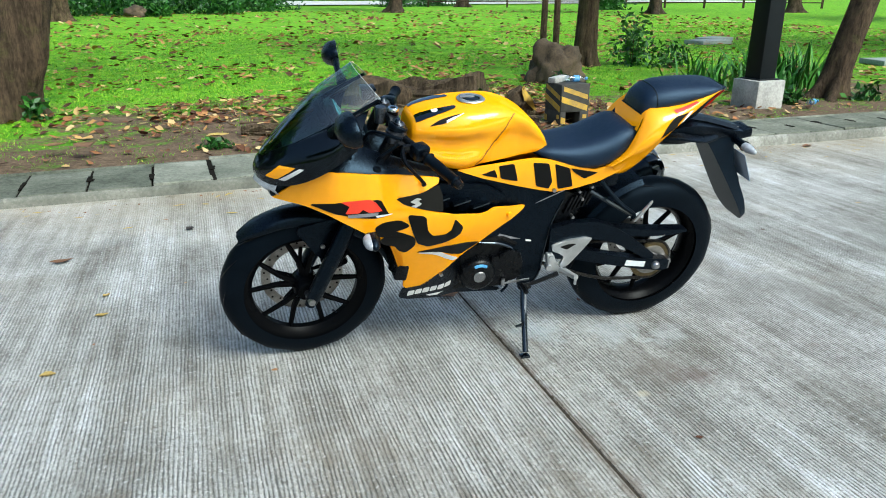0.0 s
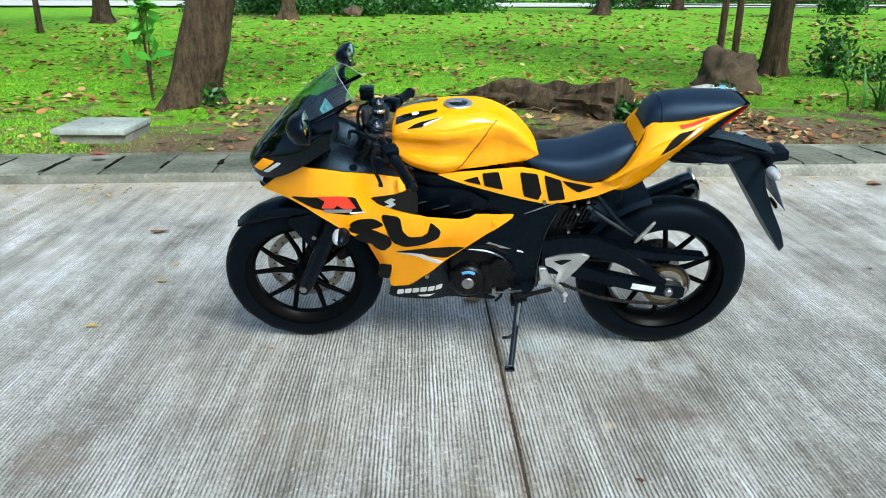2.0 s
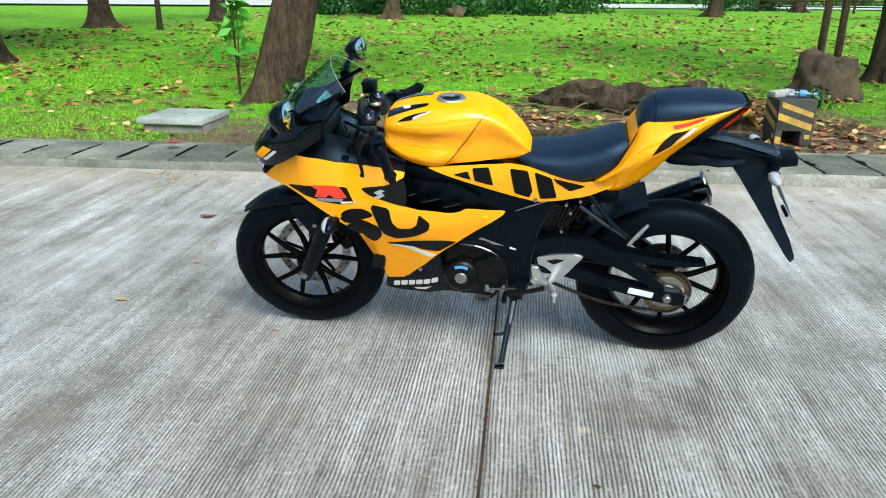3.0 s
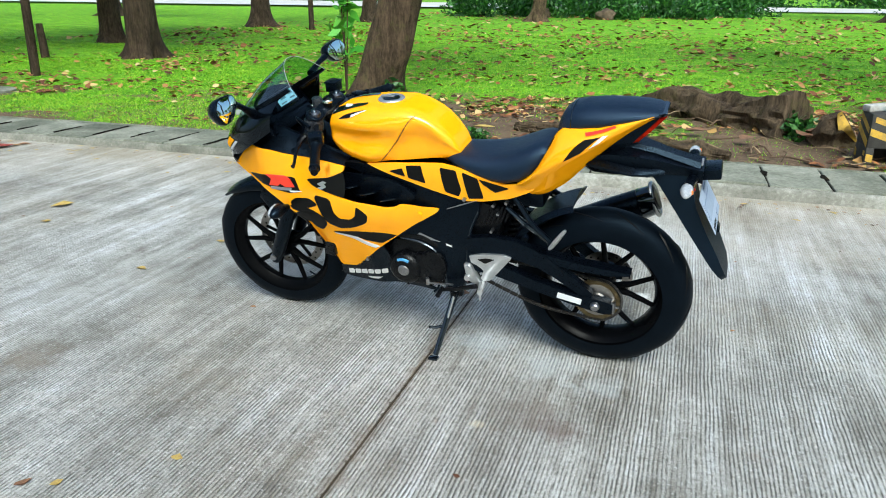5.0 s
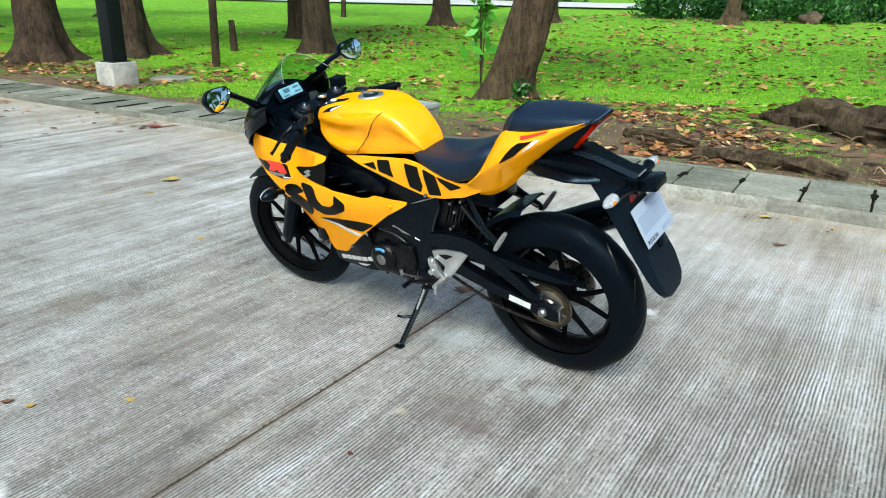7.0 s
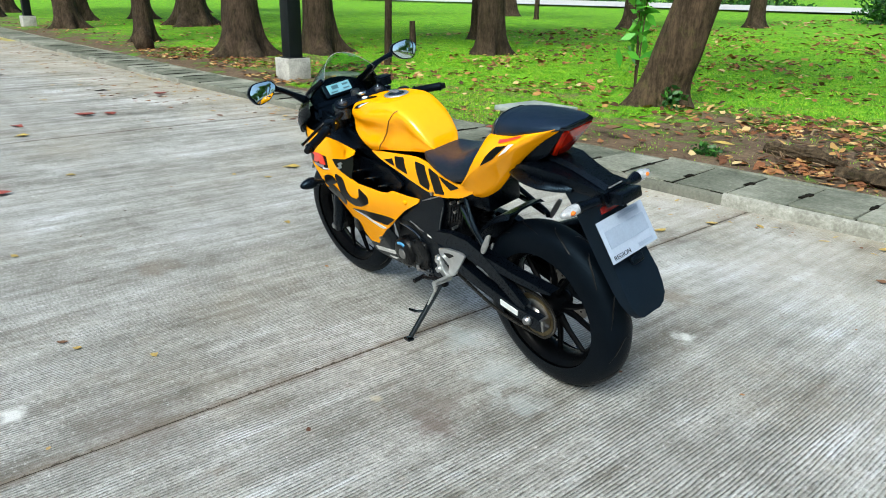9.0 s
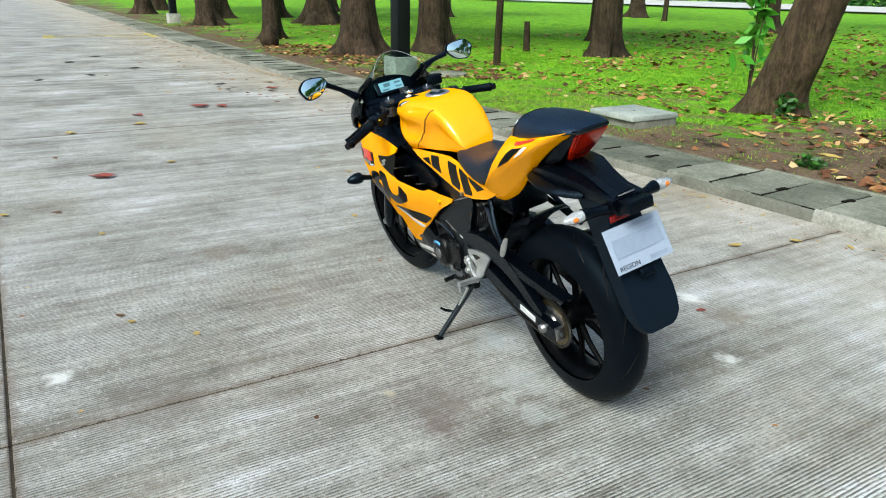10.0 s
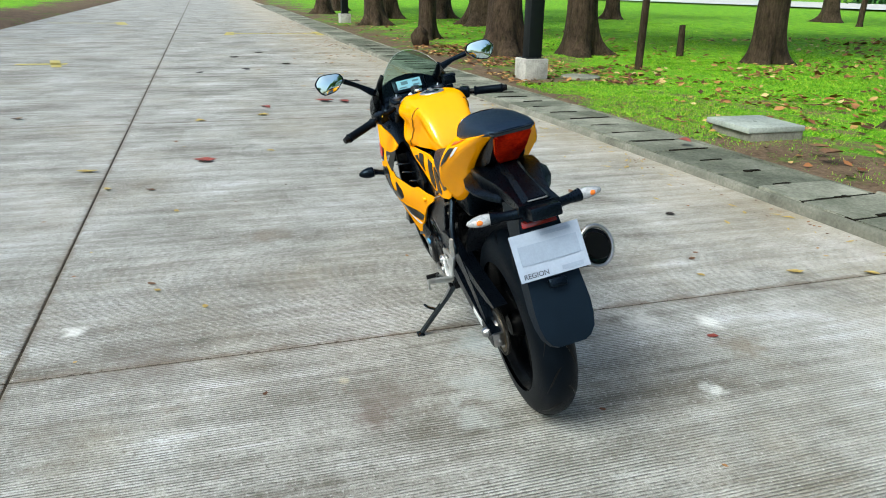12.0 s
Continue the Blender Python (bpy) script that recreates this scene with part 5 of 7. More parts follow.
def wheel(name, axle, radius, half, rim_r, place, label, phase):
    c = axle
    rim = lathe([(rim_r + 0.004, -half * 0.80), (rim_r + 0.006, -half * 0.72), (rim_r - 0.008, -half * 0.66), (rim_r - 0.020, -half * 0.30), (rim_r - 0.022, half * 0.30), (rim_r - 0.008, half * 0.66), (rim_r + 0.006, half * 0.72), (rim_r + 0.004, half * 0.80),
                 (rim_r - 0.005, half * 0.80), (rim_r - 0.018, half * 0.62), (rim_r - 0.034, half * 0.25), (rim_r - 0.034, -half * 0.25), (rim_r - 0.018, -half * 0.62), (rim_r - 0.005, -half * 0.80)], 64, "y", c, True)
    hub = lathe([(0.0, -0.055), (0.032, -0.055), (0.045, -0.035), (0.042, 0.0), (0.045, 0.035), (0.032, 0.055), (0.0, 0.055)], 32, "y", c)
    bits = []
    for k in range(10):
        a = radians(36 * k + phase)
        pair = 1 if k % 2 == 0 else -1
        b = a + pair * radians(13)
        p0 = Vector((math.cos(b) * 0.035, 0, math.sin(b) * 0.035)) + Vector(c)
        p1 = Vector((math.cos((a + b) / 2) * 0.10, 0, math.sin((a + b) / 2) * 0.10)) + Vector(c)
        p2 = Vector((math.cos(a) * (rim_r - 0.025), 0, math.sin(a) * (rim_r - 0.025))) + Vector(c)
        bits.append(tube([p0, p1, p2], [0.014, 0.0105, 0.0085], 8, 0, 1.0))
    ob = part(name, place(rim), RIMBLACK, bike, label)
    part("hub", place(hub), RIMBLACK, ob)
    for spoke in bits:
        part("spoke", place(spoke), RIMBLACK, ob)
    prof = []
    for k in range(15):
        a = math.pi * k / 14
        prof.append((rim_r - 0.004 + (radius - rim_r + 0.004) * math.sin(a) ** 0.72, -half * math.cos(a) * (1.0 if abs(math.cos(a)) < 0.8 else 0.97)))
    part("tyre", place(lathe(prof, 72, "y", c)), RUBBER, ob, "black road tyre", 60)
    grooves = []
    for k in range(26):
        a0 = 2 * math.pi * k / 26
        s = 1 if k % 2 else -1
        pts = []
        for q in range(5):
            f = q / 4
            h = s * half * (0.10 + 0.62 * f)
            ang = math.acos(max(-1, min(1, h / half)))
            r = rim_r - 0.004 + (radius - rim_r + 0.004) * math.sin(ang) ** 0.72 - 0.0012
            a = a0 + 0.30 * f * f + 0.06 * f
            pts.append((c[0] + r * math.cos(a), h, c[2] + r * math.sin(a)))
        grooves.append(tube(pts, [0.002, 0.0032, 0.0036, 0.0032, 0.0015], 4))
    part("tread_groove", place(joined(*grooves)), DECALBLACK, ob)
    part("valve_stem", place(tube([(c[0] - 0.6 * (rim_r - 0.03), 0.0, c[2] - 0.8 * (rim_r - 0.03)), (c[0] - 0.6 * (rim_r - 0.06), 0.012, c[2] - 0.8 * (rim_r - 0.06))], 0.0035, 6)), RUBBER, ob)
    return ob


def brake_disc(parent, c, v, r_out, r_in, place, holes=30):
    prof = [(r_in, v - 0.002), (r_out, v - 0.002), (r_out, v + 0.002), (r_in, v + 0.002)]
    part("brake_disc", place(lathe(prof, 60, "y", (c[0], 0, c[2]), True)), DISC, parent, "drilled steel brake disc")
    dots = []
    for k in range(holes):
        a = 2 * math.pi * k / holes
        r = r_in + (r_out - r_in) * (0.3 + 0.4 * (k % 2))
        dots.append(lathe([(0, -0.003), (0.004, -0.003), (0.004, 0.003), (0, 0.003)], 8, "y", (c[0] + r * math.cos(a), v, c[2] + r * math.sin(a))))
    part("disc_hole", place(joined(*dots)), DECALBLACK, parent)["kind"] = "stuff"


front_wheel = wheel("front_wheel", FAX, FR, 0.046, 0.217, steered, "black ten-spoke alloy wheel", 0)
brake_disc(front_wheel, FAX, -0.058, 0.145, 0.112, steered)
part("disc_carrier", steered(joined(*[tube([(FAX[0] + 0.03 * math.cos(a), -0.055, FAX[2] + 0.03 * math.sin(a)), (FAX[0] + 0.118 * math.cos(a + 0.3), -0.057, FAX[2] + 0.118 * math.sin(a + 0.3))], 0.007, 6) for a in (0, 1.257, 2.513, 3.77, 5.027)])), RIMBLACK, front_wheel)
rear_wheel = wheel("rear_wheel", RAX, RR, 0.066, 0.217, same, "black ten-spoke alloy wheel", 16)
brake_disc(rear_wheel, RAX, -0.075, 0.095, 0.06, same, 22)

# sprocket and chain
teeth = []
for k in range(84):
    a = 2 * math.pi * k / 84
    teeth.append((RAX[0] + (0.083 if k % 2 else 0.078) * math.cos(a), RAX[2] + (0.083 if k % 2 else 0.078) * math.sin(a)))
part("sprocket", plate(teeth, 0.086, 0.091), CHAIN, rear_wheel, "brass-coloured toothed sprocket")
part("sprocket_hub", lathe([(0, 0.082), (0.062, 0.082), (0.062, 0.094), (0.056, 0.097), (0.034, 0.097), (0.03, 0.104), (0, 0.104)], 32, "y", (RAX[0], 0, RAX[2])), DISC, rear_wheel)
chain_pts = [(0.44, 0.085, 0.415), (0.20, 0.088, 0.405), (0.02, 0.088, 0.388)] + [(RAX[0] + 0.082 * math.cos(a), 0.088, RAX[2] + 0.082 * math.sin(a)) for a in (1.5, 2.1, 2.7, 3.14, 3.6, 4.2, 4.8)] + [(0.2, 0.088, 0.245), (0.44, 0.085, 0.335)]
chain = []
line = smooth_line(chain_pts, 96)
for a, b in zip(line, line[1:]):
    d = (b - a)
    m = Matrix.Translation((a + b) / 2) @ d.to_track_quat("X", "Z").to_matrix().to_4x4()
    chain.append(moved(box((0, 0, 0), (d.length * 0.97, 0.011, 0.011), 0.002, segs=1), m))
part("chain", joined(*chain), CHAINDARK, bike, "oily drive chain")

# fork, axle, front brake
def fork_pt(t, v):
    """A point on the steering line through the axle, t along it upwards."""
    base = Vector((FAX[0] - 0.012, v, FAX[2]))
    return base + Vector((-math.sin(RAKE), 0, math.cos(RAKE))) * t


for s in (1, -1):
    v = 0.092 * s
    leg = part("fork_leg", steered(tube([fork_pt(-0.03, v), fork_pt(0.02, v), fork_pt(0.10, v), fork_pt(0.30, v), fork_pt(0.31, v)], [0.018, 0.026, 0.027, 0.027, 0.024], 16)), PLASTIC, bike, "black fork leg")
    part("stanchion", steered(tube([fork_pt(0.30, v), fork_pt(0.68, v)], 0.0205, 16)), ENGINE, leg)
    part("axle_bolt", steered(lathe([(0, v + s * 0.028), (0.013, v + s * 0.028), (0.014, v + s * 0.02), (0.014, v + s * 0.0)], 6, "y", (FAX[0] - 0.005, 0, FAX[2]))), STEEL, leg, "steel axle bolt")
part("front_axle", steered(tube([(FAX[0], -0.09, FAX[2]), (FAX[0], 0.09, FAX[2])], 0.011, 12)), STEEL, bike)
part("brake_caliper", steered(joined(box((FAX[0] - 0.125, -0.075, FAX[2] + 0.06), (0.055, 0.05, 0.10), 0.012, (0, 25, 0)), box((FAX[0] - 0.10, -0.085, FAX[2] + 0.05), (0.06, 0.02, 0.05), 0.006))), ENGINE, bike, "black brake caliper")
part("front_brake_hose", steered(tube([(FAX[0] - 0.12, -0.09, FAX[2] + 0.11), (1.10, -0.10, 0.55), (1.0, -0.08, 0.75)], 0.005, 6, 10)), PLASTIC, bike)

# front mudguard
rings = []
for k in range(19):
    a = radians(46 + (168 - 46) * k / 18)
    hw = interp(k, [(0, 0.030), (2, 0.052), (9, 0.058), (15, 0.052), (18, 0.036)])
    drop = interp(k, [(0, 0.006), (3, 0.030), (9, 0.050), (14, 0.036), (18, 0.010)])
    ro = FR + 0.022
    sect = [(-hw, ro - drop), (-hw * 0.98, ro - drop * 0.45), (-hw * 0.75, ro - 0.006), (0, ro + 0.002), (hw * 0.75, ro - 0.006), (hw * 0.98, ro - drop * 0.45), (hw, ro - drop)]
    inner = [(v * 0.94, r - 0.005) for v, r in reversed(sect)]
    rings.append([(FAX[0] + r * math.cos(a), v, FAX[2] + r * math.sin(a)) for v, r in sect + inner])
mudguard = part("front_mudguard", steered(loft(rings)), PLASTIC, bike, "black plastic front mudguard", 50)
for s in (1, -1):
    part("mudguard_bracket", steered(plate([(1.33, 0.55), (1.20, 0.575), (1.135, 0.56), (1.165, 0.47), (1.215, 0.405), (1.25, 0.43)], s * 0.052, s * 0.062, 0.002, 0.15)), PLASTIC, mudguard)
    part("bracket_bolt", steered(lathe([(0, s * 0.069), (0.008, s * 0.069), (0.008, s * 0.06)], 8, "y", (1.235, 0, 0.475))), STEEL, mudguard, "steel bolt")

# ------------------------------------------------ bodywork
V_SIDE = [(0.54, 0.106), (0.60, 0.128), (0.67, 0.142), (0.75, 0.168), (0.82, 0.196), (0.96, 0.205), (1.10, 0.199), (1.20, 0.180), (1.30, 0.135), (1.39, 0.075)]


def side_depth(u, w):
    v = interp(u, V_SIDE)
    v -= 0.36 * max(0.0, 0.56 - w) * interp(u, [(0.6, 0.4), (0.75, 1.0)])
    v -= 0.42 * max(0.0, w - 0.63) * interp(u, [(0.98, 1.0), (1.2, 0.15)])
    return v


def mid_depth(u, w):
    return interp(u, [(0.15, 0.115), (0.3, 0.107), (0.45, 0.108), (0.62, 0.112), (0.85, 0.125)]) - 0.25 * max(0, w - 0.72)


TAIL_TOP = [(0.262, 0.108, 0.722), (0.205, 0.120, 0.772), (0.158, 0.106, 0.855), (0.122, 0.080, 0.912), (0.02, 0.086, 0.926), (-0.06, 0.080, 0.946), (-0.146, 0.060, 0.962)]
TAIL_RIDGE = [(0.240, 0.120, 0.722), (0.188, 0.138, 0.768), (0.135, 0.151, 0.812), (0.078, 0.150, 0.848), (0.0, 0.127, 0.893), (-0.07, 0.098, 0.927), (-0.146, 0.065, 0.959)]
TAIL_LOW = [(0.215, 0.104, 0.688), (0.172, 0.094, 0.690), (0.108, 0.084, 0.730), (0.047, 0.083, 0.795), (-0.01, 0.080, 0.852), (-0.078, 0.071, 0.910), (-0.146, 0.059, 0.955)]
TT, TR, TL = smooth_line(TAIL_TOP, 31), smooth_line(TAIL_RIDGE, 31), smooth_line(TAIL_LOW, 31)


def tail_at(a, t, s, lift=0.0):
    """A place on the tail's skin: a from 0 to 6 front to rear, t from 0 at the top edge to 1 at the ridge to 2 below."""
    k = min(max(a * 5, 0), 29.999)
    i = int(k)
    p0, p1, p2 = (q[i].lerp(q[i + 1], k - i) for q in (TT, TR, TL))
    p = p0.lerp(p1, t) if t <= 1 else p1.lerp(p2, t - 1)
    out = 0.012 * math.sin(math.pi * (t % 1.0)) if 0 < t < 1 else 0.0
    return Vector((p.x, s * (p.y + out + lift), p.z + (out + lift) * 0.5))


def tail_skin(s):
    ts = (0, 0.15, 0.3, 0.45, 0.6, 0.75, 0.9, 1.0, 1.25, 1.5, 1.75, 2.0)
    bm = loft([[tail_at(6 * k / 40, t, s) for t in ts] for k in range(41)], False, False)
    rim = [e for e in bm.edges if e.is_boundary]
    r = bmesh.ops.extrude_edge_only(bm, edges=rim)
    for v in r["geom"]:
        if isinstance(v, bmesh.types.BMVert):
            v.co.y -= s * 0.006
    return bm


FAIRING = [(1.385, 0.672), (1.369, 0.686), (1.307, 0.741), (1.250, 0.788), (1.163, 0.782), (1.089, 0.770), (0.933, 0.750), (0.868, 0.740), (0.872, 0.724), (0.925, 0.704), (1.016, 0.693), (0.985, 0.669), (0.924, 0.650), (0.811, 0.624), (0.725, 0.600), (0.690, 0.602), (0.672, 0.612), (0.635, 0.608), (0.543, 0.594),
           (0.550, 0.580), (0.628, 0.534), (0.705, 0.474), (0.785, 0.410), (0.839, 0.360), (0.893, 0.305), (0.963, 0.302), (0.972, 0.39), (0.984, 0.478), (1.037, 0.540), (1.128, 0.594), (1.214, 0.642), (1.292, 0.668)]
BELLY = [(0.975, 0.252), (0.94, 0.237), (0.83, 0.222), (0.714, 0.214), (0.585, 0.230), (0.60, 0.243), (0.70, 0.245), (0.74, 0.27), (0.752, 0.33), (0.760, 0.38), (0.770, 0.424), (0.838, 0.363), (0.892, 0.307), (0.965, 0.303)]
MIDCOVER = [(0.80, 0.745), (0.76, 0.748), (0.665, 0.753), (0.529, 0.763), (0.48, 0.756), (0.431, 0.744), (0.36, 0.724), (0.307, 0.712), (0.257, 0.720), (0.205, 0.745), (0.20, 0.720), (0.211, 0.700), (0.283, 0.664), (0.373, 0.643), (0.441, 0.636), (0.504, 0.650), (0.598, 0.675), (0.697, 0.706), (0.769, 0.732)]

for s in (1, -1):
    fairing = part("side_fairing", skin(FAIRING, side_depth, 0.006, s, 0.028), PAINT, bike, "glossy yellow side fairing", 50)
    part("fairing_bolt", lathe([(0, s * 0.139), (0.008, s * 0.139), (0.009, s * 0.134), (0.009, s * 0.122)], 12, "y", (0.607, 0, 0.576)), PAINT, fairing)
    D = 0.0022

    def decal(name, outline, material, label, lift=D, corner=0.1, depth=side_depth, parent=fairing, times=1):
        return part(name, skin(outline, depth, 0.002, s, 0.028, lift, corner, times), material, parent, label, 60)

    part("fairing_liner", skin(FAIRING, side_depth, 0.003, s, 0.05, -0.0065), PLASTIC, fairing)
    decal("decal", [(1.278, 0.674), (1.185, 0.690), (1.060, 0.694), (1.050, 0.660), (1.031, 0.646), (1.077, 0.637), (1.141, 0.640), (1.214, 0.655)], DECALBLACK, "black graphic on the fairing")
    decal("decal", [(1.185, 0.692), (1.095, 0.698), (1.074, 0.685), (1.086, 0.675), (1.055, 0.660), (1.098, 0.657), (1.120, 0.668), (1.130, 0.656), (1.172, 0.653), (1.155, 0.676)], DECALRED, "red emblem shape on the fairing", D * 2, 0.1)
    decal("decal", [(1.164, 0.650), (1.069, 0.657), (1.073, 0.647), (1.163, 0.640)], DECALGREY, "silver lettering bar on the fairing", D * 2)
    decal("decal", [(1.080, 0.646), (1.022, 0.650), (1.060, 0.642), (1.075, 0.641)], DECALWHITE, "white flash on the fairing", D * 2)
    decal("decal", [(1.013, 0.691), (0.925, 0.702), (0.872, 0.722), (0.860, 0.690), (0.860, 0.640), (0.924, 0.653), (0.985, 0.671)], DECALBLACK, "black graphic on the fairing")
    # large dark curved graphic: bent strokes
    decal("decal", [(1.083, 0.604), (1.055, 0.622), (1.0, 0.628), (0.966, 0.604), (1.002, 0.590), (1.034, 0.582), (1.075, 0.584)], DECALBLACK, "broad black stroke on the fairing", D, 0.2, times=2)
    decal("decal", [(1.075, 0.556), (1.035, 0.575), (0.985, 0.577), (0.951, 0.560), (0.946, 0.524), (0.976, 0.490), (1.004, 0.506), (1.009, 0.524), (1.045, 0.533)], DECALBLACK, "broad black stroke on the fairing", D, 0.2, times=2)
    decal("decal", [(1.088, 0.592), (1.03, 0.592), (0.975, 0.574), (0.985, 0.562), (1.04, 0.566), (1.08, 0.574)], DECALBLACK, "broad black stroke on the fairing", D * 0.9, 0.2, times=2)
    decal("decal", [(0.980, 0.643), (0.917, 0.633), (0.910, 0.580), (0.890, 0.557), (0.850, 0.557), (0.822, 0.577), (0.820, 0.613), (0.785, 0.573), (0.793, 0.543), (0.850, 0.518), (0.902, 0.509), (0.941, 0.530), (0.960, 0.578)], DECALBLACK, "broad black hooked stroke on the fairing", D, 0.14, times=2)
    decal("decal", [(0.944, 0.487), (0.823, 0.502), (0.705, 0.478), (0.722, 0.466), (0.768, 0.436), (0.856, 0.476)], DECALBLACK, "black swoosh on the fairing")
    decal("decal", [(0.938, 0.484), (0.856, 0.476), (0.777, 0.420), (0.796, 0.414), (0.865, 0.462)], DECALWHITE, "white pinstripe on the fairing")
    emblem = [(0.968, 0.680), (0.945, 0.690), (0.930, 0.685), (0.946, 0.680), (0.930, 0.672), (0.950, 0.662), (0.966, 0.667), (0.950, 0.672)]
    decal("emblem", emblem, SILVER, "small silver maker's emblem shape", D * 2)

    belly = part("belly_pan", skin(BELLY, side_depth, 0.006, s, 0.03), PLASTIC, bike, "black plastic belly pan", 50)
    for k in range(6):
        u = 0.945 - 0.0275 * k
        w = 0.262 + 0.0028 * k
        decal("decal", [(u, w - 0.004), (u - 0.023, w - 0.002), (u - 0.0265, w + 0.022), (u - 0.0035, w + 0.020)], DECALWHITE, "white lettering block on the belly pan", D, 0.12, side_depth, belly)
    decal("decal", [(0.87, 0.248), (0.81, 0.252), (0.83, 0.240), (0.86, 0.240)], DECALWHITE, "small white mark on the belly pan", D, 0.0, side_depth, belly)
    part("belly_bolt", lathe([(0, s * 0.139), (0.007, s * 0.139), (0.007, s * 0.12)], 8, "y", (0.835, 0, 0.36)), STEEL, belly, "steel bolt")

    mid = part("side_cover", skin(MIDCOVER, mid_depth, 0.006, s, 0.03), PAINT, bike, "glossy yellow side cover under the seat", 50)
    for pts in ([(0.716, 0.724), (0.668, 0.736), (0.657, 0.708)], [(0.654, 0.746), (0.600, 0.750), (0.583, 0.689), (0.645, 0.704)],
                [(0.532, 0.749), (0.474, 0.743), (0.456, 0.676), (0.466, 0.652), (0.514, 0.665)], [(0.453, 0.740), (0.397, 0.723), (0.377, 0.654), (0.431, 0.648)], [(0.393, 0.722), (0.288, 0.700), (0.337, 0.680), (0.378, 0.706)]):
        decal("decal", pts, DECALBLACK, "gloss black bar on the side cover", 0.002, 0.06, mid_depth, mid)
    tail = part("tail_fairing", tail_skin(s), PAINT, bike, "glossy yellow tail fairing", 70)
    for name, corners, material, label in (("decal", ((0.61, 0.27), (0.785, 0.22), (0.785, 0.46), (0.61, 0.46)), DECALRED, "red stripe on the tail"),
                                           ("decal", ((0.43, 1.0), (0.60, 0.60), (0.685, 0.72), (0.56, 1.02)), DECALBLACK, "black graphic on the tail"),
                                           ("decal", ((0.695, 0.70), (0.73, 0.80), (0.655, 1.03), (0.60, 1.04)), DECALWHITE, "white flash on the tail")):
        rows = []
        for f in range(9):
            row = []
            for g in range(5):
                a0, a1, a2, a3 = corners
                p = Vector(a0).lerp(Vector(a1), f / 8).lerp(Vector(a3).lerp(Vector(a2), f / 8), g / 4)
                row.append(tail_at(p.x * 6, p.y, s, 0.0025))
            rows.append(row)
        part(name, loft(rows, False, False), material, tail, label, 60)
    # frame cover: broad black band from the headstock to the footrest
    cover = [(0.93, 0.742), (0.80, 0.742), (0.70, 0.718), (0.56, 0.672), (0.456, 0.645), (0.40, 0.645), (0.395, 0.60), (0.43, 0.52), (0.445, 0.42), (0.455, 0.30), (0.485, 0.255), (0.53, 0.255), (0.535, 0.34), (0.56, 0.41), (0.62, 0.445), (0.72, 0.462), (0.75, 0.49), (0.74, 0.56), (0.78, 0.66), (0.82, 0.70)]
    part("frame_cover", skin(cover, lambda u, w: interp(w, [(0.25, 0.110), (0.5, 0.108), (0.66, 0.100), (0.75, 0.118)]), 0.02, s, 0.05), PLASTIC, bike, "black plastic frame cover", 50)
    part("cover_trim", tube([(0.40, s * 0.112, 0.645), (0.46, s * 0.114, 0.622), (0.51, s * 0.116, 0.602)], [0.002, 0.004, 0.0015], 6, 0, 0.5), DECALGREY, bike)
    part("cover_bolt", lathe([(0, s * 0.118), (0.007, s * 0.118), (0.007, s * 0.10)], 8, "y", (0.445, 0, 0.645)), STEEL, bike, "steel bolt")
    fdepth = lambda u, w: interp(w, [(0.25, 0.110), (0.5, 0.108), (0.66, 0.100), (0.75, 0.118)])
    # glossy ribs added to draw highlight lines along the frame cover's edges
    part("cover_rib", tube([(u, s * (fdepth(u, w) + 0.001), w) for u, w in ((0.533, 0.27), (0.537, 0.34), (0.562, 0.412), (0.62, 0.447), (0.70, 0.460))], 0.005, 6, 24), BLACKGLOSS, bike, "glossy rounded frame edge")
    part("cover_rib", tube([(u, s * (fdepth(u, w) + 0.0005), w) for u, w in ((0.40, 0.60), (0.432, 0.52), (0.447, 0.42), (0.457, 0.31), (0.485, 0.262))], 0.004, 6, 18), BLACKGLOSS, bike, "glossy rounded frame edge")
    part("decal", skin([(0.645, 0.470), (0.624, 0.488), (0.545, 0.461)], fdepth, 0.001, s, 0.03, 0.0015, 0.0), DECALGREY, bike, "small silver triangle on the frame cover", 60)
    part("decal", skin([(0.525, 0.458), (0.503, 0.452), (0.503, 0.446), (0.525, 0.451)], fdepth, 0.001, s, 0.03, 0.0015, 0.0), DECALWHITE, bike, "small white mark on the frame cover", 60)
    # vent panel with fins behind the fairing
    part("vent_panel", skin([(0.99, 0.70), (0.88, 0.70), (0.70, 0.69), (0.62, 0.64), (0.66, 0.60), (0.74, 0.59), (0.88, 0.615)], lambda u, w: 0.118, 0.01, s, 0.05), PLASTIC, bike)
    for u, w, v in ((0.86, 0.660, 0.158), (0.785, 0.642, 0.150), (0.715, 0.622, 0.140)):
        part("vent_louvre", box((u, s * (v - 0.012), w), (0.060, 0.052, 0.006), 0.002, (s * 14, 16, 0)), BLACKGLOSS, bike, "black plastic vent louvre")
    # inner panel that rises between the fairing's top and the dash
    ledge = lambda u: interp(u, [(0.87, 0.012), (0.98, 0.030), (1.08, 0.068), (1.17, 0.085), (1.25, 0.060)])
    top_edge = [(1.246, 0.784), (1.163, 0.778), (1.089, 0.766), (1.01, 0.756), (0.933, 0.746), (0.872, 0.736)]
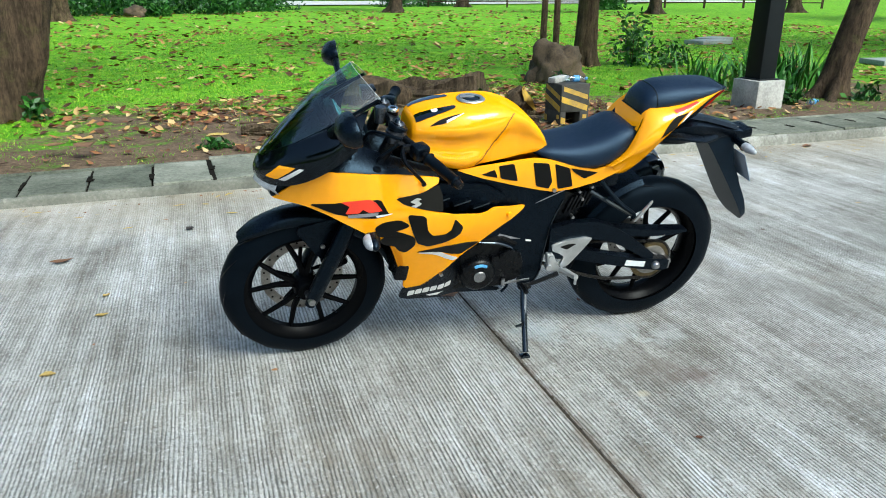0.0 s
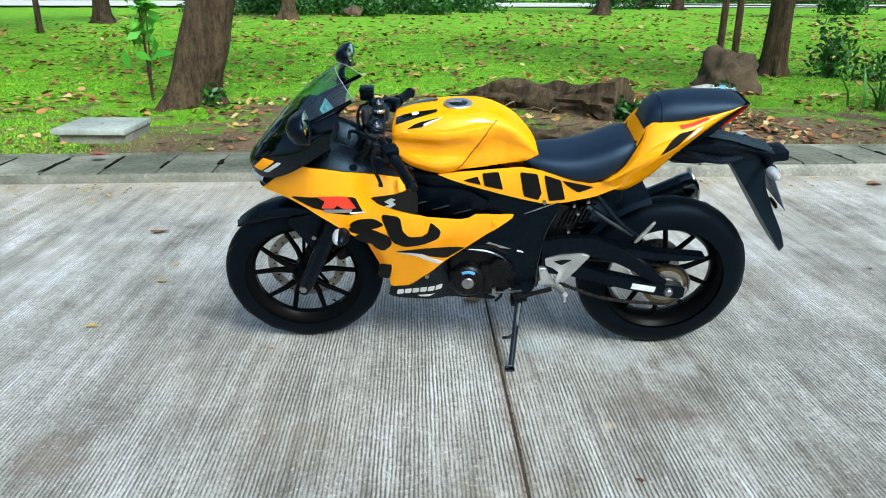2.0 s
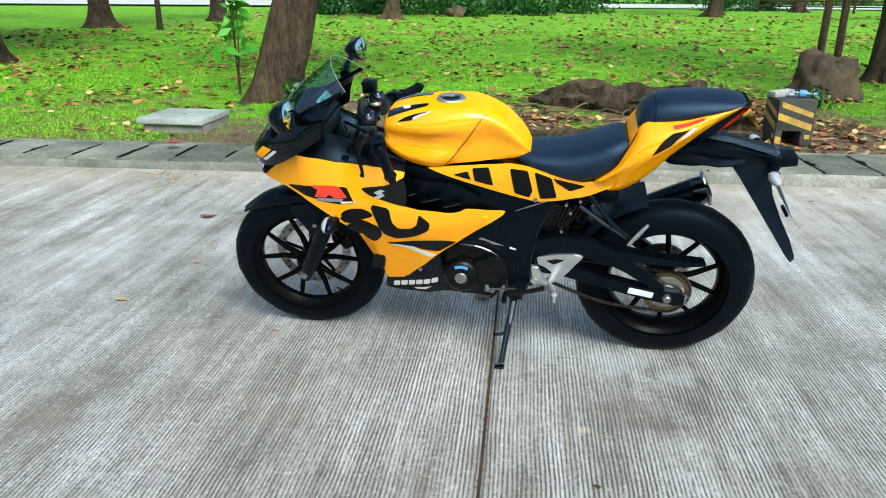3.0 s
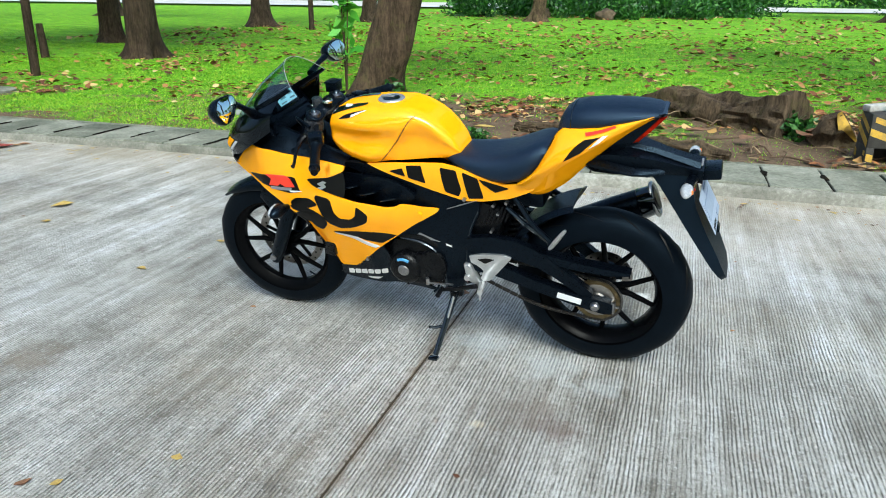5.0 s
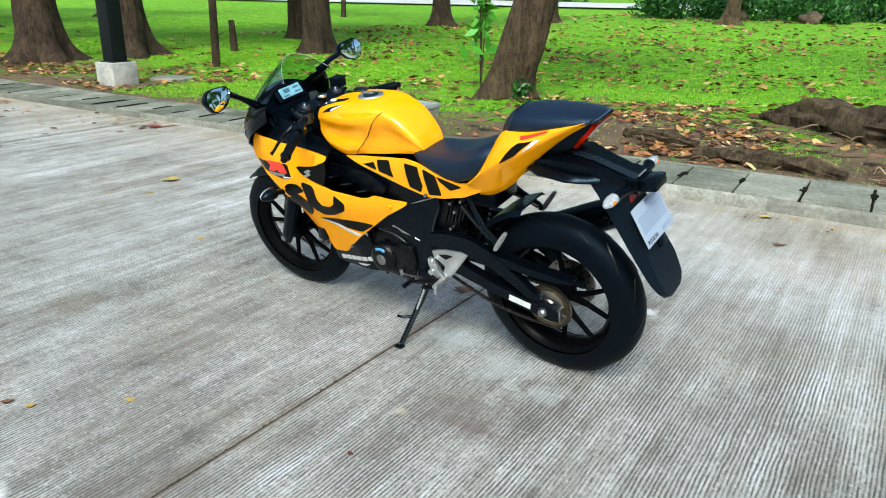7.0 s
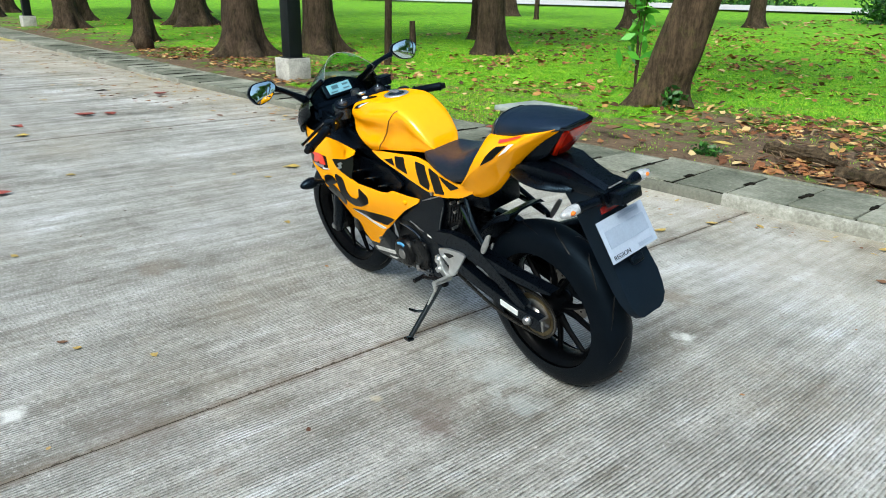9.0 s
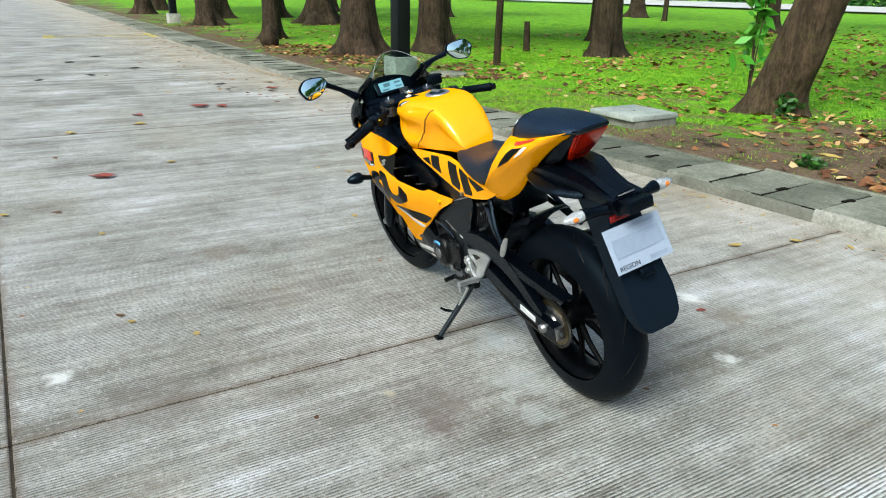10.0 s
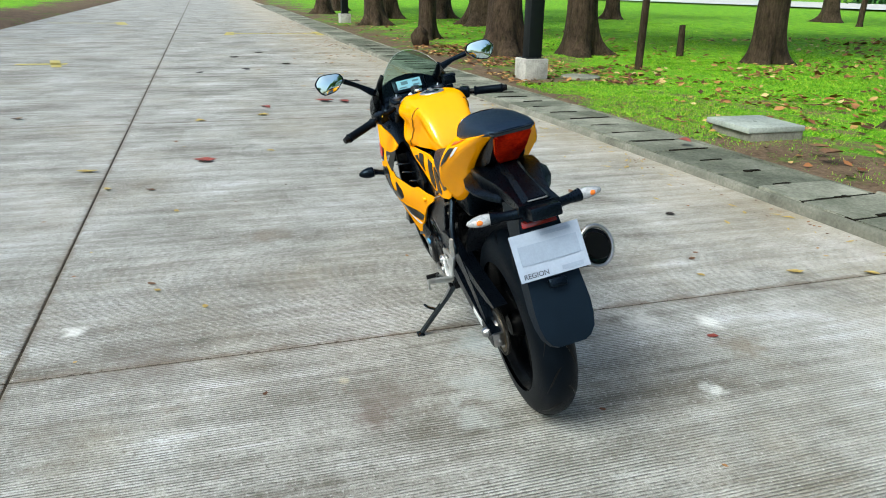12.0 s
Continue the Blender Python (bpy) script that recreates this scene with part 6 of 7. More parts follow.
    inner = loft([[(u, s * (side_depth(u, w) - 0.004), w) for u, w in top_edge],
                  [(u, s * (side_depth(u, w) - 0.020), w + 0.012) for u, w in top_edge],
                  [(u + 0.005, s * (side_depth(u, w) - 0.058), w + ledge(u)) for u, w in top_edge],
                  [(u + 0.01, s * max(0.055, side_depth(u, w) - 0.088), w + ledge(u) * 0.9) for u, w in top_edge],
                  [(u + 0.01, s * 0.045, w - 0.03) for u, w in top_edge]], False, False)
    part("inner_panel", inner, PLASTIC, bike, "dark plastic inner fairing panel", 60)

# nose cowl: skin from the screen's lower edge down to the headlight
UP = [(1.412, 0.0, 0.790), (1.400, 0.03, 0.797), (1.365, 0.070, 0.828), (1.28, 0.122, 0.880), (1.17, 0.140, 0.930), (1.09, 0.135, 0.968)]
LOW = [(1.432, 0.0, 0.728), (1.415, 0.045, 0.722), (1.372, 0.098, 0.722), (1.30, 0.150, 0.748), (1.22, 0.185, 0.798), (1.13, 0.172, 0.855)]
rows = []
up, low = smooth_line(UP, 21), smooth_line(LOW, 21)
for f in range(9):
    t = f / 8
    row = []
    for a, b in zip(up, low):
        p = a.lerp(b, t)
        bulge = 0.018 * math.sin(math.pi * t)
        row.append((p.x + bulge * 0.5, p.y + bulge * (1 if p.y > 0.02 else p.y / 0.02), p.z))
    rows.append([(x, -y, z) for x, y, z in row[:0:-1]] + row)
cowl = loft(rows, False, False)
bmesh.ops.solidify(cowl, geom=cowl.faces[:], thickness=0.004)
cowl = part("nose_cowl", cowl, BLACKGLOSS, bike, "gloss black nose cowl", 50)


def cowl_at(a, t, lift=0.002):
    """A place on the cowl: a along it from the middle to the rear, t from the screen down."""
    def q(a, t):
        i = max(0, min(19, int(a)))
        p = up[i].lerp(up[i + 1], a - i).lerp(low[i].lerp(low[i + 1], a - i), t)
        bulge = 0.018 * math.sin(math.pi * t)
        return Vector((p.x + bulge * 0.5, p.y + bulge * (1 if p.y > 0.02 else p.y / 0.02), p.z))
    n = (q(a + 0.2, t) - q(a - 0.2, t)).cross(q(a, t + 0.02) - q(a, t - 0.02)).normalized()
    if n.y < 0:
        n = -n
    return q(a, t) + n * lift


COWL_GRID = [cowl_at(a * 0.5, t / 16, 0.0) for a in range(1, 39) for t in range(0, 17)]


def cowl_depth(u, w):
    """The cowl's half width at a place in side view."""
    near = sorted((abs(p.x - u) + abs(p.z - w), p.y) for p in COWL_GRID)[:4]
    total = sum(1 / (d + 1e-4) for d, _ in near)
    return sum(y / (d + 1e-4) for d, y in near) / total


for s in (1, -1):
    part("decal", skin([(1.400, 0.752), (1.358, 0.796), (1.312, 0.801), (1.368, 0.751)], cowl_depth, 0.002, s, 0.012, 0.003, 0.05), PAINT, cowl, "yellow slash on the nose cowl", 60)
    part("decal", skin([(1.362, 0.751), (1.304, 0.799), (1.288, 0.800), (1.344, 0.752)], cowl_depth, 0.002, s, 0.012, 0.003, 0.05), DECALWHITE, cowl, "white slash on the nose cowl", 60)
# headlight
lens = []
for k in range(13):
    f = -1 + k / 6
    a = abs(f)
    y = 0.102 * f
    x = 1.433 - 0.062 * a ** 1.7
    lens.append([(x - 0.004, y, 0.727 - 0.002 * a), (x + 0.003, y, 0.708), (x - 0.012, y * 0.97, 0.688), (x - 0.05, y * 0.92, 0.676)])
headlight = part("headlight", loft(lens, False, False), HEADLENS, bike, "clear headlight lens", 60)
part("headlight_shell", joined(box((1.335, 0, 0.72), (0.12, 0.17, 0.10), 0.02), tube([(1.36, -0.08, 0.69), (1.37, 0.0, 0.68), (1.36, 0.08, 0.69)], 0.018, 8, 8)), PLASTIC, headlight)

# windscreen
CENTRE = [(1.410, 0, 0.792), (1.332, 0, 0.882), (1.232, 0, 0.984), (1.122, 0, 1.066)]
EDGE = [(1.360, 0.072, 0.830), (1.27, 0.125, 0.885), (1.15, 0.140, 0.940), (1.052, 0.118, 0.992)]
c_line, e_line = smooth_line(CENTRE, 14), smooth_line(EDGE, 14)
rows = []
for c, e in zip(c_line, e_line):
    row = []
    for k in range(17):
        q = -1 + k / 8
        f = abs(q) ** 2.2
        row.append((c.x + (e.x - c.x) * f, e.y * q, c.z + (e.z - c.z) * f))
    rows.append(row)
bm = loft(rows, False, False)
screen = part("windscreen", bm, SCREEN, bike, "smoked clear curved windscreen", 80)
rim = [Vector(p) for p in rows[-1]]
part("screen_edge", tube(rim, 0.0009, 6), CLEARLENS, screen)
for s in (1, -1):
    part("screen_bolt", lathe([(0, 0.003), (0.007, 0.003), (0.007, -0.003)], 8, "y", (1.20, s * 0.147, 0.918)), STEEL, screen, "small steel screw")
# cockpit behind the screen
cockpit = loft([[(1.35, -0.065, 0.790), (1.35, 0.065, 0.790), (1.35, 0.05, 0.812), (1.35, -0.05, 0.812)],
                [(1.27, -0.11, 0.79), (1.27, 0.11, 0.79), (1.27, 0.10, 0.852), (1.27, -0.10, 0.852)],
                [(1.20, -0.148, 0.80), (1.20, 0.148, 0.80), (1.21, 0.128, 0.882), (1.21, -0.128, 0.882)],
                [(1.13, -0.150, 0.82), (1.13, 0.150, 0.82), (1.165, 0.126, 0.893), (1.165, -0.126, 0.893)]])
bmesh.ops.bevel(cockpit, geom=cockpit.edges[:], offset=0.012, segments=2, affect="EDGES")
part("cockpit", cockpit, PLASTIC, bike, "dark plastic cockpit tray", 50)
for s in (1, -1):
    part("screen_stay", tube([(1.30, s * 0.108, 0.862), (1.18, s * 0.130, 0.925), (1.060, s * 0.124, 0.992)], [0.010, 0.016, 0.009], 8, 8, 0.45), PLASTIC, bike)
dash_rows = [[(1.148, v * 0.134, 0.862), (1.172, v * 0.137, 0.893 - 0.004 * v * v), (1.205 - 0.012 * v * v, v * 0.134, 0.932 - 0.016 * v * v), (1.228 - 0.02 * v * v, v * 0.120, 0.952 - 0.03 * v * v), (1.245 - 0.02 * v * v, v * 0.118, 0.946 - 0.03 * v * v)] for v in [-1 + k / 8 for k in range(17)]]
dash_panel = loft(dash_rows, False, False)
bmesh.ops.solidify(dash_panel, geom=dash_panel.faces[:], thickness=0.005)
part("dash_panel", dash_panel, PLASTIC, bike, "black dash surround behind the windscreen", 50)
dash = part("instrument_panel", box((1.178, 0.0, 0.908), (0.036, 0.150, 0.066), 0.012, (0, 34, 0)), PLASTIC, bike, "digital instrument panel")
dm = pose(1.1612, 0, 0.9195, 0, 34, 0)
part("display", moved(box((0, 0, 0), (0.004, 0.108, 0.042), 0.0015), dm), LCD, dash, "pale blue lcd display")
for y, z, sy, sz in ((0.02, 0.006, 0.03, 0.016), (-0.03, 0.008, 0.028, 0.008), (-0.03, -0.010, 0.028, 0.006), (0.03, -0.014, 0.03, 0.005)):
    part("digit_bar", moved(box((-0.0026, y, z), (0.002, sy, sz), 0), dm), LCDDARK, dash)

# mirrors
for s, tip, root in ((1, (1.165, 0.335, 0.992), (1.20, 0.150, 0.905)), (-1, (1.12, -0.328, 0.998), (1.13, -0.145, 0.962))):
    t = Vector(tip)
    stalk_end = t + Vector((0.012, -s * 0.062, -0.004))
    mirror = part("mirror", tube([root, (Vector(root) + stalk_end) / 2 + Vector((0.004, 0, 0.004)), stalk_end], [0.018, 0.010, 0.012], 10, 8), PLASTIC, bike, "black hexagonal rear-view mirror")
    out = [(-0.068, 0.006), (-0.052, 0.037), (0.034, 0.044), (0.068, 0.008), (0.040, -0.046), (-0.022, -0.038)]
    out = rounded(out, 0.18, 2)
    m = Matrix.Translation(t) @ pose(0, 0, 0, 0, 13.2 if s == 1 else 10.2, s * 5)
    rings = []
    for x, f in ((-0.004, 0.97), (0.0, 1.0), (0.020, 0.95), (0.038, 0.74), (0.049, 0.42), (0.053, 0.15)):
        rings.append([m @ Vector((x, s * a * f, b * f)) for a, b in out])
    part("mirror_shell", loft(rings), PLASTIC, mirror, "", 60)
    dome = [[m @ Vector((-0.0062 - 0.0055 * (1 - f * f), s * a * 0.90 * f, b * 0.90 * f)) for a, b in out] for f in (1.0, 0.85, 0.7, 0.5, 0.3, 0.1)]
    part("mirror_glass", loft(dome), MIRROR, mirror, "mirror glass")

# handlebars and controls
YM = Matrix.Translation((0.995, 0, 0.893)) @ pose(0, 0, 0, 0, -22, 0)
yoke_outline = [(0.030, 0.0), (0.022, 0.040), (0.022, 0.066), (0.034, 0.082), (0.036, 0.100), (0.022, 0.124), (-0.008, 0.126), (-0.024, 0.112), (-0.026, 0.086), (-0.018, 0.055), (-0.024, 0.0)]
yoke_outline += [(a, -b) for a, b in yoke_outline[-2:0:-1]]
part("top_yoke", steered(moved(plate([(a, b) for a, b in rounded(yoke_outline, 0.2, 1)], -0.009, 0.009, 0.003), YM @ pose(0, 0, 0, -90, 0, 0))), PLASTIC, bike, "black waisted top yoke", 45)
part("steering_stem", steered(tube([(0.995, 0, 0.86), (0.990, 0, 0.912)], 0.018, 16)), ENGINE, bike)
part("stem_nut", steered(lathe([(0.009, 0.010), (0.016, 0.010), (0.019, 0.006), (0.019, 0.0)], 24, "z", (0.990, 0, 0.912))), CHROME, bike, "polished steering stem nut")
part("ignition_lock", steered(lathe([(0, 0.022), (0.017, 0.022), (0.019, 0.016), (0.019, -0.03)], 20, "z", (1.03, 0, 0.905))), YOKE, bike, "round ignition lock")
GRIPS = {1: ((0.985, 0.100, 0.868), (0.868, 0.338, 0.812)), -1: ((0.998, -0.100, 0.872), (0.908, -0.338, 0.858))}
for s in (1, -1):
    a, b = Vector(GRIPS[s][0]), Vector(GRIPS[s][1])
    part("fork_cap", steered(lathe([(0, 0.02), (0.014, 0.02), (0.021, 0.014), (0.022, 0.0), (0.022, -0.05)], 20, "z", (0.998, s * 0.092, 0.892))), YOKE, bike, "black fork cap")
    part("fork_adjuster", steered(lathe([(0, 0.030), (0.006, 0.030), (0.008, 0.026), (0.012, 0.021), (0.012, 0.018)], 16, "z", (0.998, s * 0.092, 0.892))), BLACKGLOSS, bike, "small black fork adjuster")
    part("clip_on_clamp", lathe([(0.022, 0.018), (0.033, 0.018), (0.033, -0.018), (0.022, -0.018)], 20, "z", (0.998, s * 0.096, 0.868)), YOKE, bike)
    d = (b - a).normalized()
    bar = part("handlebar", tube([a, b - d * 0.005], 0.0115, 12), ENGINE, bike, "black clip-on handlebar")
    g0 = a + d * 0.135
    part("grip", tube([g0, g0 + d * 0.006, g0 + d * 0.012, b - d * 0.01, b - d * 0.006, b], [0.018, 0.021, 0.0165, 0.0165, 0.0195, 0.017], 16), RUBBER, bar, "black rubber grip")
    part("bar_end", tube([b, b + d * 0.018], [0.015, 0.012], 12), ENGINE, bar)
    sw = a + d * 0.095
    part("switch_housing", moved(box((0, 0, 0), (0.052, 0.045, 0.046), 0.010), Matrix.Translation(sw) @ d.to_track_quat("Y", "Z").to_matrix().to_4x4()), PLASTIC, bar)
    if s == 1:
        part("horn_button", moved(box((-0.004, 0.0, 0.024), (0.020, 0.014, 0.008), 0.003), Matrix.Translation(sw) @ pose(0, 0, 0, 0, -50, 0)), YBUTTON, bar, "yellow switch button")
    lever0 = a + d * 0.075 + Vector((0.035, 0, 0.0))
    lever1 = b + Vector((0.085, 0, -0.012)) - d * 0.02
    lever = part("lever", tube([lever0 - Vector((0.02, 0, 0)), lever0, lever0.lerp(lever1, 0.35) + Vector((0.018, 0, -0.004)), lever0.lerp(lever1, 0.9), lever1], [0.010, 0.011, 0.007, 0.005, 0.008], 8, 12), ENGINE, bike, "black hand lever")
    part("lever_clamp", tube([lever0 - Vector((0.03, 0, 0)), lever0 + Vector((0.006, 0, 0))], 0.014, 8), ENGINE, lever)
part("brake_reservoir", joined(box((1.045, -0.15, 0.918), (0.046, 0.052, 0.034), 0.006), box((1.045, -0.15, 0.937), (0.050, 0.056, 0.008), 0.003), tube([(1.03, -0.15, 0.90), (1.005, -0.15, 0.87)], 0.009, 8)), PLASTIC, bike, "black brake fluid reservoir")
for pts in ([(1.0, 0.15, 0.86), (1.06, 0.12, 0.80), (1.04, 0.05, 0.74)], [(0.99, 0.14, 0.87), (1.07, 0.09, 0.88), (1.09, 0.03, 0.83)], [(1.0, -0.15, 0.90), (1.07, -0.10, 0.88), (1.06, -0.03, 0.80)], [(0.98, 0.12, 0.87), (1.02, 0.07, 0.83), (0.98, 0.03, 0.74)]):
    part("control_cable", tube(pts, 0.0055, 6, 12), PLASTIC, bike)

# tank
TOP = [(0.945, 0.888), (0.93, 0.908), (0.88, 0.924), (0.80, 0.936), (0.734, 0.940), (0.667, 0.942), (0.61, 0.928), (0.55, 0.895), (0.50, 0.845), (0.475, 0.806), (0.468, 0.785)]
LOWT = [(0.945, 0.805), (0.93, 0.788), (0.88, 0.765), (0.80, 0.750), (0.734, 0.757), (0.667, 0.760), (0.61, 0.765), (0.55, 0.772), (0.50, 0.774), (0.475, 0.776), (0.468, 0.778)]
WID = [(0.945, 0.078), (0.93, 0.090), (0.88, 0.110), (0.80, 0.126), (0.734, 0.127), (0.667, 0.117), (0.61, 0.106), (0.55, 0.096), (0.50, 0.079), (0.475, 0.062), (0.468, 0.050)]


def eased(table):
    """A smooth curve through a table of (place, value)."""
    line = smooth_line([(a, 0, b) for a, b in table], 80)
    return sorted((p.x, p.z) for p in line)


TOP_S, LOW_S, WID_S = eased(TOP), eased(LOWT), eased(WID)
SEAM_LINE = [(3.0, 0.612), (4.0, 0.628), (5.2, 0.650), (6.4, 0.676), (7.6, 0.705), (8.9, 0.740)]
KNEE = {4: 0.15, 5: 0.75, 6: 1.0, 7: 1.0, 8: 0.9, 9: 0.5}


def tank_ring(u):
    """Flat crown, a shoulder crease, a hollow flank in front and a knee recess behind the seam."""
    top, lo, hw = interp(u, TOP_S), interp(u, LOW_S), interp(u, WID_S)
    h = top - lo
    fwd = interp(u, [(0.66, 0.0), (0.78, 1.0)])
    hollow = 0.013 * interp(u, [(0.66, 0.0), (0.75, 1.0), (0.84, 1.0), (0.935, 0.1)])
    half = [(0, top), (hw * 0.34, top - 0.0005), (hw * 0.61, top - h * 0.016), (hw * 0.80, top - h * 0.062), (hw * 0.925, top - h * 0.165), (hw * (1.0 + 0.025 * fwd), top - h * 0.325),
            (hw * (0.965 + 0.025 * fwd) - hollow, top - h * 0.51), (hw * (0.945 + 0.045 * fwd) - hollow * 0.9, top - h * 0.68), (hw * (0.94 + 0.07 * fwd), top - h * 0.85), (hw * (0.86 + 0.06 * fwd), lo), (hw * 0.4, lo - 0.004), (0, lo - 0.004)]
    fade = 0.019 * interp(u, [(0.49, 0.0), (0.58, 1.0)])
    pts = []
    for k, (v, w) in enumerate(half):
        if k in KNEE:
            v -= fade * KNEE[k] * interp(interp(k, SEAM_LINE) - u, [(-0.004, 0.0), (0.018, 0.8), (0.045, 1.0)])
        pts.append((0, v, w))
    fine = [(p.y, p.z) for p in smooth_line(pts[:10], 28)] + [(p[1], p[2]) for p in pts[10:]]
    return body_ring(u, fine)


us = [0.945, 0.942, 0.937] + [0.930 - 0.011 * k for k in range(41)] + [0.483, 0.478, 0.473, 0.470, 0.468]
tank = part("fuel_tank", loft([tank_ring(u) for u in us]), PAINT, bike, "glossy sculpted yellow fuel tank", 60)


def tank_point(u, g, lift=0.0015, s=1):
    """A place on the tank's skin; g counts along the half section from the top."""
    r = tank_ring(u)
    g = g * 3
    i = min(int(g), 26)
    p = r[i].lerp(r[i + 1], g - i)
    n = Vector((0, (r[i + 1] - r[i]).z * -1, (r[i + 1] - r[i]).y)).normalized()
    if n.y < -0.01 or (abs(n.y) < 0.02 and n.z < 0):
        n = -n
    q = p + n * lift
    return Vector((q.x, s * q.y, q.z))


for s in (1, -1):
    seam_line = [(0.612, 3.0), (0.628, 4.0), (0.650, 5.2), (0.676, 6.4), (0.705, 7.6), (0.740, 8.9)]
    seam_pts = [tank_point(interp(k / 8, [(q, p[0]) for q, p in enumerate(seam_line)]), interp(k / 8, [(q, p[1]) for q, p in enumerate(seam_line)]), 0.0006, s) for k in range(41)]
    part("panel_seam", tube(seam_pts, 0.0016, 6), SEAM, tank, "dark panel seam")
    rows = [[tank_point(u, g0 + (g1 - g0) * k / 3, 0.002, s) for k in range(4)] for u, g0, g1 in ((0.932, 1.3, 3.3), (0.915, 1.2, 3.2), (0.88, 1.1, 2.7), (0.84, 1.0, 2.1), (0.805, 0.95, 1.6), (0.800, 1.1, 1.3))]
    part("tank_vent", loft(rows, False, False), BLACKGLOSS, tank, "black recessed air vent", 60)
    rows = [[tank_point(u, g0 + (g1 - g0) * k / 3, 0.0022, s) for k in range(4)] for u, g0, g1 in ((0.892, 4.1, 4.2), (0.87, 3.55, 4.05), (0.85, 3.25, 3.95), (0.82, 2.95, 3.45), (0.795, 2.75, 2.9))]
    part("decal", loft(rows, False, False), DECALBLACK, tank, "black flash on the tank", 60)
    rows = [[tank_point(u, g0 + (g1 - g0) * k / 3, 0.003, s) for k in range(4)] for u, g0, g1 in ((0.842, 3.55, 3.9), (0.82, 3.2, 3.5), (0.785, 2.72, 2.82))]
    part("decal", loft(rows, False, False), DECALWHITE, tank, "white flash on the tank", 60)
part("filler_ring", lathe([(0.031, 0.0), (0.045, 0.0), (0.047, 0.004), (0.044, 0.007), (0.031, 0.007)], 40, "z", (0.734, 0, 0.9385), True), SILVER, tank, "polished filler ring")
part("filler_cap", lathe([(0, 0.012), (0.018, 0.011), (0.028, 0.008), (0.031, 0.002)], 32, "z", (0.734, 0, 0.9385)), BLACKGLOSS, tank, "black fuel filler cap")
part("cap_hinge", box((0.748, 0, 0.950), (0.05, 0.016, 0.005), 0.002), DECALGREY, tank)
part("tank_sticker", moved(box((0, 0, 0), (0.022, 0.014, 0.001), 0), Matrix.Translation(tank_point(0.87, 1.6, 0.004)) @ pose(0, 0, 0, -20, 0, 10)), STICKER, tank, "white caution sticker")

# seats
def seat_ring(u, top, lo, hw, domed=False):
    h = top - lo
    if domed:
        return body_ring(u, [(0, top), (hw * 0.42, top - h * 0.04), (hw * 0.72, top - h * 0.17), (hw * 0.90, top - h * 0.38), (hw * 0.99, top - h * 0.68), (hw * 1.0, top - h * 0.88), (hw * 0.95, lo), (0, lo - 0.002)])
    return body_ring(u, [(0, top), (hw * 0.45, top - h * 0.01), (hw * 0.75, top - h * 0.08), (hw * 0.93, top - h * 0.28), (hw * 1.0, top - h * 0.55), (hw * 0.99, top - h * 0.85), (hw * 0.93, lo), (0, lo - 0.002)])


seat = [seat_ring(u, t, l, h) for u, t, l, h in ((0.535, 0.784, 0.768, 0.045), (0.52, 0.789, 0.764, 0.062), (0.49, 0.791, 0.755, 0.085), (0.45, 0.791, 0.744, 0.100), (0.40, 0.793, 0.732, 0.110), (0.35, 0.799, 0.722, 0.117), (0.30, 0.812, 0.720, 0.121), (0.25, 0.832, 0.735, 0.123), (0.215, 0.847, 0.758, 0.119), (0.19, 0.853, 0.785, 0.110), (0.172, 0.852, 0.808, 0.10), (0.160, 0.844, 0.825, 0.085))]
part("rider_seat", loft(seat), SEATMAT, bike, "dark grained vinyl rider seat", 60)
pill = [seat_ring(u, t, l, h, True) for u, t, l, h in ((0.142, 0.915, 0.890, 0.058), (0.138, 0.932, 0.888, 0.068), (0.126, 0.953, 0.892, 0.076), (0.105, 0.971, 0.900, 0.084), (0.06, 0.981, 0.914, 0.091), (0.0, 0.985, 0.926, 0.094), (-0.07, 0.985, 0.942, 0.090), (-0.12, 0.983, 0.953, 0.082), (-0.150, 0.979, 0.960, 0.071), (-0.166, 0.972, 0.963, 0.055))]
pillion = part("pillion_seat", loft(pill), SEATMAT, bike, "dark vinyl pillion seat pad", 60)
seam_ring = seat_ring(0.098, 0.9733, 0.9022, 0.0853, True)
part("seat_seam", tube([seam_ring[k] for k in (5, 4, 3, 2, 1, 0, 13, 12, 11, 10, 9)], 0.0022, 6), BLACKGLOSS, pillion, "stitched seam")
part("seat_hump", loft([[(0.168, v * 0.104, 0.846 - 0.004 * v * v), (0.150, v * 0.092, 0.880), (0.128, v * 0.080, 0.908)] for v in (-1, -0.6, -0.2, 0.2, 0.6, 1)], False, False), PAINT, bike, "yellow panel between the seats", 60)
# tail core and lights
core = loft([body_ring(u, [(0, t), (h, t), (h, (t + l) / 2), (h * 0.9, l), (0, l)]) for u, t, l, h in ((0.32, 0.71, 0.66, 0.08), (0.2, 0.79, 0.69, 0.09), (0.165, 0.85, 0.72, 0.085), (0.14, 0.895, 0.745, 0.068), (0.05, 0.918, 0.79, 0.066), (-0.05, 0.942, 0.850, 0.064), (-0.085, 0.952, 0.868, 0.058), (-0.112, 0.957, 0.900, 0.056), (-0.158, 0.964, 0.950, 0.054))])
part("tail_core", core, PLASTIC, bike, "black inner tail", 50)
trim = loft([[(u, -hw, w), (u, hw, w), (u, hw * 0.92, w - 0.011), (u, -hw * 0.92, w - 0.011)] for u, w, hw in ((-0.06, 0.955, 0.066), (-0.13, 0.965, 0.068), (-0.162, 0.970, 0.064), (-0.180, 0.971, 0.054))])
bmesh.ops.bevel(trim, geom=trim.edges[:], offset=0.003, segments=2, affect="EDGES")
part("tail_trim", trim, BLACKGLOSS, bike, "gloss black trim over the tail light", 50)
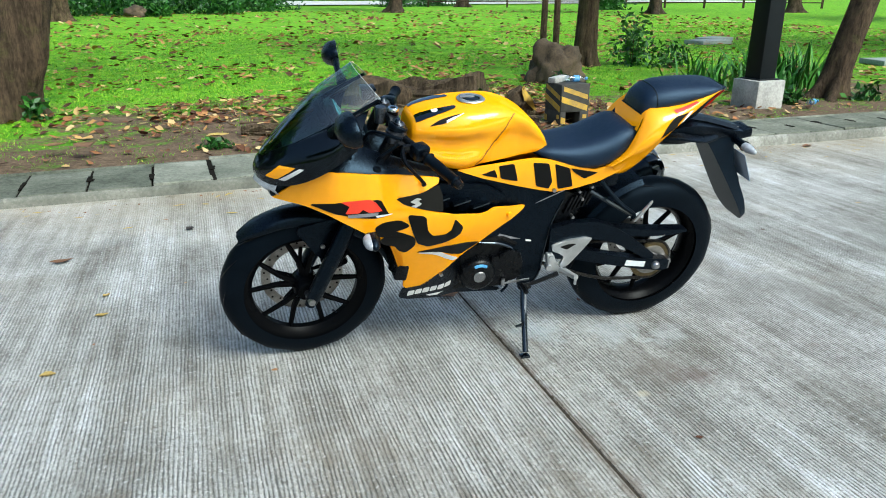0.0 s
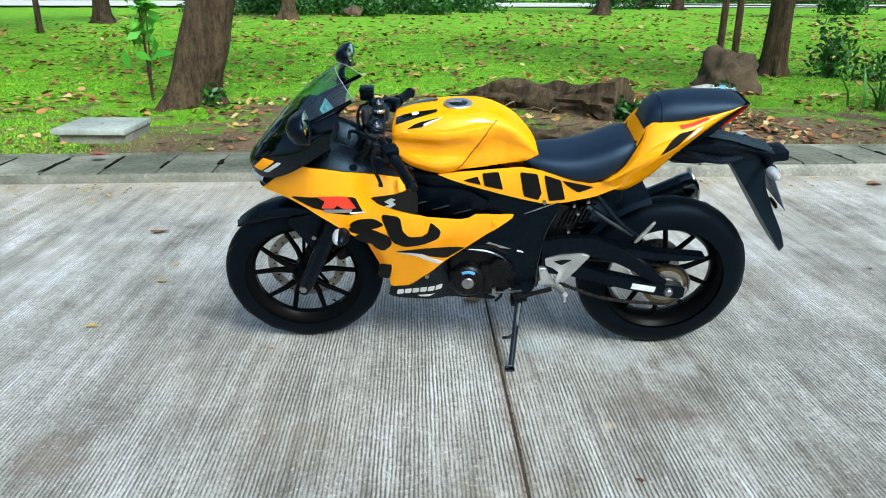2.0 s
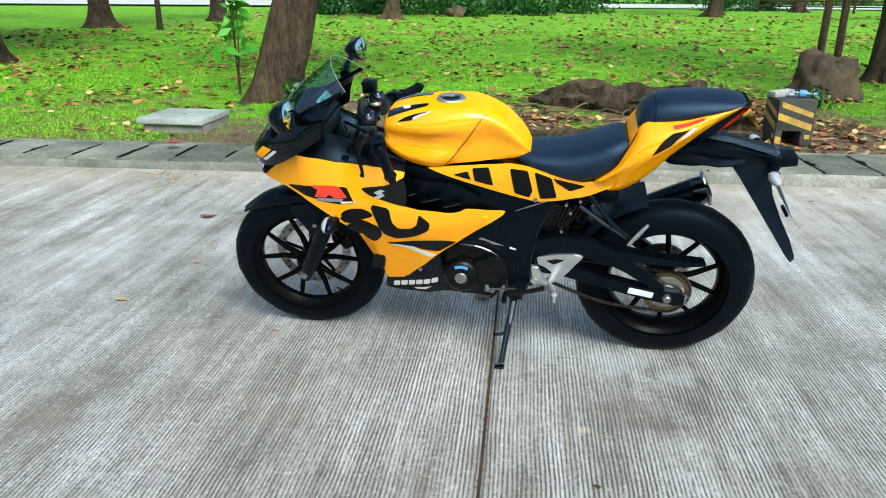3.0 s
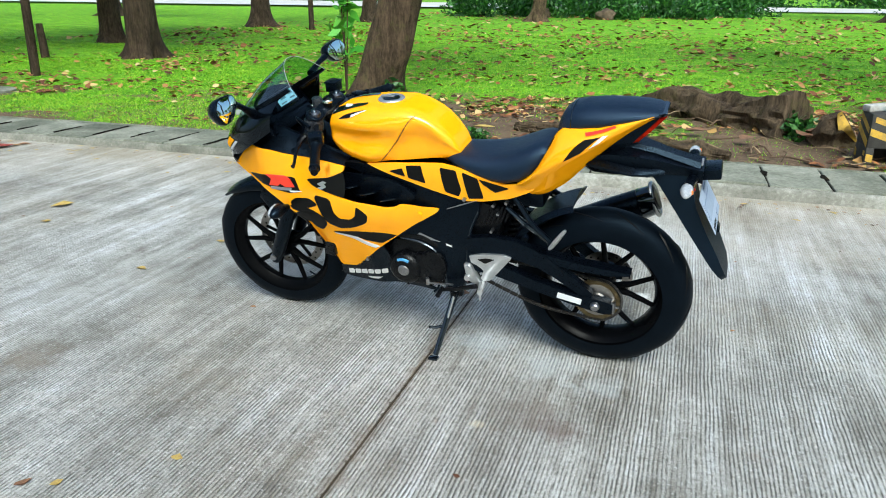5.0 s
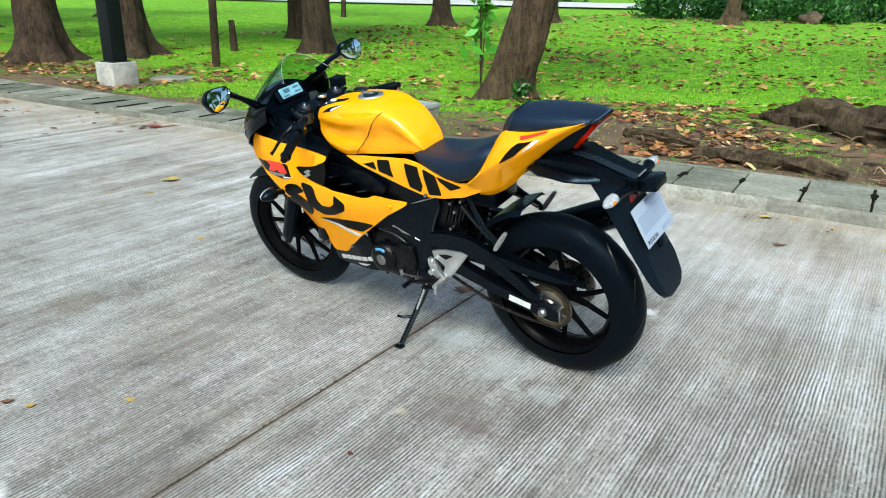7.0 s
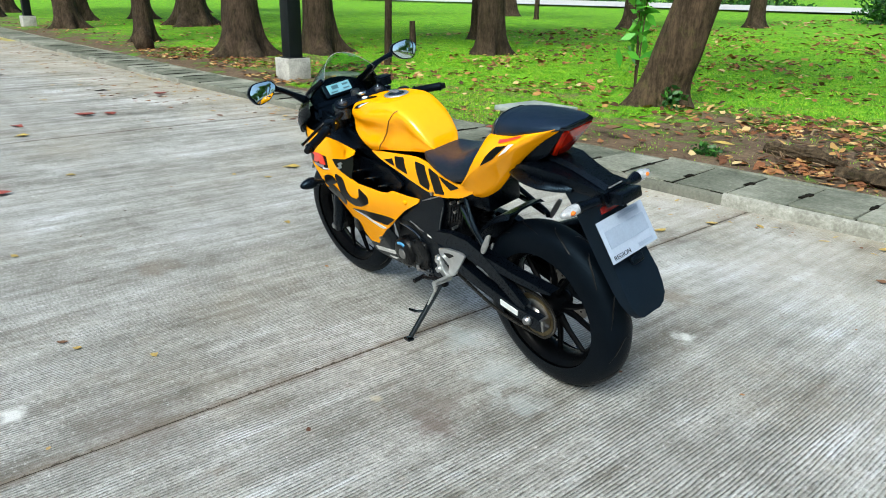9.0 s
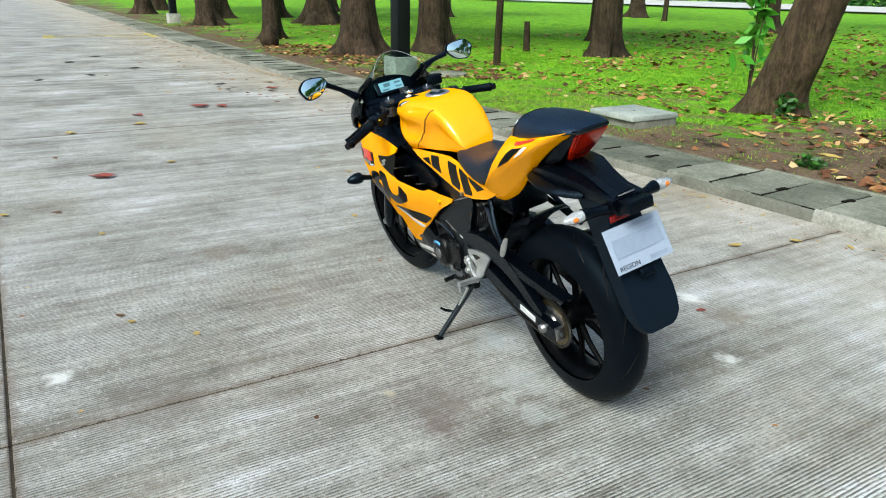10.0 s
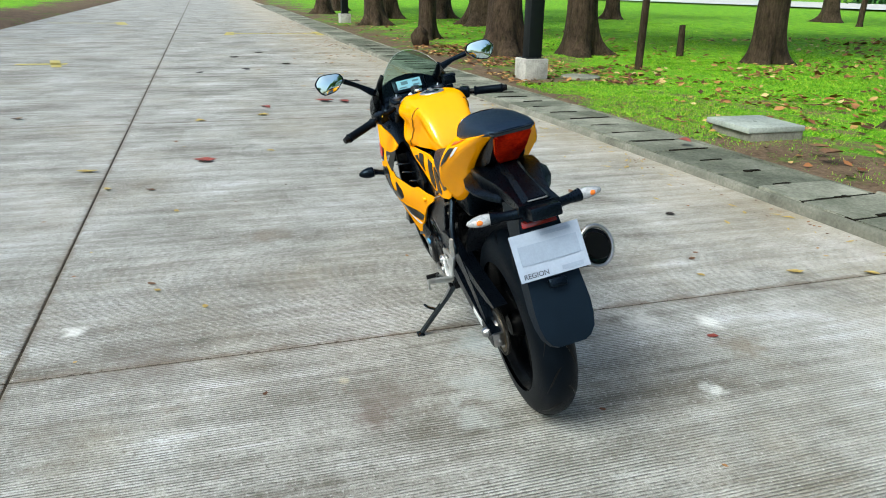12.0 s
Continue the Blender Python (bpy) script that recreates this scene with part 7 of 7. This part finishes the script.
red = loft([[(-0.155, -0.055, 0.956), (-0.155, 0.055, 0.956), (-0.112, 0.046, 0.902), (-0.074, 0.027, 0.860), (-0.074, -0.027, 0.860), (-0.112, -0.046, 0.902)],
            [(-0.182, -0.053, 0.961), (-0.182, 0.053, 0.961), (-0.135, 0.046, 0.902), (-0.096, 0.029, 0.860), (-0.096, -0.029, 0.860), (-0.135, -0.046, 0.902)]])
bmesh.ops.bevel(red, geom=red.edges[:], offset=0.005, segments=2, affect="EDGES")
tail_light = part("tail_light", red, REDLENS, bike, "red tail light lens", 50)

# undertail, fender, plate
under = loft([[(u, -h, t), (u, h, t), (u, h * 1.04, (t + l) / 2), (u, h * 0.72, l), (u, -h * 0.72, l), (u, -h * 1.04, (t + l) / 2)] for u, t, l, h in
              ((0.06, 0.812, 0.780, 0.068), (0.03, 0.830, 0.768, 0.082), (-0.04, 0.845, 0.768, 0.092), (-0.10, 0.842, 0.775, 0.088), (-0.17, 0.826, 0.772, 0.066), (-0.24, 0.808, 0.758, 0.054), (-0.30, 0.800, 0.752, 0.056))])
bmesh.ops.bevel(under, geom=[e for e in under.edges if e.calc_face_angle(0) > 0.4], offset=0.006, segments=2, affect="EDGES")
undertail = part("undertail", under, PLASTIC, bike, "matt black undertail", 45)
part("undertail_ridge", loft([[(u, -h, w), (u, -h * 0.6, w + 0.012), (u, h * 0.6, w + 0.012), (u, h, w)] for u, w, h in ((-0.07, 0.852, 0.036), (-0.16, 0.834, 0.030), (-0.29, 0.800, 0.040))]), PLASTIC, undertail, "", 40)
for s in (1, -1):
    flap = loft([[(u, s * v0, w + 0.010), (u, s * (v0 + v1) / 2, w + 0.012), (u, s * v1, w), (u, s * v1, w - 0.006), (u, s * (v0 + v1) / 2, w - 0.004), (u, s * v0, w - 0.006)] for u, v0, v1, w in
                 ((0.05, 0.060, 0.085, 0.805), (0.0, 0.070, 0.115, 0.812), (-0.05, 0.075, 0.126, 0.806), (-0.10, 0.072, 0.118, 0.796), (-0.15, 0.060, 0.095, 0.790), (-0.19, 0.050, 0.070, 0.788))])
    part("undertail_flap", flap, PLASTIC, undertail, "rounded black side flap", 50)
part("plate_light", box((-0.322, 0, 0.783), (0.060, 0.085, 0.034), 0.006, (0, 8, 0)), PLASTIC, undertail)
part("lettering_bar", box((-0.292, 0, 0.806), (0.007, 0.055, 0.003), 0.001, (0, 8, 0)), DECALGREY, undertail, "small white lettering bar")
blade = loft([[(a[0], -h, a[1]), (a[0], h, a[1]), (b[0], h * 0.92, b[1]), (b[0], -h * 0.92, b[1])] for a, b, h in
              (((-0.150, 0.775), (-0.285, 0.790), 0.056), ((-0.180, 0.738), (-0.275, 0.745), 0.060), ((-0.230, 0.668), (-0.292, 0.680), 0.070), ((-0.285, 0.590), (-0.330, 0.602), 0.080), ((-0.338, 0.515), (-0.372, 0.528), 0.086), ((-0.362, 0.480), (-0.388, 0.492), 0.084), ((-0.383, 0.452), (-0.402, 0.462), 0.076), ((-0.396, 0.434), (-0.408, 0.441), 0.060), ((-0.402, 0.426), (-0.411, 0.432), 0.040))])
bmesh.ops.bevel(blade, geom=[e for e in blade.edges if e.calc_face_angle(0) > 0.5], offset=0.008, segments=2, affect="EDGES")
fender = part("rear_fender", blade, FENDER, bike, "long matt black rear fender", 45)
PM = pose(-0.318, 0, 0.664, 0, 28, 0)
part("fender_recess", moved(box((-0.004, 0, -0.082), (0.012, 0.05, 0.026), 0.006), PM), PLASTIC, fender)
part("reflector", moved(box((0.004, 0, 0.092), (0.012, 0.098, 0.036), 0.003), PM), REDDARK, fender, "red rectangular reflector")
number_plate = part("number_plate", moved(box((-0.012, 0, 0.0), (0.002, 0.195, 0.125), 0.0), PM), PLATEWHITE, bike, "white number plate")
for y, z, sy, sz in ((0.0, 0.004, 0.165, 0.052), (-0.03, 0.050, 0.085, 0.009), (-0.05, -0.050, 0.06, 0.011)):
    part("plate_bar", moved(box((-0.0142, y, z), (0.0016, sy, sz), 0.0), PM), PLATEBAR, number_plate, "grey-blue bar on the plate")
cu = bpy.data.curves.new("plate_word", "FONT")
cu.body, cu.size, cu.extrude, cu.align_x = "REGION", 0.019, 0.0004, "CENTER"
tmp = new("tmp", cu)
bpy.context.view_layer.update()
me = bpy.data.meshes.new_from_object(tmp)
bpy.data.objects.remove(tmp)
me.name = "plate_word"
me.transform(PM @ Matrix.Translation((-0.0136, 0.052, -0.056)) @ pose(0, 0, 0, 90, 0, -90))
me.materials.clear()
me.materials.append(DECALBLACK)
word = new("plate_word", me)
word.parent = number_plate
for s in (1, -1):
    stalk = part("indicator", tube([(-0.275, s * 0.045, 0.772), (-0.268, s * 0.09, 0.773), (-0.262, s * 0.128, 0.775)], [0.016, 0.013, 0.019], 10, 6), PLASTIC, bike, "rear indicator on a black stalk")
    part("indicator_lens", lathe([(0.0, 0.192), (0.010, 0.187), (0.019, 0.170), (0.024, 0.150), (0.022, 0.128), (0.0, 0.126)], 20, "y", (0, 0, 0)), CLEARLENS, stalk, "clear indicator lens")
    lensob = stalk.children[-1]
    lensob.matrix_basis = pose(-0.262, 0, 0.775) @ Matrix.Diagonal((0.8, s, 0.68, 1))
    part("indicator_bulb", lathe([(0, 0.012), (0.006, 0.008), (0.008, 0.0), (0.006, -0.008), (0, -0.012)], 14, "y", (-0.2745, s * 0.158, 0.776)), ORANGE, stalk, "amber bulb")
    fstalk = part("front_indicator", tube([(1.10, s * 0.19, 0.575), (1.102, s * 0.225, 0.585), (1.105, s * 0.255, 0.592)], [0.012, 0.011, 0.018], 10, 6), PLASTIC, bike, "front indicator on a black stalk")
    part("indicator_shell", moved(lathe([(0.0, 0.066), (0.010, 0.060), (0.019, 0.042), (0.024, 0.022), (0.023, 0.0), (0.0, -0.004)], 20, "y"), Matrix.Translation((1.098, s * 0.245, 0.593)) @ Matrix.Diagonal((1.0, s, 1.0, 1))), PLASTIC, fstalk)
    part("indicator_lens", moved(lathe([(0.0, 0.062), (0.009, 0.057), (0.0175, 0.041), (0.022, 0.022), (0.021, 0.003), (0.0, 0.0)], 20, "y"), Matrix.Translation((1.108, s * 0.245, 0.593)) @ Matrix.Diagonal((1.0, s, 1.0, 1))), CLEARLENS, fstalk, "clear indicator lens")

# ------------------------------------------------ chassis and engine
for s in (1, -1):
    v = 0.112 * s
    arm = part("swingarm", joined(
        loft([[(u, v - 0.018, w + h), (u, v + 0.018, w + h), (u, v + 0.018, w - h), (u, v - 0.018, w - h)] for u, w, h in ((0.44, 0.415, 0.035), (0.34, 0.392, 0.026), (0.20, 0.350, 0.021), (0.06, 0.316, 0.022), (-0.04, 0.302, 0.026), (-0.070, 0.300, 0.020))]),
        loft([[(u, v - 0.014, w + h), (u, v + 0.014, w + h), (u, v + 0.014, w - h), (u, v - 0.014, w - h)] for u, w, h in ((0.44, 0.47, 0.03), (0.36, 0.480, 0.036), (0.27, 0.478, 0.036), (0.20, 0.458, 0.032), (0.13, 0.420, 0.028), (0.06, 0.372, 0.024), (0.0, 0.330, 0.02))])), PLASTIC, bike, "black steel swingarm", 45)
    part("axle_nut", lathe([(0, v + s * 0.034), (0.011, v + s * 0.034), (0.014, v + s * 0.030), (0.017, v + s * 0.022), (0.017, v)], 12, "y", (RAX[0], 0, RAX[2])), STEEL, arm, "steel axle nut")
    part("chain_adjuster", joined(box((-0.070, v, 0.302), (0.014, 0.034, 0.044), 0.003), tube([(-0.02, v, 0.302), (-0.09, v, 0.300)], 0.005, 6)), STEEL, arm)
    if s == 1:
        part("caution_label", box((0.076, v + 0.0190, 0.320), (0.084, 0.002, 0.022), 0.0, (0, -10, 0)), STICKER, arm, "white caution label")
        part("chain_guard", loft([[(u, 0.078, w + h), (u, 0.122, w + h), (u, 0.124, w - h), (u, 0.118, w - h), (u, 0.116, w + h * 0.3), (u, 0.078, w + h * 0.3)] for u, w, h in ((0.22, 0.470, 0.016), (0.14, 0.456, 0.015), (0.05, 0.444, 0.013), (-0.05, 0.438, 0.011), (-0.12, 0.440, 0.003))]), PLASTIC, arm, "black chain guard", 45)
    # subframe stays and pillion pegs
    part("subframe_stay", tube([(0.30, s * 0.10, 0.626), (0.22, s * 0.13, 0.582), (0.145, s * 0.145, 0.543)], 0.009, 8), BLACKGLOSS, bike)
    hang = part("pillion_hanger", tube([(0.27, s * 0.10, 0.665), (0.20, s * 0.135, 0.590), (0.145, s * 0.148, 0.550), (0.140, s * 0.15, 0.530)], 0.009, 8, 14), PLASTIC, bike, "black pillion peg hanger")
    part("pillion_peg", tube([(0.140, s * 0.160, 0.522), (0.134, s * 0.161, 0.532), (0.116, s * 0.164, 0.560), (0.094, s * 0.166, 0.594), (0.087, s * 0.166, 0.604)], [0.006, 0.0095, 0.0105, 0.0085, 0.005], 10, 12, 0.65), SILVER, hang, "folded aluminium pillion peg")
    # rider footrest
    guard = [(0.432, 0.438), (0.375, 0.452), (0.300, 0.458), (0.276, 0.450), (0.320, 0.392), (0.358, 0.345), (0.382, 0.338), (0.392, 0.352), (0.375, 0.385), (0.402, 0.402), (0.425, 0.410)]
    hole = [(0.402, 0.428), (0.368, 0.437), (0.336, 0.436), (0.372, 0.414)]
    hanger = part("footrest_hanger", plate([(0.432, 0.438), (0.402, 0.428), (0.372, 0.414), (0.336, 0.436), (0.368, 0.437), (0.402, 0.4285), (0.4322, 0.4385)] and guard, s * 0.126, s * 0.136, 0.0025, 0.1), SILVER, bike, "brushed aluminium heel guard", 45)
    part("guard_opening", plate(hole, s * 0.1362, s * 0.1368, 0, 0.1), DECALBLACK, hanger)
    part("peg_bracket", joined(plate([(0.45, 0.405), (0.425, 0.405), (0.405, 0.36), (0.38, 0.33), (0.395, 0.315), (0.44, 0.345)], s * 0.124, s * 0.146, 0.003, 0.1), *[lathe([(0, s * 0.152), (0.011, s * 0.152), (0.012, s * 0.144), (0.012, s * 0.13)], 12, "y", (u, 0, w)) for u, w in ((0.432, 0.392), (0.437, 0.352))]), SILVER, hanger, "aluminium bracket", 45)
    part("footpeg", joined(tube([(0.385, s * 0.14, 0.330), (0.378, s * 0.160, 0.338), (0.365, s * 0.225, 0.352)], [0.013, 0.012, 0.010], 8), tube([(0.365, s * 0.222, 0.350), (0.365, s * 0.224, 0.322)], 0.005, 6)), SILVER, hanger, "aluminium footpeg")
    if s == 1:
        part("gear_lever", joined(tube([(0.40, 0.15, 0.325), (0.48, 0.155, 0.302), (0.535, 0.16, 0.292)], [0.009, 0.008, 0.007], 8), tube([(0.535, 0.15, 0.292), (0.535, 0.20, 0.292)], 0.009, 8)), ENGINE, hanger, "black gear lever")

engine = part("engine", box((0.60, 0, 0.36), (0.34, 0.19, 0.17), 0.03), ENGINE, bike, "black engine crankcase")
part("cylinder", box((0.72, 0, 0.42), (0.20, 0.16, 0.20), 0.03, (0, 15, 0)), ENGINE, engine)
part("cylinder_head", box((0.62, 0, 0.56), (0.34, 0.15, 0.20), 0.03), ENGINE, engine)
part("intake_box", box((0.82, 0, 0.56), (0.14, 0.17, 0.24), 0.02, (0, -20, 0)), ENGINE, engine)
part("gearbox", box((0.50, 0, 0.42), (0.14, 0.16, 0.20), 0.03), ENGINE, engine)
part("sump", box((0.70, 0, 0.265), (0.30, 0.13, 0.06), 0.02), ENGINE, engine)
part("radiator", box((0.955, 0, 0.53), (0.045, 0.31, 0.34), 0.008, (0, -10, 0)), ENGINE, bike, "black radiator")
part("headstock_panel", box((1.08, 0, 0.70), (0.03, 0.30, 0.17), 0.01, (0, -10, 0)), PLASTIC, bike)
part("alternator_cover", joined(lathe([(0.0, 0.134), (0.044, 0.134), (0.055, 0.129), (0.064, 0.118), (0.066, 0.09)], 36, "y", (0.692, 0, 0.332)), *[lathe([(0, 0.121), (0.006, 0.121), (0.006, 0.10)], 8, "y", (0.692 + 0.064 * math.cos(a), 0, 0.332 + 0.064 * math.sin(a))) for a in (0.5, 1.5, 2.6, 3.6, 4.6, 5.6)], box((0.60, 0.105, 0.345), (0.10, 0.03, 0.11), 0.012), box((0.62, 0.11, 0.29), (0.08, 0.02, 0.03), 0.006)), ENGINE, bike, "round black alternator cover", 40)
part("sprocket_cover", joined(plate([(0.625, 0.40), (0.59, 0.425), (0.54, 0.41), (0.525, 0.36), (0.54, 0.30), (0.60, 0.29)], 0.095, 0.122, 0.006, 0.15), *[lathe([(0, 0.126), (0.0055, 0.126), (0.006, 0.118)], 8, "y", (u, 0, w)) for u, w in ((0.605, 0.405), (0.545, 0.40), (0.538, 0.325), (0.595, 0.302))]), ENGINE, bike, "black sprocket cover with bolts", 40)
part("gear_linkage", joined(tube([(0.50, 0.13, 0.300), (0.60, 0.13, 0.292)], 0.004, 6), tube([(0.60, 0.13, 0.285), (0.60, 0.13, 0.312)], 0.007, 8)), STEEL, bike, "thin steel gear linkage")
part("drain_hose", tube([(0.575, 0.09, 0.30), (0.57, 0.10, 0.262), (0.59, 0.10, 0.235)], 0.005, 6, 8), PLASTIC, bike)
part("cooling_hose", tube([(0.70, 0.10, 0.46), (0.62, 0.105, 0.47), (0.56, 0.10, 0.44)], 0.012, 8, 10), ENGINE, bike, "black rubber cooling hose")
part("cover_cap", lathe([(0, 0.138), (0.019, 0.138), (0.022, 0.1355), (0.023, 0.130)], 24, "y", (0.692, 0, 0.332)), STEEL, bike, "steel cap on the alternator cover")
# blue arc standing in for a sky reflection on the cover's upper rim
part("cover_badge", tube([(0.692 + 0.045 * math.cos(a), 0.132, 0.332 + 0.045 * math.sin(a)) for a in (1.1, 1.35, 1.6, 1.85, 2.1)], 0.006, 6), BLUE, bike, "blue arc painted as a reflection on the alternator cover")
airbox = part("airbox", box((0.40, 0, 0.555), (0.15, 0.18, 0.15), 0.02, (0, -20, 0)), ENGINE, bike, "finned black airbox")
for k in range(6):
    part("fin", box((0.375 - 0.016 * k, 0.094, 0.573 + 0.006 * k), (0.008, 0.014, 0.07), 0.002, (0, -20, 0)), ENGINE, airbox)
for u, w in ((0.33, 0.60), (0.345, 0.63), (0.30, 0.645), (0.355, 0.53)):
    part("frame_bolt", lathe([(0, 0.112), (0.0055, 0.112), (0.006, 0.09)], 8, "y", (u, 0, w)), STEEL, bike, "steel bolt")
part("shock_absorber", joined(tube([(0.33, 0, 0.40), (0.26, 0, 0.66)], 0.02, 10), *[lathe([(0.026, 0), (0.034, 0.005), (0.026, 0.010)], 16, "z", (0.33 - 0.007 * k, 0, 0.43 + 0.022 * k)) for k in range(9)]), ENGINE, bike, "black coil shock absorber")
part("inner_fender", loft([[(RAX[0] + r * math.cos(a), v, RAX[2] + r * math.sin(a)) for v, r in ((-0.085, 0.335), (-0.07, 0.352), (0.07, 0.352), (0.085, 0.335), (0.07, 0.345), (-0.07, 0.345))] for a in (radians(25 + 7 * k) for k in range(8))]), PLASTIC, bike, "black inner mudguard")
part("battery_box", box((0.26, 0, 0.67), (0.16, 0.15, 0.10), 0.015), PLASTIC, bike)
# exhaust on the far side
ex = part("exhaust", tube([(0.86, -0.06, 0.46), (0.88, -0.09, 0.30), (0.70, -0.12, 0.235), (0.45, -0.13, 0.27), (0.30, -0.145, 0.37)], 0.021, 12, 24), ENGINE, bike, "black exhaust header")
part("muffler", tube([(0.33, -0.145, 0.345), (0.27, -0.152, 0.378), (0.16, -0.168, 0.425), (-0.02, -0.192, 0.502), (-0.10, -0.203, 0.537)], [0.028, 0.046, 0.062, 0.066, 0.064], 24, 0, 0.82), PLASTIC, ex, "black muffler", 50)
part("muffler_cap", joined(tube([(-0.10, -0.203, 0.537), (-0.105, -0.2037, 0.539), (-0.150, -0.210, 0.560)], [0.065, 0.067, 0.060], 24, 0, 0.82)), BLACKGLOSS, ex, "black muffler end cap", 50)
part("cap_trim", tube([(-0.148 + 0.022 * math.sin(a), -0.2095 + 0.050 * math.cos(a), 0.559 + 0.056 * math.sin(a)) for a in (2 * math.pi * k / 28 for k in range(29))], 0.0068, 8), STEEL, ex, "silver rim on the muffler end")
part("muffler_outlet", tube([(-0.1502, -0.2102, 0.5603), (-0.156, -0.211, 0.563)], [0.048, 0.044], 20, 0, 0.82), DECALBLACK, ex, "dark round outlet")
part("heat_shield", tube([(0.14, -0.225, 0.455), (-0.02, -0.250, 0.520)], [0.02, 0.022], 8, 0, 0.4), PLASTIC, ex)
# side stand
stand = part("side_stand", tube([(0.505, 0.105, 0.245), (0.512, 0.135, 0.205), (0.535, 0.262, 0.070)], [0.014, 0.012, 0.0105], 12), BLACKGLOSS, bike, "black steel side stand")
part("stand_foot", moved(box((0, 0, 0.004), (0.036, 0.030, 0.010), 0.0045), Matrix.Translation((0.540, 0.270, 0.057)) @ pose(0, 0, 0, 11.9, 0, 0)), BLACKGLOSS, stand)
part("stand_pivot", joined(box((0.500, 0.095, 0.262), (0.05, 0.028, 0.05), 0.006), lathe([(0, 0.125), (0.011, 0.125), (0.011, 0.09)], 10, "y", (0.505, 0, 0.250))), ENGINE, stand)
part("stand_tang", tube([(0.522, 0.185, 0.152), (0.545, 0.215, 0.160), (0.568, 0.225, 0.165)], [0.006, 0.006, 0.005], 8), BLACKGLOSS, stand)
part("stand_spring", tube([(0.50, 0.10, 0.27), (0.515, 0.17, 0.175)], 0.006, 8), STEEL, stand)
